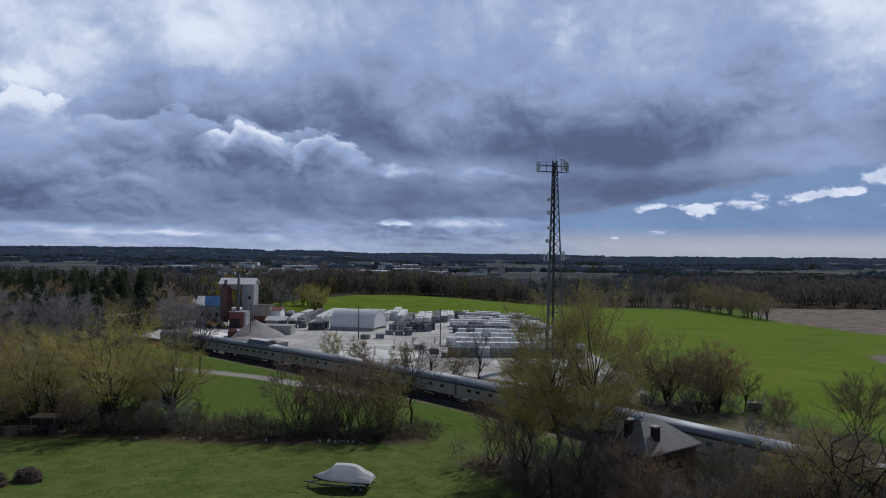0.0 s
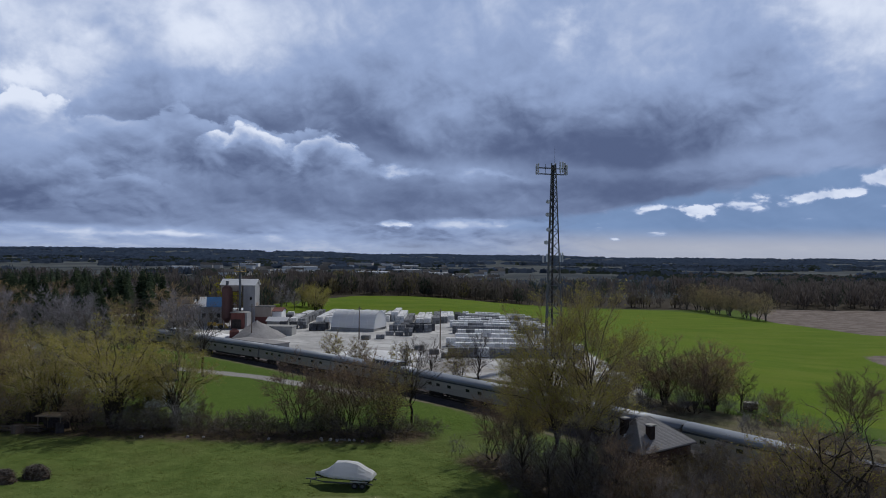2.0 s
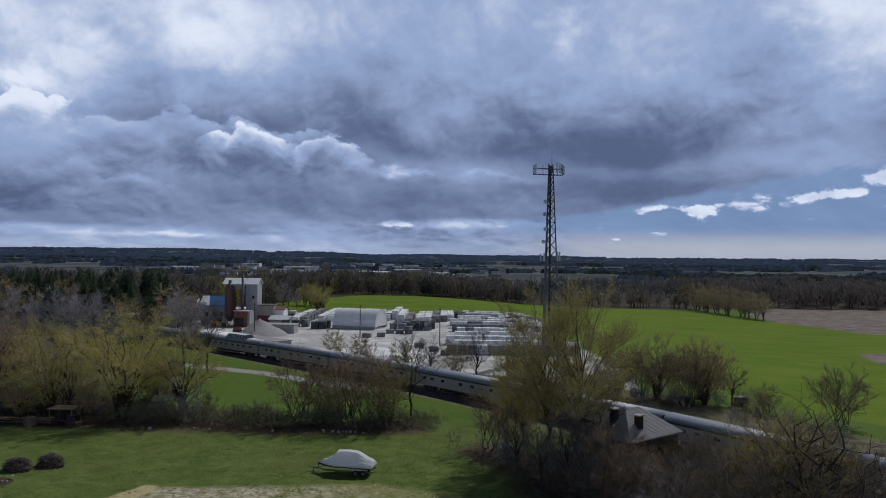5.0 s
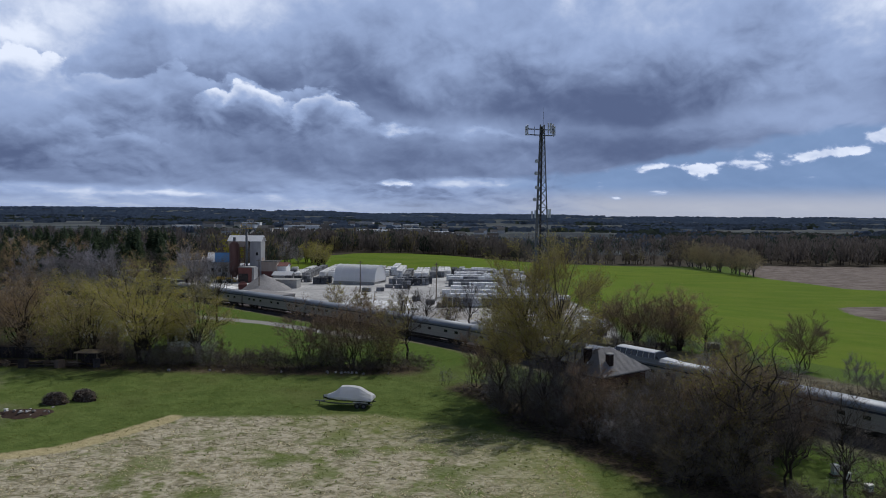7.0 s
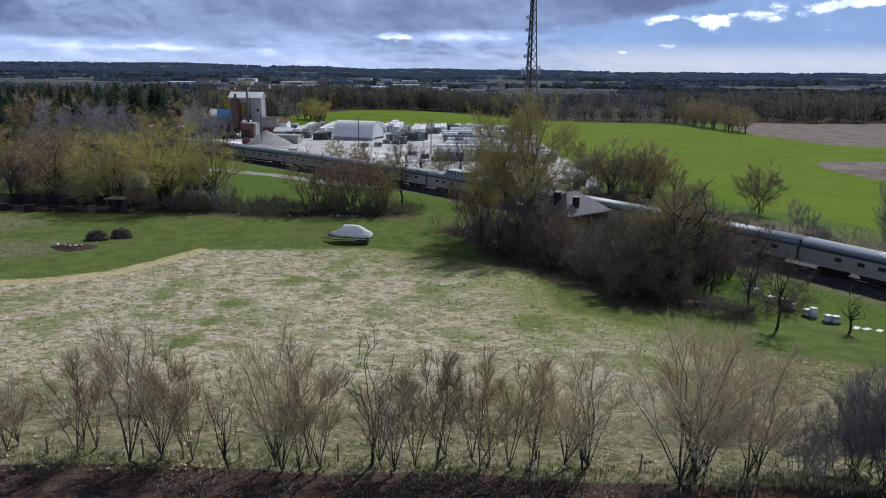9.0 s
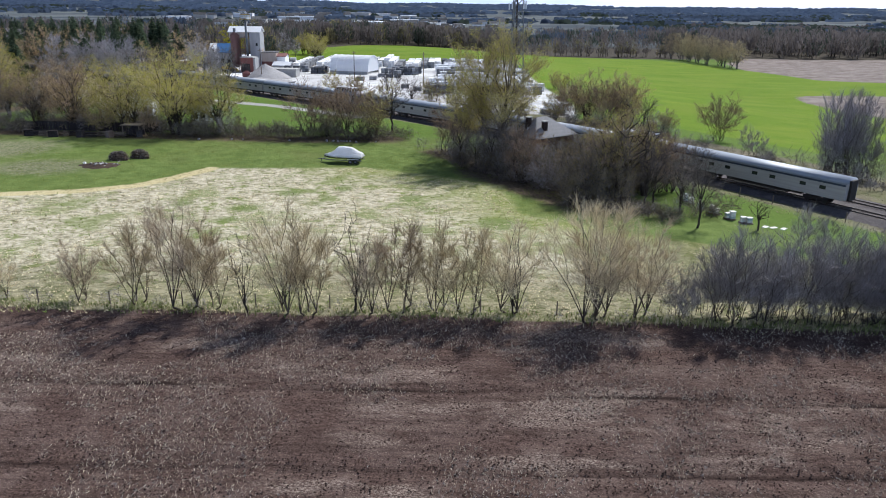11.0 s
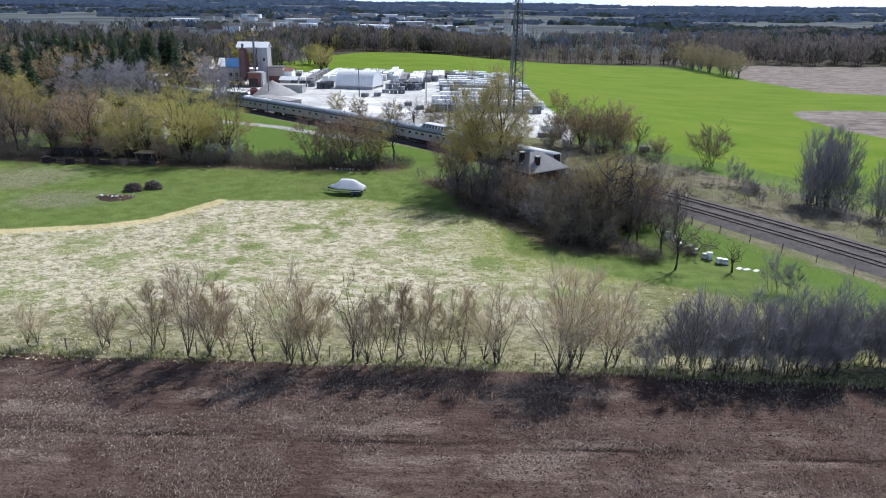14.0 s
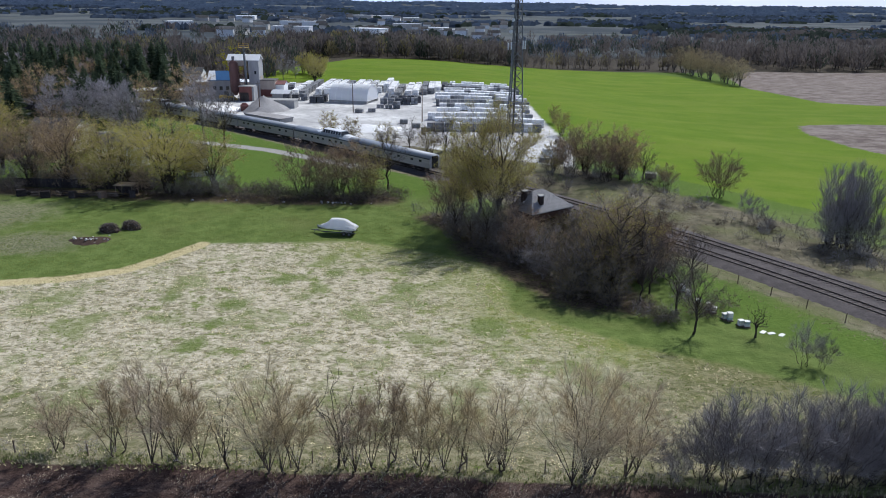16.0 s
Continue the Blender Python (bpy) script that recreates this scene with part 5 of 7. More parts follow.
# ---- train ----
def roof_line(hw, z0, z1, k=8):
    return [(hw * math.cos(math.pi * j / k), z0 + (z1 - z0) * math.sin(math.pi * j / k) ** 0.8) for j in range(k + 1)]


LEN = 25.2
PANE = Buf()
PANE.box((0, 0, 0), (0.85, 0.05, 0.48), bevel=0.02)
PANE = PANE.mesh("window", ["glass"])
DOMEPANE = Buf()
DOMEPANE.box((0, 0, 0), (0.82, 0.05, 0.80))
DOMEPANE = DOMEPANE.mesh("dome_pane", ["glass"])
WHEEL = Buf()
WHEEL.tube((0, -0.85, 0.46), (0, 0.85, 0.46), 0.07, 0.07, 6)
for sy in (-0.8, 0.68):
    WHEEL.tube((0, sy, 0.46), (0, sy + 0.12, 0.46), 0.46, 0.46, 14, caps=True)
WHEEL = WHEEL.mesh("wheelset", ["train_under"])


def coach(label, dome=None, blunt=False):
    car = thing("railway_coach", label, "train", group="coaches of the passenger train")
    h = LEN / 2
    b_ = Buf()
    b_.prism([(-1.50, 1.05), (1.50, 1.05), (1.52, 2.9), (1.46, 3.25), (-1.46, 3.25), (-1.52, 2.9)], -h, h)
    part("body", b_, "train_side", car)
    s_ = Buf()
    for sy in (-1, 1):
        s_.box((0, sy * 1.515, 3.06), (LEN - 0.1, 0.05, 0.24))
    part("stripe", s_, "train_blue", car, "dark blue band above the windows")
    r_ = Buf()
    r_.prism(roof_line(1.50, 3.18, 4.05, 12), -h + 0.05, h - 0.05)
    for y_ in (-0.95, -0.5, 0.5, 0.95):
        r_.box((0, y_, 3.72 + 0.32 * (1 - abs(y_) / 1.2)), (LEN - 0.6, 0.05, 0.05))
    part("roof", r_, "train_roof", car, "ribbed blue-grey roof", True)
    for i in range(9):
        if i in (0, 8) and blunt:
            continue
        if i in (2, 5) and dome is None:
            continue
        for sy in (-1, 1):
            part("window", PANE, None, car, at=pose(-9.6 + i * 2.4 + (0.35 if i % 3 == 1 else 0.0), sy * 1.52, 2.32))
    u_ = Buf()
    u_.box((0, 0, 0.82), (9.5, 2.5, 0.55), taper=1.05)
    u_.box((-5.9, 0, 0.9), (1.6, 2.3, 0.4))
    part("underframe_box", u_, "train_under", car)
    for x in (-8.6, 8.6):
        g_ = Buf()
        for sy in (-0.98, 0.98):
            g_.box((x, sy, 0.62), (3.4, 0.14, 0.34), bevel=0.05)
        g_.box((x, 0, 0.7), (0.6, 1.9, 0.3))
        bogie = part("bogie", g_, "train_under", car)
        for dx_ in (-1.2, 1.2):
            part("wheelset", WHEEL, None, bogie, at=pose(x + dx_, 0, 0))
    for x, sgn in ((-h, -1), (h, 1)):
        e_ = Buf()
        e_.box((x + sgn * 0.14, 0, 2.35), (0.34, 1.5, 2.7), bevel=0.04)
        part("diaphragm", e_, "train_under", car)
    if dome is not None:
        c = dome
        d_ = Buf()
        db_ = Buf()
        db_.prism([(-1.42, 3.5), (1.42, 3.5), (1.36, 4.05), (-1.36, 4.05)], c - 4.2, c + 4.2)
        d_.prism(roof_line(1.12, 4.78, 5.0, 8), c - 3.3, c + 3.3)
        for i in range(8):
            for sy in (-1, 1):
                d_.tube((c - 3.5 + i, sy * 1.36, 4.0), (c - 3.4 + i * 0.97, sy * 1.05, 4.85), 0.06, 0.06, 4)
        dm = part("dome", d_, "train_white", car, "raised observation dome with a white roof")
        part("dome_base", db_, "train_roof", dm, "blue-grey base of the dome")
        for i in range(7):
            for sy in (-1, 1):
                part("dome_pane", DOMEPANE, None, dm, at=pose(c - 3.0 + i, sy * 1.22, 4.42, sy * 19))
        for sgn in (-1, 1):
            w_ = Buf()
            w_.face([(c + sgn * 4.15, -1.3, 4.06), (c + sgn * 4.15, 1.3, 4.06), (c + sgn * 3.35, 1.0, 4.84), (c + sgn * 3.35, -1.0, 4.84)])
            w_.face([(c + sgn * 4.10, 1.3, 4.06), (c + sgn * 4.10, -1.3, 4.06), (c + sgn * 3.30, -1.0, 4.84), (c + sgn * 3.30, 1.0, 4.84)])
            part("dome_windscreen", w_, "glass", dm)
            k_ = Buf()
            xa_, xb_ = c + sgn * 4.18, c + sgn * 6.6
            for q0, q1, z0_, z1_ in ((-1.35, -0.8, 3.75, 4.18), (-0.8, 0.8, 4.18, 4.18), (0.8, 1.35, 4.18, 3.75)):
                k_.face([(xa_, q0, z0_), (xa_, q1, z1_), (xb_, q1 * 0.8, min(z1_, 4.0)), (xb_, q0 * 0.8, min(z0_, 4.0))][::sgn])
            k_.face([(xa_, -1.35, 3.75), (xa_, -0.8, 4.18), (xa_, 0.8, 4.18), (xa_, 1.35, 3.75)])
            part("dome_fairing", k_, "train_white", dm)
        if blunt:
            t_ = Buf()
            prof = roof_line(1.54, 3.16, 4.10, 12)
            n0_ = None
            for x, f in ((-h + 6.5, 1.0), (-h + 3.4, 0.985), (-h + 1.4, 0.90), (-h + 0.3, 0.72), (-h - 0.05, 0.45)):
                i = len(t_.v)
                for a_, z_ in prof:
                    t_.v.append((x, a_ * (0.5 + 0.5 * f), 3.0 + (z_ - 3.0) * f))
                if n0_ is not None:
                    for j in range(len(prof) - 1):
                        t_.f.append((n0_ + j, n0_ + j + 1, i + j + 1, i + j))
                        t_.m.append(0)
                n0_ = i
            part("tail_roof", t_, "train_white", car, "white tapered tail roof", True)
    return car


PLAIN = coach("stainless-steel passenger coach with a dark blue window band")
DOMED = coach("stainless-steel passenger coach with a raised glass dome", dome=-3.4)
DOMED_MID = coach("stainless-steel dome coach with the dome amidships", dome=3.6)
PARK = coach("stainless-steel dome coach with a white tapered roof end", dome=-3.0, blunt=True)
PITCH, SPEED = 25.7, 17.55
kinds = {0: PARK, 3: DOMED_MID, 9: DOMED, 12: DOMED}
COACHES = []
used = set()
for k in range(-1, 14):
    src_ = kinds.get(k, PLAIN)
    if src_.name in used:
        car = copy_thing(src_, Matrix.Identity(4))
    else:
        car = src_
        used.add(src_.name)
    COACHES.append((car, -155.2 + PITCH * (k + 0.5)))

# ---- mast ----
MX, MY = 25.6, 164.0
MZ = H(MX, MY)
mast = thing("antenna_mast", "tall grey lattice mast with mobile antennas near the top", "mast", pose(MX, MY, MZ, 0, 0, 17))
TOP = 46.6


def mast_r(z):
    return 2.75 * (1 - z / TOP) + 0.62 * (z / TOP)


def leg_at(i, z):
    a = 2 * math.pi * i / 3 + math.pi / 2
    return Vector((math.cos(a), math.sin(a), 0)) * mast_r(z) + Vector((0, 0, z))


for i in range(3):
    l_ = Buf()
    l_.tube(leg_at(i, -0.5), leg_at(i, TOP), 0.20, 0.13, 6, caps=True)
    part("leg", l_, "galvanised", mast)
z = 0.0
while z < TOP - 1:
    dz_ = max(1.3, mast_r(z) * 1.5)
    z2 = min(TOP, z + dz_)
    for i in range(3):
        j = (i + 1) % 3
        for p, q, r_ in ((leg_at(i, z), leg_at(j, z2), 0.085), (leg_at(j, z), leg_at(i, z2), 0.085), (leg_at(i, z2), leg_at(j, z2), 0.07)):
            br = Buf()
            br.tube(p, q, r_, r_, 4)
            part("brace", br, "galvanised", mast)
    z = z2
cb = Buf()
cb.box((0.0, -0.1, TOP / 2), (0.4, 0.3, TOP - 1))
part("cable_ladder", cb, "wood_dark", mast, "bundle of dark feeder cables")
pf = Buf()
for yy in (-0.6, 0.6):
    for zz in (44.0, 45.4):
        pf.tube((-4.0, yy, zz), (3.0, yy, zz), 0.07, 0.07, 5)
for xx in (-4.0, -2.2, 0.0, 1.6, 3.0):
    pf.tube((xx, -0.7, 44.0), (xx, 0.7, 44.0), 0.05, 0.05, 4)
    pf.tube((xx, -0.6, 43.7), (xx, -0.6, 46.2), 0.06, 0.06, 4)
part("platform", pf, "galvanised", mast)
for xx, yy, zz, hh_ in ((-4.1, -0.7, 45.1, 2.5), (-3.9, 0.8, 45.1, 2.4), (1.4, -0.9, 45.7, 2.6), (2.1, -0.8, 45.7, 2.6), (2.8, -0.4, 45.5, 2.6), (3.3, 0.4, 45.6, 2.6), (3.1, -0.9, 45.1, 2.3), (0.9, 0.9, 45.6, 2.2), (1.5, -1.1, 24.6, 2.2), (2.2, -0.9, 24.6, 2.2), (-1.8, -0.9, 24.4, 1.9), (-2.2, 0.2, 24.2, 1.8)):
    a_ = Buf()
    a_.box((xx, yy, zz), (0.34, 0.2, hh_), bevel=0.05)
    part("antenna_panel", a_, "antenna", mast)
for xx, zz in ((-1.4, 31.0), (-1.6, 34.5), (-1.9, 28.0), (-1.5, 37.5)):
    a_ = Buf()
    a_.tube((xx, -0.5, zz), (xx - 0.1, -0.85, zz), 0.45, 0.5, 10, caps=True)
    a_.tube((xx, -0.5, zz), (-0.7, 0, zz), 0.05, 0.05, 4)
    part("dish", a_, "antenna", mast)
rd = Buf()
rd.tube((0.4, 0, TOP), (0.4, 0, TOP + 4.2), 0.05, 0.02, 5)
part("lightning_rod", rd, "galvanised", mast)

# ---- plant ----
PZ = H(-66, 238)


def shed(name, label, x, y, L, W, h, wall, roof, rise=0.0, turn=0.0, along_x=True, base=None):
    ob = thing(name, label, "building", pose(x, y, H(x, y) if base is None else base, 0, 0, turn))
    w_, r_ = Buf(), Buf()
    if rise:
        if along_x:
            w_.prism([(-W / 2, -0.8), (W / 2, -0.8), (W / 2, h), (0, h + rise), (-W / 2, h)], -L / 2, L / 2)
            for sgn in (-1, 1):
                r_.prism([(sgn * (W / 2 + 0.4), h - 0.15), (sgn * (W / 2 + 0.4), h + 0.02), (0, h + rise + 0.25), (0, h + rise + 0.05)], -L / 2 - 0.4, L / 2 + 0.4)
        else:
            w_.prism([(-L / 2, -0.8), (L / 2, -0.8), (L / 2, h), (0, h + rise), (-L / 2, h)], -W / 2, W / 2, axis="y")
            for sgn in (-1, 1):
                r_.prism([(sgn * (L / 2 + 0.4), h - 0.15), (sgn * (L / 2 + 0.4), h + 0.02), (0, h + rise + 0.25), (0, h + rise + 0.05)], -W / 2 - 0.4, W / 2 + 0.4, axis="y")
    else:
        w_.box((0, 0, h / 2 - 0.4), (L, W, h + 0.8))
        r_.box((0, 0, h + 0.12), (L + 0.4, W + 0.4, 0.24), bevel=0.04)
    part("wall", w_, wall, ob)
    part("roof", r_, roof, ob)
    return ob


def opening(ob, x, y, z, w, h, mat="glass", name="window", along_x=True):
    b_ = Buf()
    b_.box((x, y, z), (w, 0.12, h) if along_x else (0.12, w, h))
    part(name, b_, mat, ob)


tower = shed("batching_tower", "tall grey batching tower with a white pitched roof", -65.2, 240, 3.9, 6.0, 14.0, "wall_grey", "roof_white", 1.7, 0, True, PZ)
opening(tower, 0.6, -3.05, 9.5, 0.7, 1.1)
opening(tower, 2.0, 0.0, 6.5, 2.5, 3.0, "wall_beige", "panel", False)
cap = shed("hoist_house", "small white-roofed hoist house over the silos", -71.2, 240, 7.0, 6.0, 1.4, "wall_beige", "roof_white", 1.7, 0, True, PZ + 12.6)
silo = thing("silo", "weathered red steel silo with a domed cap", "silo", pose(-72.6, 237.0, PZ))
b_ = Buf()
b_.tube((0, 0, 3.0), (0, 0, 12.8), 1.75, 1.75, 20)
b_.tube((0, 0, 12.8), (0, 0, 14.0), 1.75, 0.5, 20, caps=True)
b_.tube((0, 0, 3.0), (0, 0, 1.2), 1.75, 0.5, 20)
part("shell", b_, "silo_red", silo, smooth=True)
for i in range(4):
    a = math.pi / 4 + i * math.pi / 2
    l_ = Buf()
    l_.tube((math.cos(a) * 1.6, math.sin(a) * 1.6, -0.5), (math.cos(a) * 1.6, math.sin(a) * 1.6, 3.4), 0.14, 0.14, 6)
    part("leg", l_, "silo_red", silo)
for zz in (4.6, 6.6, 8.6, 10.6):
    l_ = Buf()
    l_.tube((0, 0, zz), (0, 0, zz + 0.16), 1.82, 1.82, 20, caps=True)
    part("band", l_, "silo_red", silo)
l_ = Buf()
l_.tube((0, 0, 13.6), (0, 0, 15.3), 0.5, 0.5, 10, caps=True)
part("vent", l_, "galvanised", silo)
stair = thing("stair_tower", "rust-brown steel stair frame beside the silo", "stair tower", pose(-69.6, 236.2, PZ))
for sx in (-1.1, 1.1):
    for sy in (-1.0, 1.0):
        l_ = Buf()
        l_.tube((sx, sy, -0.5), (sx, sy, 12.5), 0.12, 0.12, 4)
        part("post", l_, "silo_red", stair)
for i in range(8):
    l_ = Buf()
    l_.box((0, 0, 1.4 + i * 1.5), (2.2, 2.0, 0.1))
    l_.tube((-1.1, -1.0, 0.0 + i * 1.5), (1.1, -1.0, 1.4 + i * 1.5), 0.07, 0.07, 4)
    part("landing", l_, "silo_red", stair)
pipe = thing("fill_pipe", "pale grey upright fill pipe with a yellow railed head", "pipe", pose(-67.6, 234.6, PZ))
l_ = Buf()
l_.tube((0, 0, 2.5), (0, 0, 19.0), 0.42, 0.42, 12, caps=True)
l_.tube((0, 0, 2.6), (0.3, 0.2, -0.6), 0.42, 0.3, 12)
part("tube", l_, "galvanised", pipe, smooth=True)
l_ = Buf()
for xx in (-1.8, 0, 1.8):
    l_.tube((xx, 0, 18.6), (xx, 0, 20.2), 0.07, 0.07, 4)
l_.tube((-1.8, 0, 20.2), (1.8, 0, 20.2), 0.08, 0.08, 4)
l_.tube((-1.8, 0, 19.4), (1.8, 0, 19.4), 0.08, 0.08, 4)
l_.box((0, 0, 18.6), (3.8, 1.2, 0.15))
part("railing", l_, "yellow", pipe)
binn = shed("mixer_house", "dark red mixer house below the silos", -66.6, 231.5, 4.6, 4.2, 5.2, "wall_red", "concrete", 0, -6, True, PZ)
b_ = Buf()
b_.box((2.7, 0.2, 2.4), (0.8, 4.0, 5.6), taper=0.9)
part("chute", b_, "wall_grey", binn)
opening(binn, -0.4, -2.12, 1.6, 3.2, 3.0, "wood_dark", "doorway")
ctrl = shed("control_block", "beige control block with a dark red lower wall", -60.6, 240.5, 5.6, 6.0, 6.6, "wall_beige", "roof_dark", 0, 0, True, PZ)
opening(ctrl, -0.6, -3.04, 2.0, 4.0, 2.6, "wall_red", "panel")
annex = shed("annex", "white annex with a red roof edge", -56.6, 242.0, 4.0, 6.5, 5.2, "wall_white", "wall_red", 0.8, 0, True, PZ)
opening(annex, 0.4, -3.3, 1.6, 1.8, 2.4, "wood_dark", "door")
shed("loading_canopy", "white sloping canopy beside the control block", -55.0, 236.5, 6.5, 4.0, 2.2, "concrete", "roof_white", 1.0, -10, True, PZ)
blue = shed("gabled_shed", "grey shed with a blue pitched roof patched with white", -79.0, 243.5, 9.0, 8.0, 6.4, "wall_grey", "roof_blue", 2.8, 4, True, PZ)
b_ = Buf()
b_.face([(-4.9, -4.44, 6.50), (-1.6, -4.44, 6.50), (-2.6, -0.05, 9.50), (-4.9, -0.05, 9.50)])
b_.face([(-4.9, -0.05, 9.44), (-2.6, -0.05, 9.44), (-1.6, -4.44, 6.44), (-4.9, -4.44, 6.44)])
part("roof_patch", b_, "roof_white", blue, "white sheeting on the west end of the roof")
for i in range(3):
    opening(blue, -2.4 + i * 2.4, -4.05, 3.4, 1.1, 1.4)
low = shed("long_shed", "long low pinkish-grey shed with red and white roof edges", -96.0, 228.0, 24.0, 9.0, 3.8, "wall_beige", "wall_white", 0, 10, True)
for i in range(6):
    opening(low, -9.5 + i * 3.7, -4.55, 1.9, 2.0, 1.6, "wood_dark" if i % 2 else "glass", "window")
l_ = Buf()
l_.box((0, -4.85, 3.75), (24.6, 0.12, 0.35))
part("fascia", l_, "wall_red", low)
shed("store_shed", "low white-roofed store shed behind the plant", -84, 262, 22.0, 9.0, 3.6, "wall_beige", "roof_white", 0, 5, True)
shed("lean_to", "grey flat-roofed lean-to beside the railway", -48.0, 186.0, 17.0, 5.0, 1.1, "concrete", "gravel", 0, -38, True)
shed("block_store", "grey concrete store with a flat roof in the yard", -50.5, 214.0, 11.0, 5.0, 2.6, "concrete", "concrete", 0, -4, True)
b_ = Buf()
b_.box((0, 0, 1.0), (2.6, 2.2, 2.2), bevel=0.2)
b_.box((0, 0, 2.3), (2.0, 1.6, 0.5), taper=0.6)
ob = thing("hopper", "small rust-red steel hopper by the gravel", "hopper", pose(-60.5, 204.5, H(-60.5, 204.5), 0, 0, 15))
part("bin", b_, "wall_red", ob)
for sx in (-1.1, 1.1):
    l_ = Buf()
    l_.box((sx, 0, 0.0), (0.2, 1.9, 0.6))
    part("skid", l_, "wood_dark", ob)


def heap(name, label, x, y, r, h, mat, seed, ax=1.0):
    rr = random.Random(seed)
    b_, k = Buf(), 28
    for i in range(9):
        f = i / 8
        for j in range(k):
            a = 2 * math.pi * j / k
            q = r * (1 - f ** 1.05) * (1 + 0.10 * math.sin(3 * a + seed) + rr.uniform(-0.05, 0.05))
            b_.v.append((math.cos(a) * q * ax, math.sin(a) * q, h * f + rr.uniform(-0.04, 0.04) * h - 0.15))
        if i:
            for j in range(k):
                p = (i - 1) * k
                b_.f.append((p + j, p + (j + 1) % k, p + k + (j + 1) % k, p + k + j))
                b_.m.append(0)
    ob = new(name, b_.mesh(name, [mat], True))
    ob.matrix_basis = pose(x, y, H(x, y))
    return tagged(ob, label, name.split("_")[-1])


heap("gravel_heap", "conical heap of grey gravel beside the plant", -54.5, 206.5, 8.2, 5.0, "gravel", 1)
heap("sand_heap", "low heap of pale sand in the yard", -69, 207, 7.5, 1.6, "paver_white", 2, 1.4)
heap("rubble_bank", "low bank of pale rubble along the yard", 1.5, 152, 6.5, 1.8, "stone", 3, 1.7)
heap("rubble_bank", "low bank of pale rubble along the yard", -17, 172, 7.0, 1.5, "paver_white", 4, 2.0)
loader = thing("wheel_loader", "yellow wheel loader parked beside the plant", "vehicle", pose(-74, 229, H(-74, 229), 0, 0, 25))
b_ = Buf()
b_.box((-1.0, 0, 1.6), (2.6, 1.9, 1.1), bevel=0.15)
b_.box((1.6, 0, 1.2), (1.8, 1.3, 0.8), bevel=0.1)
lb = part("body", b_, "yellow", loader)
b_ = Buf()
b_.box((0.3, 0, 2.7), (1.5, 1.5, 1.5), bevel=0.12, taper=0.9)
part("cab", b_, "glass", loader)
b_ = Buf()
b_.prism([(3.0, 0.2), (4.2, 0.2), (4.0, 0.5), (3.2, 1.4)], -1.3, 1.3, axis="y")
part("bucket", b_, "yellow", loader)
for sx in (-1.3, 1.7):
    for sy in (-1.0, 1.0):
        b_ = Buf()
        b_.tube((sx, sy - 0.25, 0.7), (sx, sy + 0.25, 0.7), 0.7, 0.7, 14, caps=True)
        part("wheel", b_, "rubber", loader)

# fabric hall
hall = thing("fabric_hall", "white fabric storage hall with an arched roof", "hall", pose(-27.2, 230.0, H(-27, 229), 0, 0, -17))
b_ = Buf()
arch = [(-5.1, 0.9)] + [(-5.1 * math.cos(math.pi * j / 18), 0.9 + 5.5 * math.sin(math.pi * j / 18) ** 0.85) for j in range(1, 18)] + [(5.1, 0.9)]
inner = [(a * 0.985, z_ - 0.1) for a, z_ in arch[::-1]]
b_.prism(arch + inner, -7.5, 7.5)
part("cover", b_, "fabric", hall, smooth=False)
for i in range(7):
    r_ = Buf()
    x = -7.5 + i * 15.0 / 6
    for (a0, z0), (a1, z1) in zip(arch[:-1], arch[1:]):
        r_.tube((x, a0 * 1.004, z0 + 0.02), (x, a1 * 1.004, z1 + 0.02), 0.09, 0.09, 4)
    part("rib", r_, "fabric", hall)
b_ = Buf()
b_.face([(7.4, a, z_) for a, z_ in arch])
b_.face([(7.35, a, z_) for a, z_ in arch[::-1]])
part("end_wall", b_, "fabric", hall)
for sy in (-5.1, 5.1):
    for i in range(6):
        b_ = Buf()
        b_.box((-6.25 + i * 2.5, sy, 0.2), (2.4, 1.0, 1.6), bevel=0.06)
        part("footing_block", b_, "concrete", hall)


# ---- stacks of pavers in the yard ----
def layered(mat):
    """A cube of pavers in four layers with grooves between them."""
    b_, rings = Buf(), []
    for q in range(4):
        rings += [(q * 0.26, 0.57), (q * 0.26 + 0.22, 0.57), (q * 0.26 + 0.225, 0.545), (q * 0.26 + 0.255, 0.545)]
    rings = rings[:-2] + [(1.04, 0.53)]
    for i, (z_, r_) in enumerate(rings):
        b_.v += [(-r_, -r_, z_), (r_, -r_, z_), (r_, r_, z_), (-r_, r_, z_)]
        if i:
            for j in range(4):
                p = (i - 1) * 4
                b_.f.append((p + j, p + (j + 1) % 4, p + 4 + (j + 1) % 4, p + 4 + j))
                b_.m.append(0)
    p = (len(rings) - 1) * 4
    b_.f += [(3, 2, 1, 0), (p, p + 1, p + 2, p + 3)]
    b_.m += [0, 0]
    return b_.mesh("load", [mat])


CUBES = {k: layered(k) for k in ("paver_white", "paver_grey", "paver_dark")}


def stack_template(mat, levels, label):
    ob = thing("paver_stack", label, "paver stack", group="pallets of pavers in the yard")
    for sx in (-0.62, 0.62):
        b_ = Buf()
        b_.box((sx, 0, 0.07), (1.1, 2.4, 0.14))
        part("pallet", b_, "wood_old", ob)
    for l in range(levels):
        for sx in (-0.62, 0.62):
            for sy in (-0.62, 0.62):
                part("load", CUBES[mat], None, ob, at=pose(sx, sy, 0.14 + 1.12 * l))
    return ob


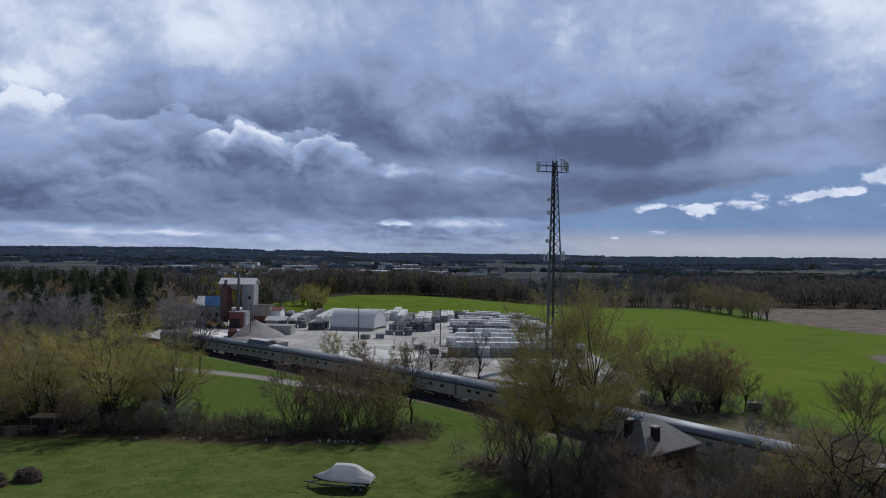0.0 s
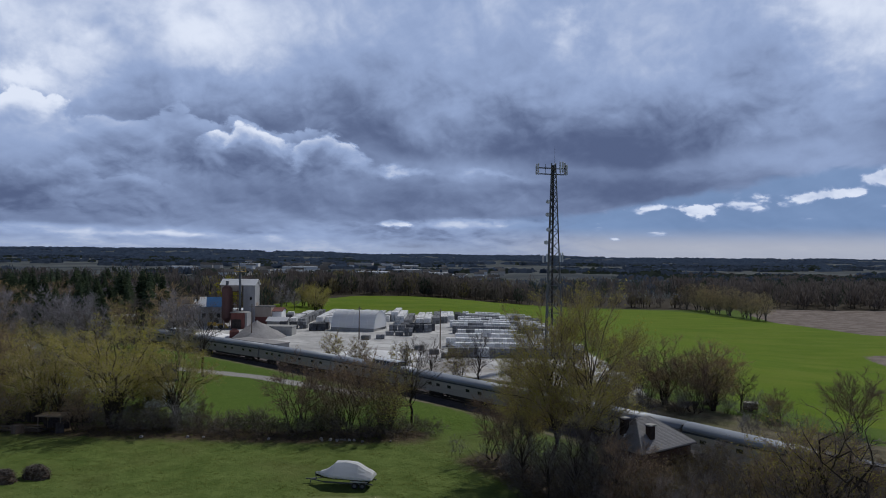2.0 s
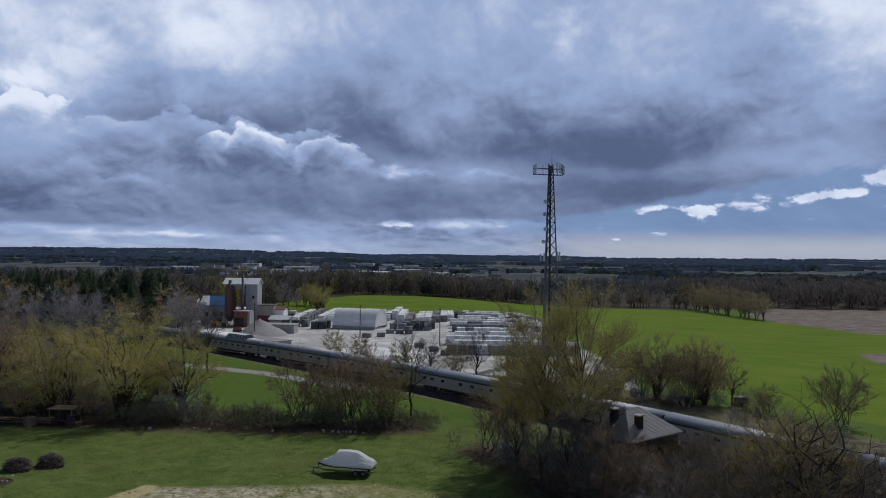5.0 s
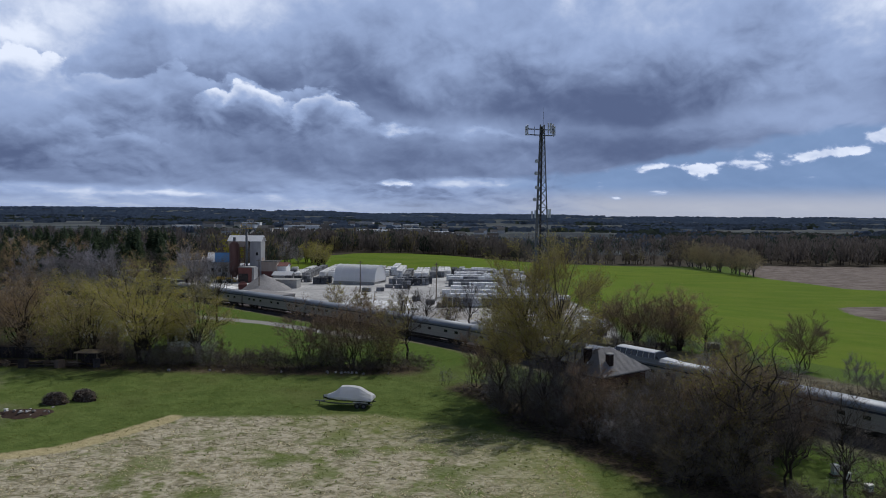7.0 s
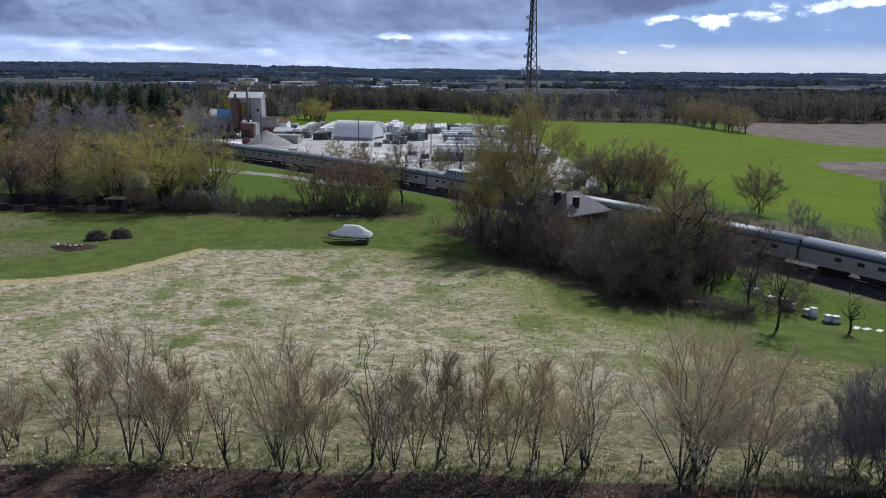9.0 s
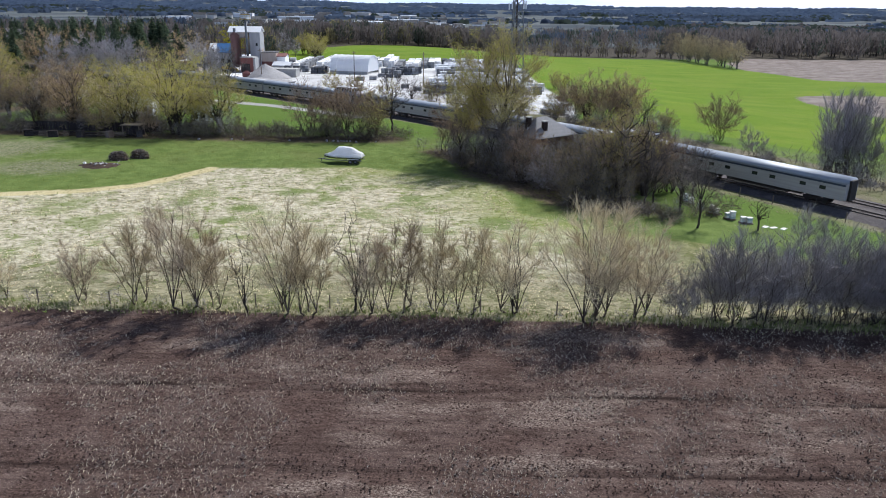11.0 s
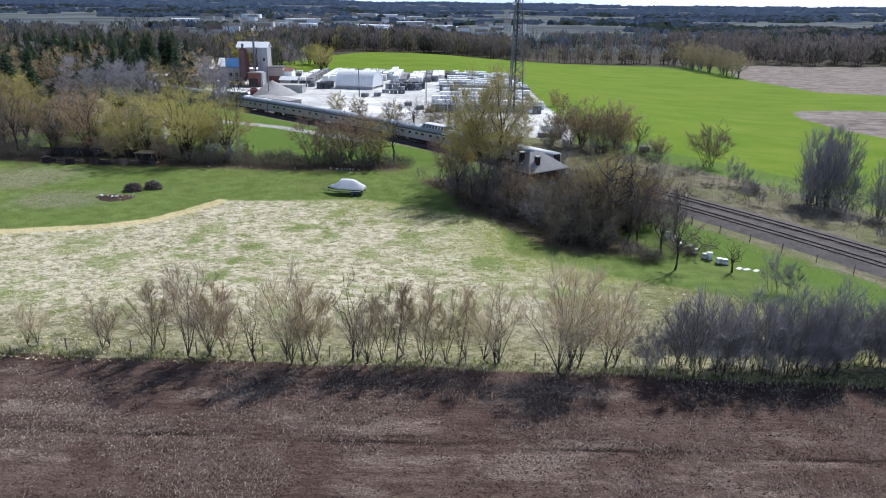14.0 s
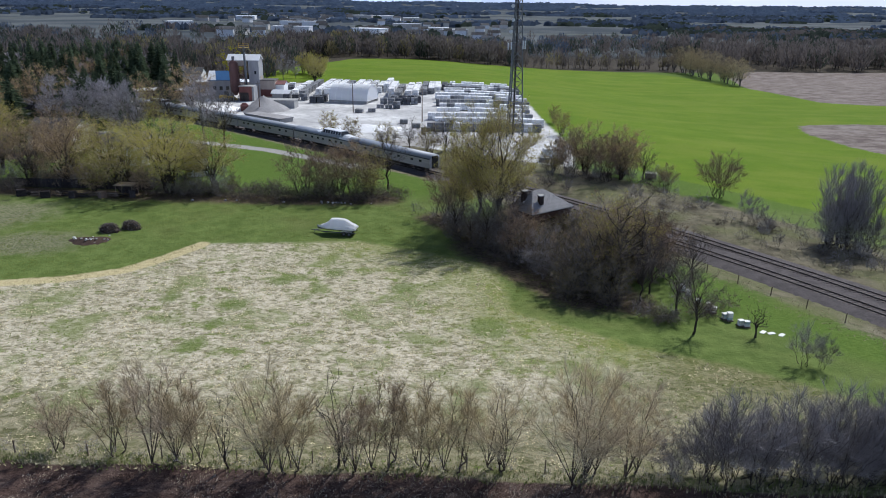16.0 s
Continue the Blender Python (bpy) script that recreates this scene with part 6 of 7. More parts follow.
STACKS = [stack_template("paver_white", 2, "shrink-wrapped pale paver cubes stacked on wooden pallets"), stack_template("paver_grey", 2, "grey paver cubes stacked two high on wooden pallets"),
          stack_template("paver_dark", 2, "dark grey paver cubes stacked on wooden pallets"), stack_template("paver_grey", 1, "single layer of grey paver cubes on wooden pallets"), stack_template("paver_white", 3, "tall stack of pale paver cubes on wooden pallets")]
fresh = [True] * len(STACKS)


def put_stack(k, x, y, turn=0.0):
    m_ = pose(x, y, H(x, y), 0, 0, turn)
    if fresh[k]:
        fresh[k] = False
        STACKS[k].matrix_basis = m_
    else:
        copy_thing(STACKS[k], m_)


rs = random.Random(8)
# long rows on the east side
for r in range(13):
    y = 287 - 9.6 * r
    x0 = 8 - (0.5 * r if r > 4 else 0) + rs.uniform(-2, 2)
    x1 = 35.5
    k = (0, 0, 1, 0, 0)[r % 5]
    x = x0
    while x < x1:
        if rs.random() < 0.93:
            put_stack(k if rs.random() < 0.8 else rs.choice((0, 1)), x, y + rs.uniform(-0.15, 0.15), rs.uniform(-2, 2))
        x += 2.55
# columns that run back from the hall
for x, y0, y1, k in ((-52, 246, 282, 0), (-48.6, 244, 286, 1), (-43.5, 250, 288, 0), (-40.5, 252, 288, 0), (-34, 256, 286, 1), (-30.5, 258, 288, 0), (-24, 262, 288, 0), (-14.5, 240, 272, 4), (-11.8, 240, 274, 1), (-8.0, 246, 280, 0), (-2.2, 252, 284, 1), (0.6, 256, 286, 0), (6.0, 272, 286, 2), (-37.2, 254, 286, 0), (-27.2, 260, 287, 0), (-20.6, 258, 286, 0), (-17.6, 262, 287, 4), (-5.2, 248, 282, 0), (3.2, 262, 286, 0)):
    y = y0
    while y < y1:
        if rs.random() < 0.94:
            put_stack(k if rs.random() < 0.85 else 1, x + rs.uniform(-0.1, 0.1), y, rs.uniform(-2, 2))
        y += 2.9
for x, y, k in ((-60, 262, 2), (-57, 262, 1), (-60.5, 258, 1), (-56, 257, 2), (-52.5, 233, 2), (-49, 232, 2), (-46, 234, 1), (-41.5, 227, 2), (-39, 227, 2), (-41, 231, 1), (-38.4, 231, 2), (-15.5, 222, 1), (-12.8, 222, 1), (-10, 222, 2), (-7.3, 222.5, 2), (-4.6, 223, 1), (-3.6, 227, 2), (-12, 228, 1), (-9, 228.5, 2), (-6, 229, 2), (-16, 214, 3), (-13, 213, 3), (-10.2, 213, 1), (-62, 268, 1), (-58, 270, 0), (-64, 275, 2), (-18, 205, 3), (-22, 203, 3), (-2, 176, 3), (1, 170, 3), (-6, 183, 3),
                (33, 139, 0), (35.5, 141.5, 2), (36.2, 146, 2), (31.5, 134, 0), (34.5, 134.5, 0), (30, 129.5, 3), (33, 128, 3)):
    put_stack(k, x, y, rs.uniform(-8, 8))


def pole(x, y, h, name="utility_pole", label="weathered wooden utility pole beside the yard"):
    ob = thing(name, label, "pole", pose(x, y, H(x, y)))
    b_ = Buf()
    b_.tube((0, 0, -0.6), (0, 0, h), 0.17, 0.11, 8, caps=True)
    part("post", b_, "wood_old", ob)
    b_ = Buf()
    b_.box((0, 0, h - 0.6), (1.6, 0.12, 0.12), rz=0.6)
    part("crossarm", b_, "wood_old", ob)


pole(-54.5, 201, 10), pole(-24.0, 203, 9.5), pole(-0.5, 186, 10.5), pole(-70, 190, 10)

# ---- the near house ----
house = thing("house", "brick house with a grey hipped shingle roof among trees", "house", pose(20.3, 69.65, 0, 0, 0, 35.9))
HZ = H(24, 75)
b_ = Buf()
b_.box((4.5, 2.95, (HZ + 4.1) / 2 - 0.2), (8.2, 5.1, 4.1 - HZ + 0.4))
part("wall", b_, "brick_brown", house)
EA, RI = 4.2, 7.0
cs = [(0, 0, EA), (9.0, 0, EA), (9.0, 5.9, EA), (0, 5.9, EA)]
r0_, r1_ = (2.5, 2.9, RI), (4.7, 2.9, RI)
for nm_, pts in (("roof_front", (cs[0], cs[1], r1_, r0_)), ("roof_east", (cs[1], cs[2], r1_)), ("roof_back", (cs[2], cs[3], r0_, r1_)), ("roof_west", (cs[3], cs[0], r0_))):
    b_ = Buf()
    pts = [Vector(p) for p in pts]
    dn = Vector((0, 0, -0.16))
    b_.face(pts), b_.face([p + dn for p in pts[::-1]])
    for p, q in zip(pts, pts[1:] + pts[:1]):
        b_.face((p, p + dn, q + dn, q))
    # courses of shingles as fine raised strips
    e0, e1, t0, t1, courses = pts[0], pts[1], pts[-1], pts[2], []
    for i in range(1, 26):
        f = i / 26
        p, q = e0.lerp(t0, f), e1.lerp(t1, f)
        up = (t0 - e0).normalized() * 0.10
        n_ = (q - p).cross(t0 - e0).normalized() * 0.02
        course = Buf()
        course.face((p, q, q + n_, p + n_)), course.face((p + n_, q + n_, q + up, p + up))
        courses.append(course)
    slope = part(nm_, b_, "roof_shingle", house, "grey asphalt shingles in courses")
    for course in courses:
        part("shingle_course", course, "roof_shingle", slope)
b_ = Buf()
for p, q in zip(cs, cs[1:] + cs[:1]):
    b_.tube(Vector(p) - Vector((0, 0, 0.18)), Vector(q) - Vector((0, 0, 0.18)), 0.08, 0.08, 6)
part("gutter", b_, "wood_dark", house)
for (cx, cy, ct) in ((2.75, 1.2, 6.5), (1.3, 3.4, 7.0)):
    b_ = Buf()
    b_.box((cx, cy, (ct + 4.2) / 2), (0.75, 0.62, ct - 4.2))
    ch = part("chimney", b_, "brick_dark", house, "dark brick chimney")
    b_ = Buf()
    b_.box((cx, cy, ct + 0.06), (0.95, 0.82, 0.14), bevel=0.03)
    part("chimney_cap", b_, "concrete", ch)
    b_ = Buf()
    b_.box((cx, cy - 0.36, 4.2 + 0.62 * 1.3 * (0.55 if cy < 2 else 1.4)), (1.0, 0.08, 0.3))
    part("flashing", b_, "roof_white", ch)
for i in range(3):
    b_ = Buf()
    b_.box((1.8 + 2.7 * i, 0.33, 2.2), (1.2, 0.12, 1.3))
    part("window", b_, "glass", house)

# houses half hidden by the willows
for x, y, tn, L, W, h, wl, rf in ((-66, 125, 12, 11, 8, 4.6, "wall_white", "roof_dark"), (-88, 140, -8, 12, 9, 5.0, "wall_pale", "roof_dark"), (-46, 114, 20, 4.5, 4.0, 4.2, "wall_white", "roof_dark"), (-120, 175, 10, 12, 9, 5.0, "wall_white", "roof_dark"), (-100, 195, -12, 13, 9, 4.8, "wall_pale", "roof_dark"), (-108, 290, 5, 12, 9, 4.5, "wall_white", "roof_dark")):
    ob = shed("house", "pale house with a dark pitched roof among willows", x, y, L, W, h, wl, rf, 2.2, tn, True)
    for i in range(3):
        opening(ob, -L / 3 + i * L / 3, -W / 2 - 0.02, 1.8, 1.0, 1.3)

# ---- boat on its trailer ----
boat = thing("boat_trailer", "covered motor boat on a tandem-axle trailer on the lawn", "boat", pose(-9.9, 74.6, H(-10, 74.6), 0, 0, -9))
SEC = [(-3.6, 0.0, 0.85, 1.30), (-2.6, 0.55, 0.62, 1.30), (-1.2, 1.02, 0.52, 1.28), (0.6, 1.15, 0.50, 1.24), (2.0, 1.15, 0.52, 1.22), (2.75, 1.08, 0.56, 1.22)]
hull, top = Buf(), Buf()
for i, (x, w, zk, zg) in enumerate(SEC):
    hull.v += [(x, -w, zg), (x, -w * 0.86, (zk + zg) / 2), (x, 0, zk), (x, w * 0.86, (zk + zg) / 2), (x, w, zg)]
    if i:
        for j in range(4):
            p = (i - 1) * 5 + j
            hull.f.append((p, p + 1, p + 6, p + 5))
            hull.m.append(0 if i > 2 or j in (1, 2) else 1)
k_ = (len(SEC) - 1) * 5
hull.f.append((k_, k_ + 1, k_ + 2, k_ + 3, k_ + 4))
hull.m.append(0)
part("hull", hull, ["hull_black", "hull_white"], boat)
COV = [(-3.05, 0.40, 1.16, 1.42), (-2.5, 0.68, 1.12, 1.60), (-1.9, 0.95, 1.08, 1.92), (-1.3, 1.10, 1.05, 2.50), (-0.2, 1.2, 1.02, 2.58), (0.8, 1.22, 1.0, 2.52), (1.2, 1.22, 1.0, 2.40), (2.1, 1.22, 1.0, 1.86), (2.6, 1.2, 1.0, 1.66), (2.86, 1.1, 1.0, 1.50)]
cov = Buf()
rc = random.Random(4)
for i, (x, w, zl, zt) in enumerate(COV):
    for j, (q, f) in enumerate(((-1.0, 0.0), (-1.0, 0.18), (-0.80, 0.46), (-0.56, 0.76), (-0.36, 0.985), (0.0, 1.0), (0.36, 0.985), (0.56, 0.76), (0.80, 0.46), (1.0, 0.18), (1.0, 0.0))):
        cov.v.append((x, q * w, zl + (zt - zl) * f + (rc.uniform(-0.03, 0.03) if 0 < j < 10 else 0)))
    if i:
        for j in range(10):
            p = (i - 1) * 11 + j
            cov.f.append((p, p + 1, p + 12, p + 11))
            cov.m.append(0)
k_ = (len(COV) - 1) * 11
cov.f.append(tuple(range(k_, k_ + 11)))
cov.m.append(0)
part("cover", cov, "cover", boat, "white fabric cover pulled tight over the boat")
for sy in (-0.85, 0.85):
    b_ = Buf()
    b_.box((0.2, sy, 0.52), (5.4, 0.09, 0.13))
    b_.tube((-2.5, sy, 0.52), (-4.3, 0, 0.48), 0.06, 0.06, 5)
    part("frame_rail", b_, "galvanised", boat)
b_ = Buf()
b_.tube((-3.6, 0, 0.5), (-4.75, 0, 0.48), 0.06, 0.06, 5, caps=True)
b_.tube((-4.2, 0, 0.5), (-4.2, 0, 0.0), 0.05, 0.05, 5)
b_.tube((-3.55, 0, 0.5), (-3.7, 0, 1.25), 0.05, 0.05, 5)
part("drawbar", b_, "galvanised", boat)
for x in (1.0, 1.85):
    for sy in (-1.0, 1.0):
        b_ = Buf()
        b_.tube((x, sy - 0.11, 0.34), (x, sy + 0.11, 0.34), 0.34, 0.34, 16, caps=True)
        w_ = part("wheel", b_, "rubber", boat)
        b_ = Buf()
        b_.tube((x, sy - 0.125, 0.34), (x, sy + 0.125, 0.34), 0.18, 0.18, 10, caps=True)
        part("rim", b_, "galvanised", w_)
for sy in (-1.02, 1.02):
    b_ = Buf()
    b_.box((1.42, sy, 0.76), (1.9, 0.3, 0.06), bevel=0.02)
    part("mudguard", b_, "hull_white", boat)

# ---- bee hives along the fence ----
for i, (x, y) in enumerate(((38.0, 51.4), (38.4, 50.1), (38.5, 47.0), (39.1, 44.9), (39.5, 44.3), (40.1, 42.3), (40.5, 41.9), (41.2, 40.4), (41.8, 40.1))):
    hv = thing("beehive", "white wooden beehive with a flat lid on a pallet", "beehive", pose(x, y, H(x, y), 0, 0, random.uniform(-25, 25)), "row of beehives")
    b_ = Buf()
    b_.box((0, 0, 0.08), (0.75, 0.75, 0.14))
    part("stand", b_, "wood_old", hv)
    for l in range(2 + (i % 3 == 0)):
        b_ = Buf()
        b_.box((0, 0, 0.30 + l * 0.28), (0.56, 0.48, 0.27), bevel=0.015)
        part("hive_box", b_, "hive_white" if (i + l) % 3 else "hive_blue", hv)
    b_ = Buf()
    b_.box((0, 0, 0.46 + (1 + (i % 3 == 0)) * 0.28), (0.66, 0.58, 0.08), bevel=0.02)
    part("lid", b_, "hive_white", hv)
for x, y in ((43.1, 38.7), (43.9, 38.4), (44.9, 38.0)):
    b_ = Buf()
    b_.box((0, 0, 0.03), (0.9, 0.5, 0.06), bevel=0.015)
    ob = new("hive_lid", b_.mesh("hive_lid", ["hive_white"]))
    ob.matrix_basis = pose(x, y, H(x, y), 0, 0, random.uniform(0, 90))
    tagged(ob, "spare white hive lid lying in the grass", "hive lid")

# ---- brush piles, rubbish and the junk by the shed ----
def brush_pile(x, y, L, W, h, turn, seed):
    rr = random.Random(seed)
    core, ob = Buf(), thing("brush_pile", "dark brown pile of cut brushwood on the lawn", "brush pile", pose(x, y, H(x, y), 0, 0, turn))
    k = 22
    for i in range(7):
        f = i / 6
        for j in range(k):
            a = 2 * math.pi * j / k
            q = math.cos(f * math.pi / 2) ** 0.6
            core.v.append((math.cos(a) * L / 2 * q * rr.uniform(0.78, 1.1), math.sin(a) * W / 2 * q * rr.uniform(0.78, 1.1), h * math.sin(f * math.pi / 2) * rr.uniform(0.78, 1.08) - 0.05))
        if i:
            for j in range(k):
                p = (i - 1) * k
                core.f.append((p + j, p + (j + 1) % k, p + k + (j + 1) % k, p + k + j))
                core.m.append(0)
    part("core", core, "brushwood", ob)
    tw = Buf()
    for _ in range(420):
        a, f = rr.uniform(0, 6.283), rr.random()
        q = math.cos(f * math.pi / 2) ** 0.6
        p = Vector((math.cos(a) * L / 2 * q, math.sin(a) * W / 2 * q, h * math.sin(f * math.pi / 2)))
        d = Vector((rr.gauss(0, 1), rr.gauss(0, 0.6), rr.gauss(0, 0.35))).normalized() * rr.uniform(0.3, 0.7)
        tw.tube(p - d * 0.5, p + d * 0.5, 0.018, 0.008, 3)
    part("sticks", tw, "twig_dark", ob)["kind"] = "stuff"


brush_pile(-46.4, 73.4, 3.3, 2.2, 1.3, -8, 1)
brush_pile(-43.7, 75.1, 3.2, 2.1, 1.3, -14, 2)
heap("soil_heap", "low heap of brown soil with broken rubbish", -47.6, 68.8, 2.6, 0.7, "clod", 6, 1.5)
for i in range(16):
    x, y = -47.0 + random.gauss(0, 1.4), 68.2 + random.gauss(0, 0.7)
    b_ = Buf()
    b_.box((0, 0, 0.12), (random.uniform(0.15, 0.7), random.uniform(0.12, 0.4), random.uniform(0.05, 0.2)), bevel=0.02, taper=0.9)
    ob = new("rubble_piece", b_.mesh("rubble_piece", ["stone" if i % 3 else "litter"]))
    ob.matrix_basis = pose(x, y, H(x, y) + 0.35, random.uniform(-15, 15), random.uniform(-15, 15), random.uniform(0, 180))
    tagged(ob, "pale broken piece of rubbish on the soil heap", "rubble", "rubbish on the soil heap")
for i in range(17):
    x = -13 + random.gauss(0, 3.2)
    y = 92.4 + random.gauss(0, 0.35)
    if i > 12:
        x, y = random.choice(((-25.3, 92.4), (-39, 92.8), (-34, 93.0))) 
        x += random.gauss(0, 1.0)
    b_ = Buf()
    b_.box((0, 0, 0.12), (random.uniform(0.2, 0.5), random.uniform(0.2, 0.4), random.uniform(0.15, 0.3)), bevel=0.06, taper=0.8)
    ob = new("stone", b_.mesh("stone", ["stone"]))
    ob.matrix_basis = pose(x, y, H(x, y), 0, 0, random.uniform(0, 180))
    tagged(ob, "pale field stone in the hedge bottom", "stone", "stones along the hedge")
junk = thing("lean_shelter", "open weathered timber shelter frame beside the fence", "shelter", pose(-53.4, 96.2, H(-53.4, 96.2), 0, 0, -4))
for sx in (-1.6, 1.6):
    for sy in (-1.1, 1.1):
        b_ = Buf()
        b_.tube((sx, sy, -0.2), (sx, sy, 2.1), 0.08, 0.08, 4)
        part("post", b_, "wood_old", junk)
b_ = Buf()
b_.box((0, 0, 2.15), (3.8, 2.8, 0.12))
part("roof", b_, "wood_old", junk)
for i in range(4):
    b_ = Buf()
    b_.box((-1.2 + 0.8 * i, 1.0, 0.9), (0.7, 0.06, 1.7))
    part("board", b_, "wood_dark", junk)
for i in range(13):
    x = -73 + i * 1.75
    y = 94.6 + random.uniform(-0.8, 0.8)
    if i % 3 == 0:
        b_ = Buf()
        b_.box((0, 0, 0.6), (random.uniform(1.0, 1.8), random.uniform(0.8, 1.3), random.uniform(0.9, 1.4)), bevel=0.06, taper=0.95)
        ob = new("crate", b_.mesh("crate", [random.choice(("wood_dark", "wood_dark", "wood_old"))]))
        tagged(ob, "old crate dumped among the timber by the fence", "crate", "junk by the fence")
    else:
        ob = thing("timber_pile", "loose pile of old dark timber by the fence", "timber", None, "junk by the fence")
        for q in range(7):
            b_ = Buf()
            b_.tube((-1.3, random.uniform(-0.5, 0.5), 0.1 + 0.12 * q), (1.3, random.uniform(-0.5, 0.5), 0.15 + 0.14 * q), 0.07, 0.06, 5, caps=True)
            part("log", b_, "wood_dark" if i % 2 else "wood_old", ob)
    ob.matrix_basis = pose(x, y, H(x, y), 0, 0, random.uniform(-40, 40))
fence = thing("board_fence", "dark weathered board fence behind the junk", "fence", pose(-64, 101.2, H(-64, 101.2), 0, 0, -3))
BOARD = Buf()
BOARD.box((0, 0, 0.85), (0.32, 0.04, 1.9))
BOARD = BOARD.mesh("board", ["wood_dark"])
for i in range(80):
    part("board", BOARD, None, fence, at=pose(-14 + i * 0.35, random.uniform(-0.02, 0.02), random.uniform(-0.08, 0.05)))
for i, (x, y) in enumerate(((51.5, 116.5), (42.0, 118.0), (46.0, 119.5))):
    sh = thing("dump_box", "small weathered box trailer beyond the railway" if i == 0 else "low pile of pale planks beyond the railway", "trailer" if i == 0 else "planks", pose(x, y, H(x, y), 0, 0, -20 + 14 * i))
    b_ = Buf()
    if i == 0:
        b_.box((0, 0, 0.85), (2.3, 1.5, 1.1), bevel=0.06)
        part("body", b_, "wood_old", sh)
        b_ = Buf()
        b_.box((0, 0, 1.44), (2.4, 1.6, 0.08))
        part("lid", b_, "concrete", sh)
        for sy in (-0.78, 0.78):
            b_ = Buf()
            b_.tube((0, sy - 0.1, 0.32), (0, sy + 0.1, 0.32), 0.34, 0.34, 12, caps=True)
            part("wheel", b_, "rubber", sh)
    else:
        for q in range(5):
            b_ = Buf()
            b_.box((random.uniform(-0.2, 0.2), 0, 0.1 + 0.12 * q), (2.6, 1.0, 0.09))
            part("plank", b_, "wood_old", sh)
# fence posts along the railway and field edge
for i in range(13):
    s = -22 + i * 5.0
    x, y, a = along(s, -8.2)
    b_ = Buf()
    b_.tube((0, 0, -0.3), (0.03, 0, 1.25), 0.07, 0.06, 6, caps=True)
    ob = new("fence_post", b_.mesh("fence_post", ["wood_old"]))
    ob.matrix_basis = pose(x, y, H(x, y))
    tagged(ob, "weathered wooden fence post beside the railway", "fence post", "posts along the railway")
for i in range(10):
    x = -27 + i * 6.0
    y = 12.6 - 0.05 * x
    b_ = Buf()
    b_.tube((0, 0, -0.3), (0.02, 0, 1.2), 0.06, 0.05, 6, caps=True)
    ob = new("fence_post", b_.mesh("fence_post", ["wood_old"]))
    ob.matrix_basis = pose(x, y, H(x, y))
    tagged(ob, "weathered wooden fence post at the field edge", "fence post", "posts along the field edge")

# ---- fine ground cover ----
rg = np.random.default_rng(9)


def scatter(name, count, xr, yr, keep, mats, label, shape):
    buf = Buf()
    xs, ys = rg.uniform(*xr, count), rg.uniform(*yr, count)
    ok = keep(xs, ys)
    xs, ys = xs[ok], ys[ok]
    zs = height(xs, ys)
    for x, y, z in zip(xs, ys, zs):
        shape(buf, x, y, z)
    return stuff(name, buf, mats, label)


def fleck(buf, x, y, z):
    a, l, w = rs.uniform(0, 3.14), rs.uniform(0.02, 0.09), rs.uniform(0.005, 0.012)
    c, s = math.cos(a), math.sin(a)
    z += -0.08
    buf.face(((x - c * l + s * w, y - s * l - c * w, z + rs.uniform(0, 0.05)), (x + c * l + s * w, y + s * l - c * w, z + rs.uniform(0.02, 0.12)), (x + c * l - s * w, y + s * l + c * w, z + rs.uniform(0.02, 0.14)), (x - c * l - s * w, y - s * l + c * w, z + 0.03)))


def clod(buf, x, y, z):
    r = rs.uniform(0.03, 0.07)
    z += -0.15
    p = [(x + math.cos(a) * r * rs.uniform(0.7, 1.2), y + math.sin(a) * r * rs.uniform(0.7, 1.2), z) for a in (0, 1.57, 3.14, 4.71)]
    t = (x + rs.uniform(-0.3, 0.3) * r, y + rs.uniform(-0.3, 0.3) * r, z + r * rs.uniform(0.8, 1.5))
    for i in range(4):
        buf.face((p[i], p[(i + 1) % 4], t))


def tuft(buf, x, y, z):
    h = rs.uniform(0.03, 0.14)
    for _ in range(3):
        a, l = rs.uniform(0, 6.283), rs.uniform(0.10, 0.34)
        c, s = math.cos(a), math.sin(a)
        w = rs.uniform(0.03, 0.09)
        buf.face(((x - s * w, y + c * w, z - 0.03), (x + s * w, y - c * w, z - 0.03), (x + c * l, y + s * l, z + h)))


def mown(buf, x, y, z):
    for _ in range(3):
        a, l = rs.uniform(0, 6.283), rs.uniform(0.08, 0.26)
        c, s = math.cos(a), math.sin(a)
        w = rs.uniform(0.03, 0.08)
        buf.face(((x - s * w, y + c * w, z - 0.02), (x + s * w, y - c * w, z - 0.02), (x + c * l, y + s * l, z + rs.uniform(0.02, 0.05))))


def tall_tuft(buf, x, y, z):
    h = rs.uniform(0.10, 0.42)
    for _ in range(5):
        a, l = rs.uniform(0, 6.283), rs.uniform(0.03, 0.22)
        c, s = math.cos(a), math.sin(a)
        w = rs.uniform(0.008, 0.022)
        buf.face(((x - s * w, y + c * w, z - 0.05), (x + s * w, y - c * w, z - 0.05), (x + c * l, y + s * l, z + h)))


SOIL_EDGE = lambda x, y: y < 11.2 - 0.05 * x


def PATCHES(x, y):
    """Uneven cover: large and small patches."""
    return np.array([1.6 * noise.noise(Vector((a * 0.13, b_ * 0.17, 0.5))) + 1.1 * noise.noise(Vector((a * 0.5, b_ * 0.6, 4.5))) for a, b_ in zip(x, y)]) + rg.normal(0, 0.18, x.size)


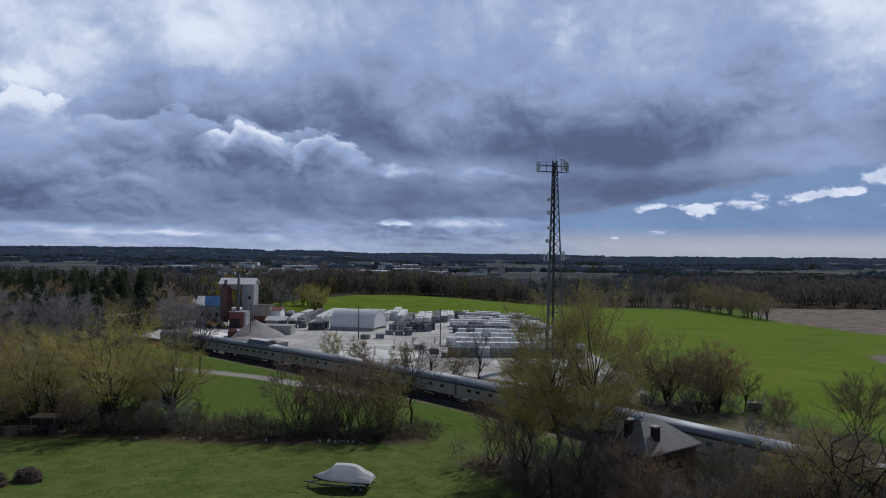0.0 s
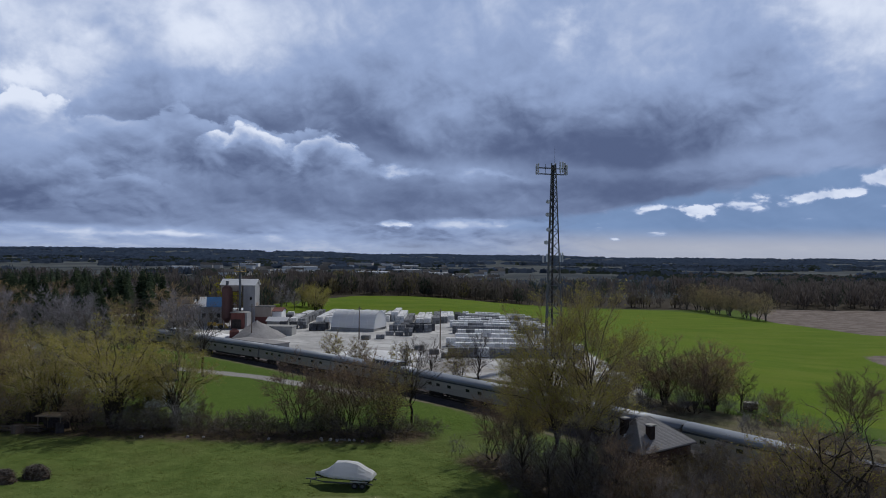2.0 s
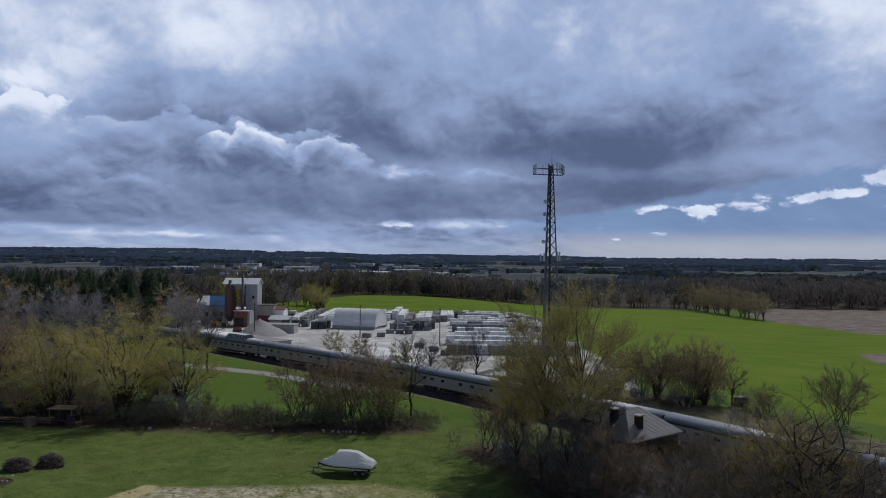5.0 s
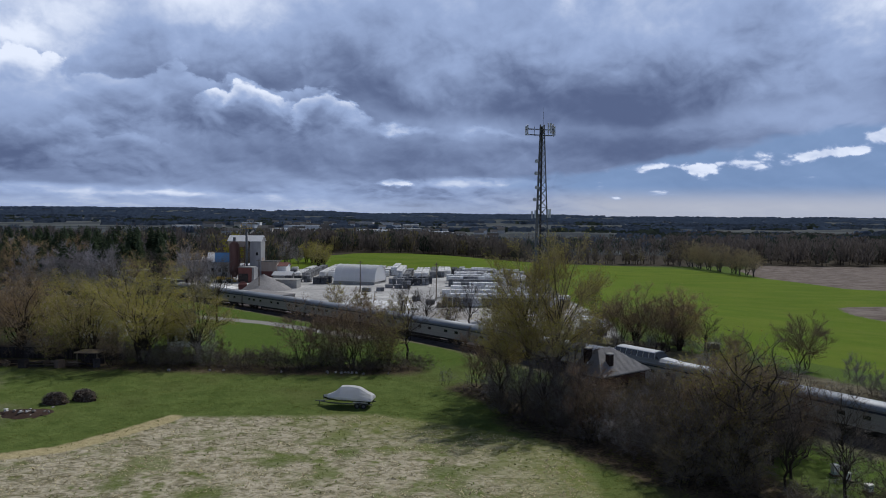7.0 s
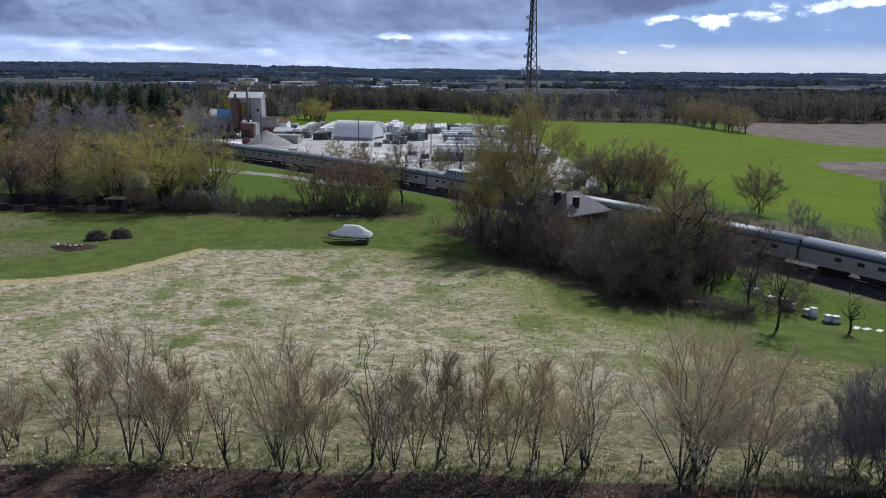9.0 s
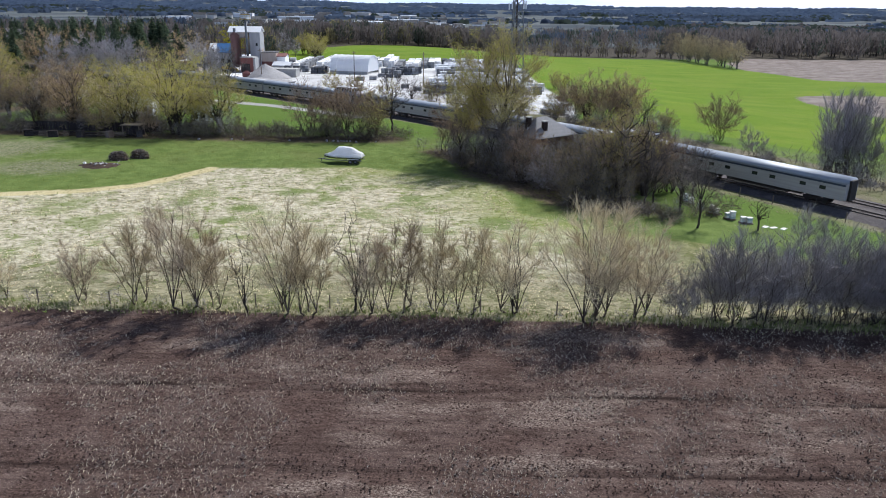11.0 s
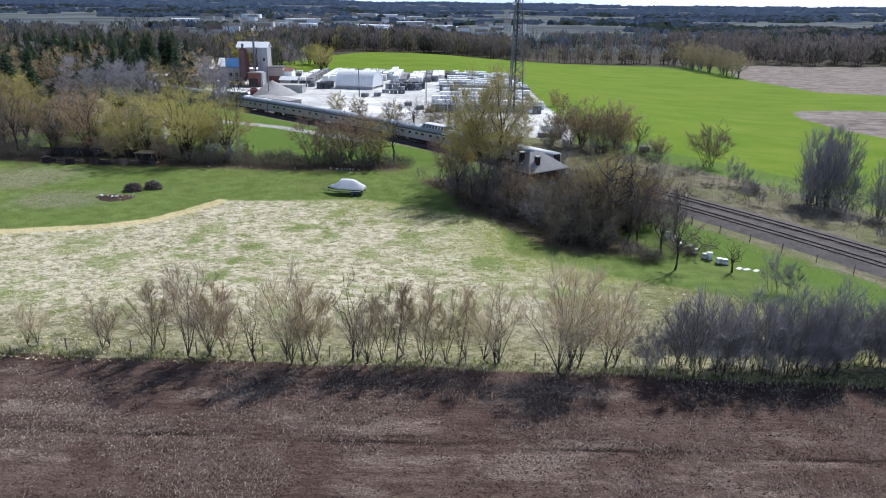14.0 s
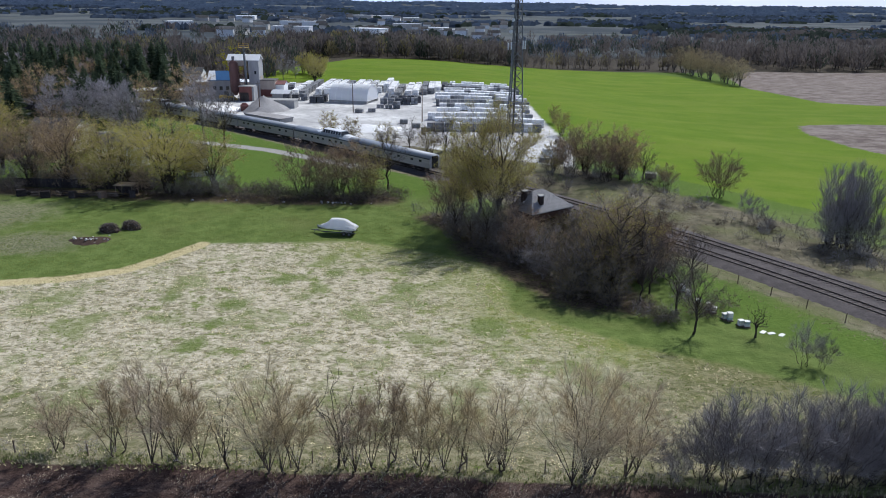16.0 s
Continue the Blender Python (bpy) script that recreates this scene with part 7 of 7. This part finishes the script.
scatter("crop_residue", 110000, (-46, 52), (-24, 11.5), lambda x, y: SOIL_EDGE(x, y) & (PATCHES(x, y) > -0.1), "straw", "pale flecks of maize stubble on ploughed soil", fleck)
scatter("soil_clods", 42000, (-46, 52), (-24, 11.5), SOIL_EDGE, "clod", "clods of turned brown soil", clod)
scatter("dry_grass", 30000, (-62, 45), (11.8, 71), lambda x, y: (poly_sd(x, y, MEADOW) > 0.5) & (PATCHES(x, y) > -0.1), "tuft", "flattened tufts of dry straw-coloured grass", tuft)
scatter("meadow_grass", 9000, (-62, 45), (11.8, 71), lambda x, y: (poly_sd(x, y, MEADOW) > 0.2) & (PATCHES(x, y) < -0.25), "tuft_green", "green tufts in the dry meadow", tuft)
scatter("edge_grass", 16000, (-60, 56), (8, 17), lambda x, y: np.abs(y - (12.1 - 0.05 * x)) < 0.8 + rg.normal(0, 0.35, x.size), ["tuft_green"], "rough green grass along the field edge", tall_tuft)
scatter("edge_straw", 12000, (-60, 56), (8, 17), lambda x, y: np.abs(y - (11.9 - 0.05 * x)) < 0.7 + rg.normal(0, 0.4, x.size), ["tuft"], "pale dead grass along the field edge", tall_tuft)
scatter("lawn_grass", 42000, (-66, 34), (44, 104), lambda x, y: (poly_sd(x, y, MEADOW) < -0.3) & (PATCHES(x, y) > -0.5), "tuft_lawn", "short tufts of spring grass on the lawn", mown)
scatter("rough_grass", 12000, (36, 84), (14, 118), lambda x, y: (np.abs((x - track_x(y) - 2.3) * 0.85) > 6.2) & (np.abs((x - track_x(y) - 6) * 0.85) < 17), "tuft_rough", "rough dry grass beside the railway", tuft)


def motions():
    """The train runs along the line at a steady pace."""
    for car, s0 in COACHES:
        rows = []
        for i in range(17):
            s = s0 + SPEED * i
            xa, ya, _ = along(s - 8.6)
            xb, yb, _ = along(s + 8.6)
            rows.append((float(i), pose((xa + xb) / 2, (ya + yb) / 2, RAIL_Z, 0, 0, math.degrees(math.atan2(yb - ya, xb - xa)))))
        walk(car, rows)


motions()
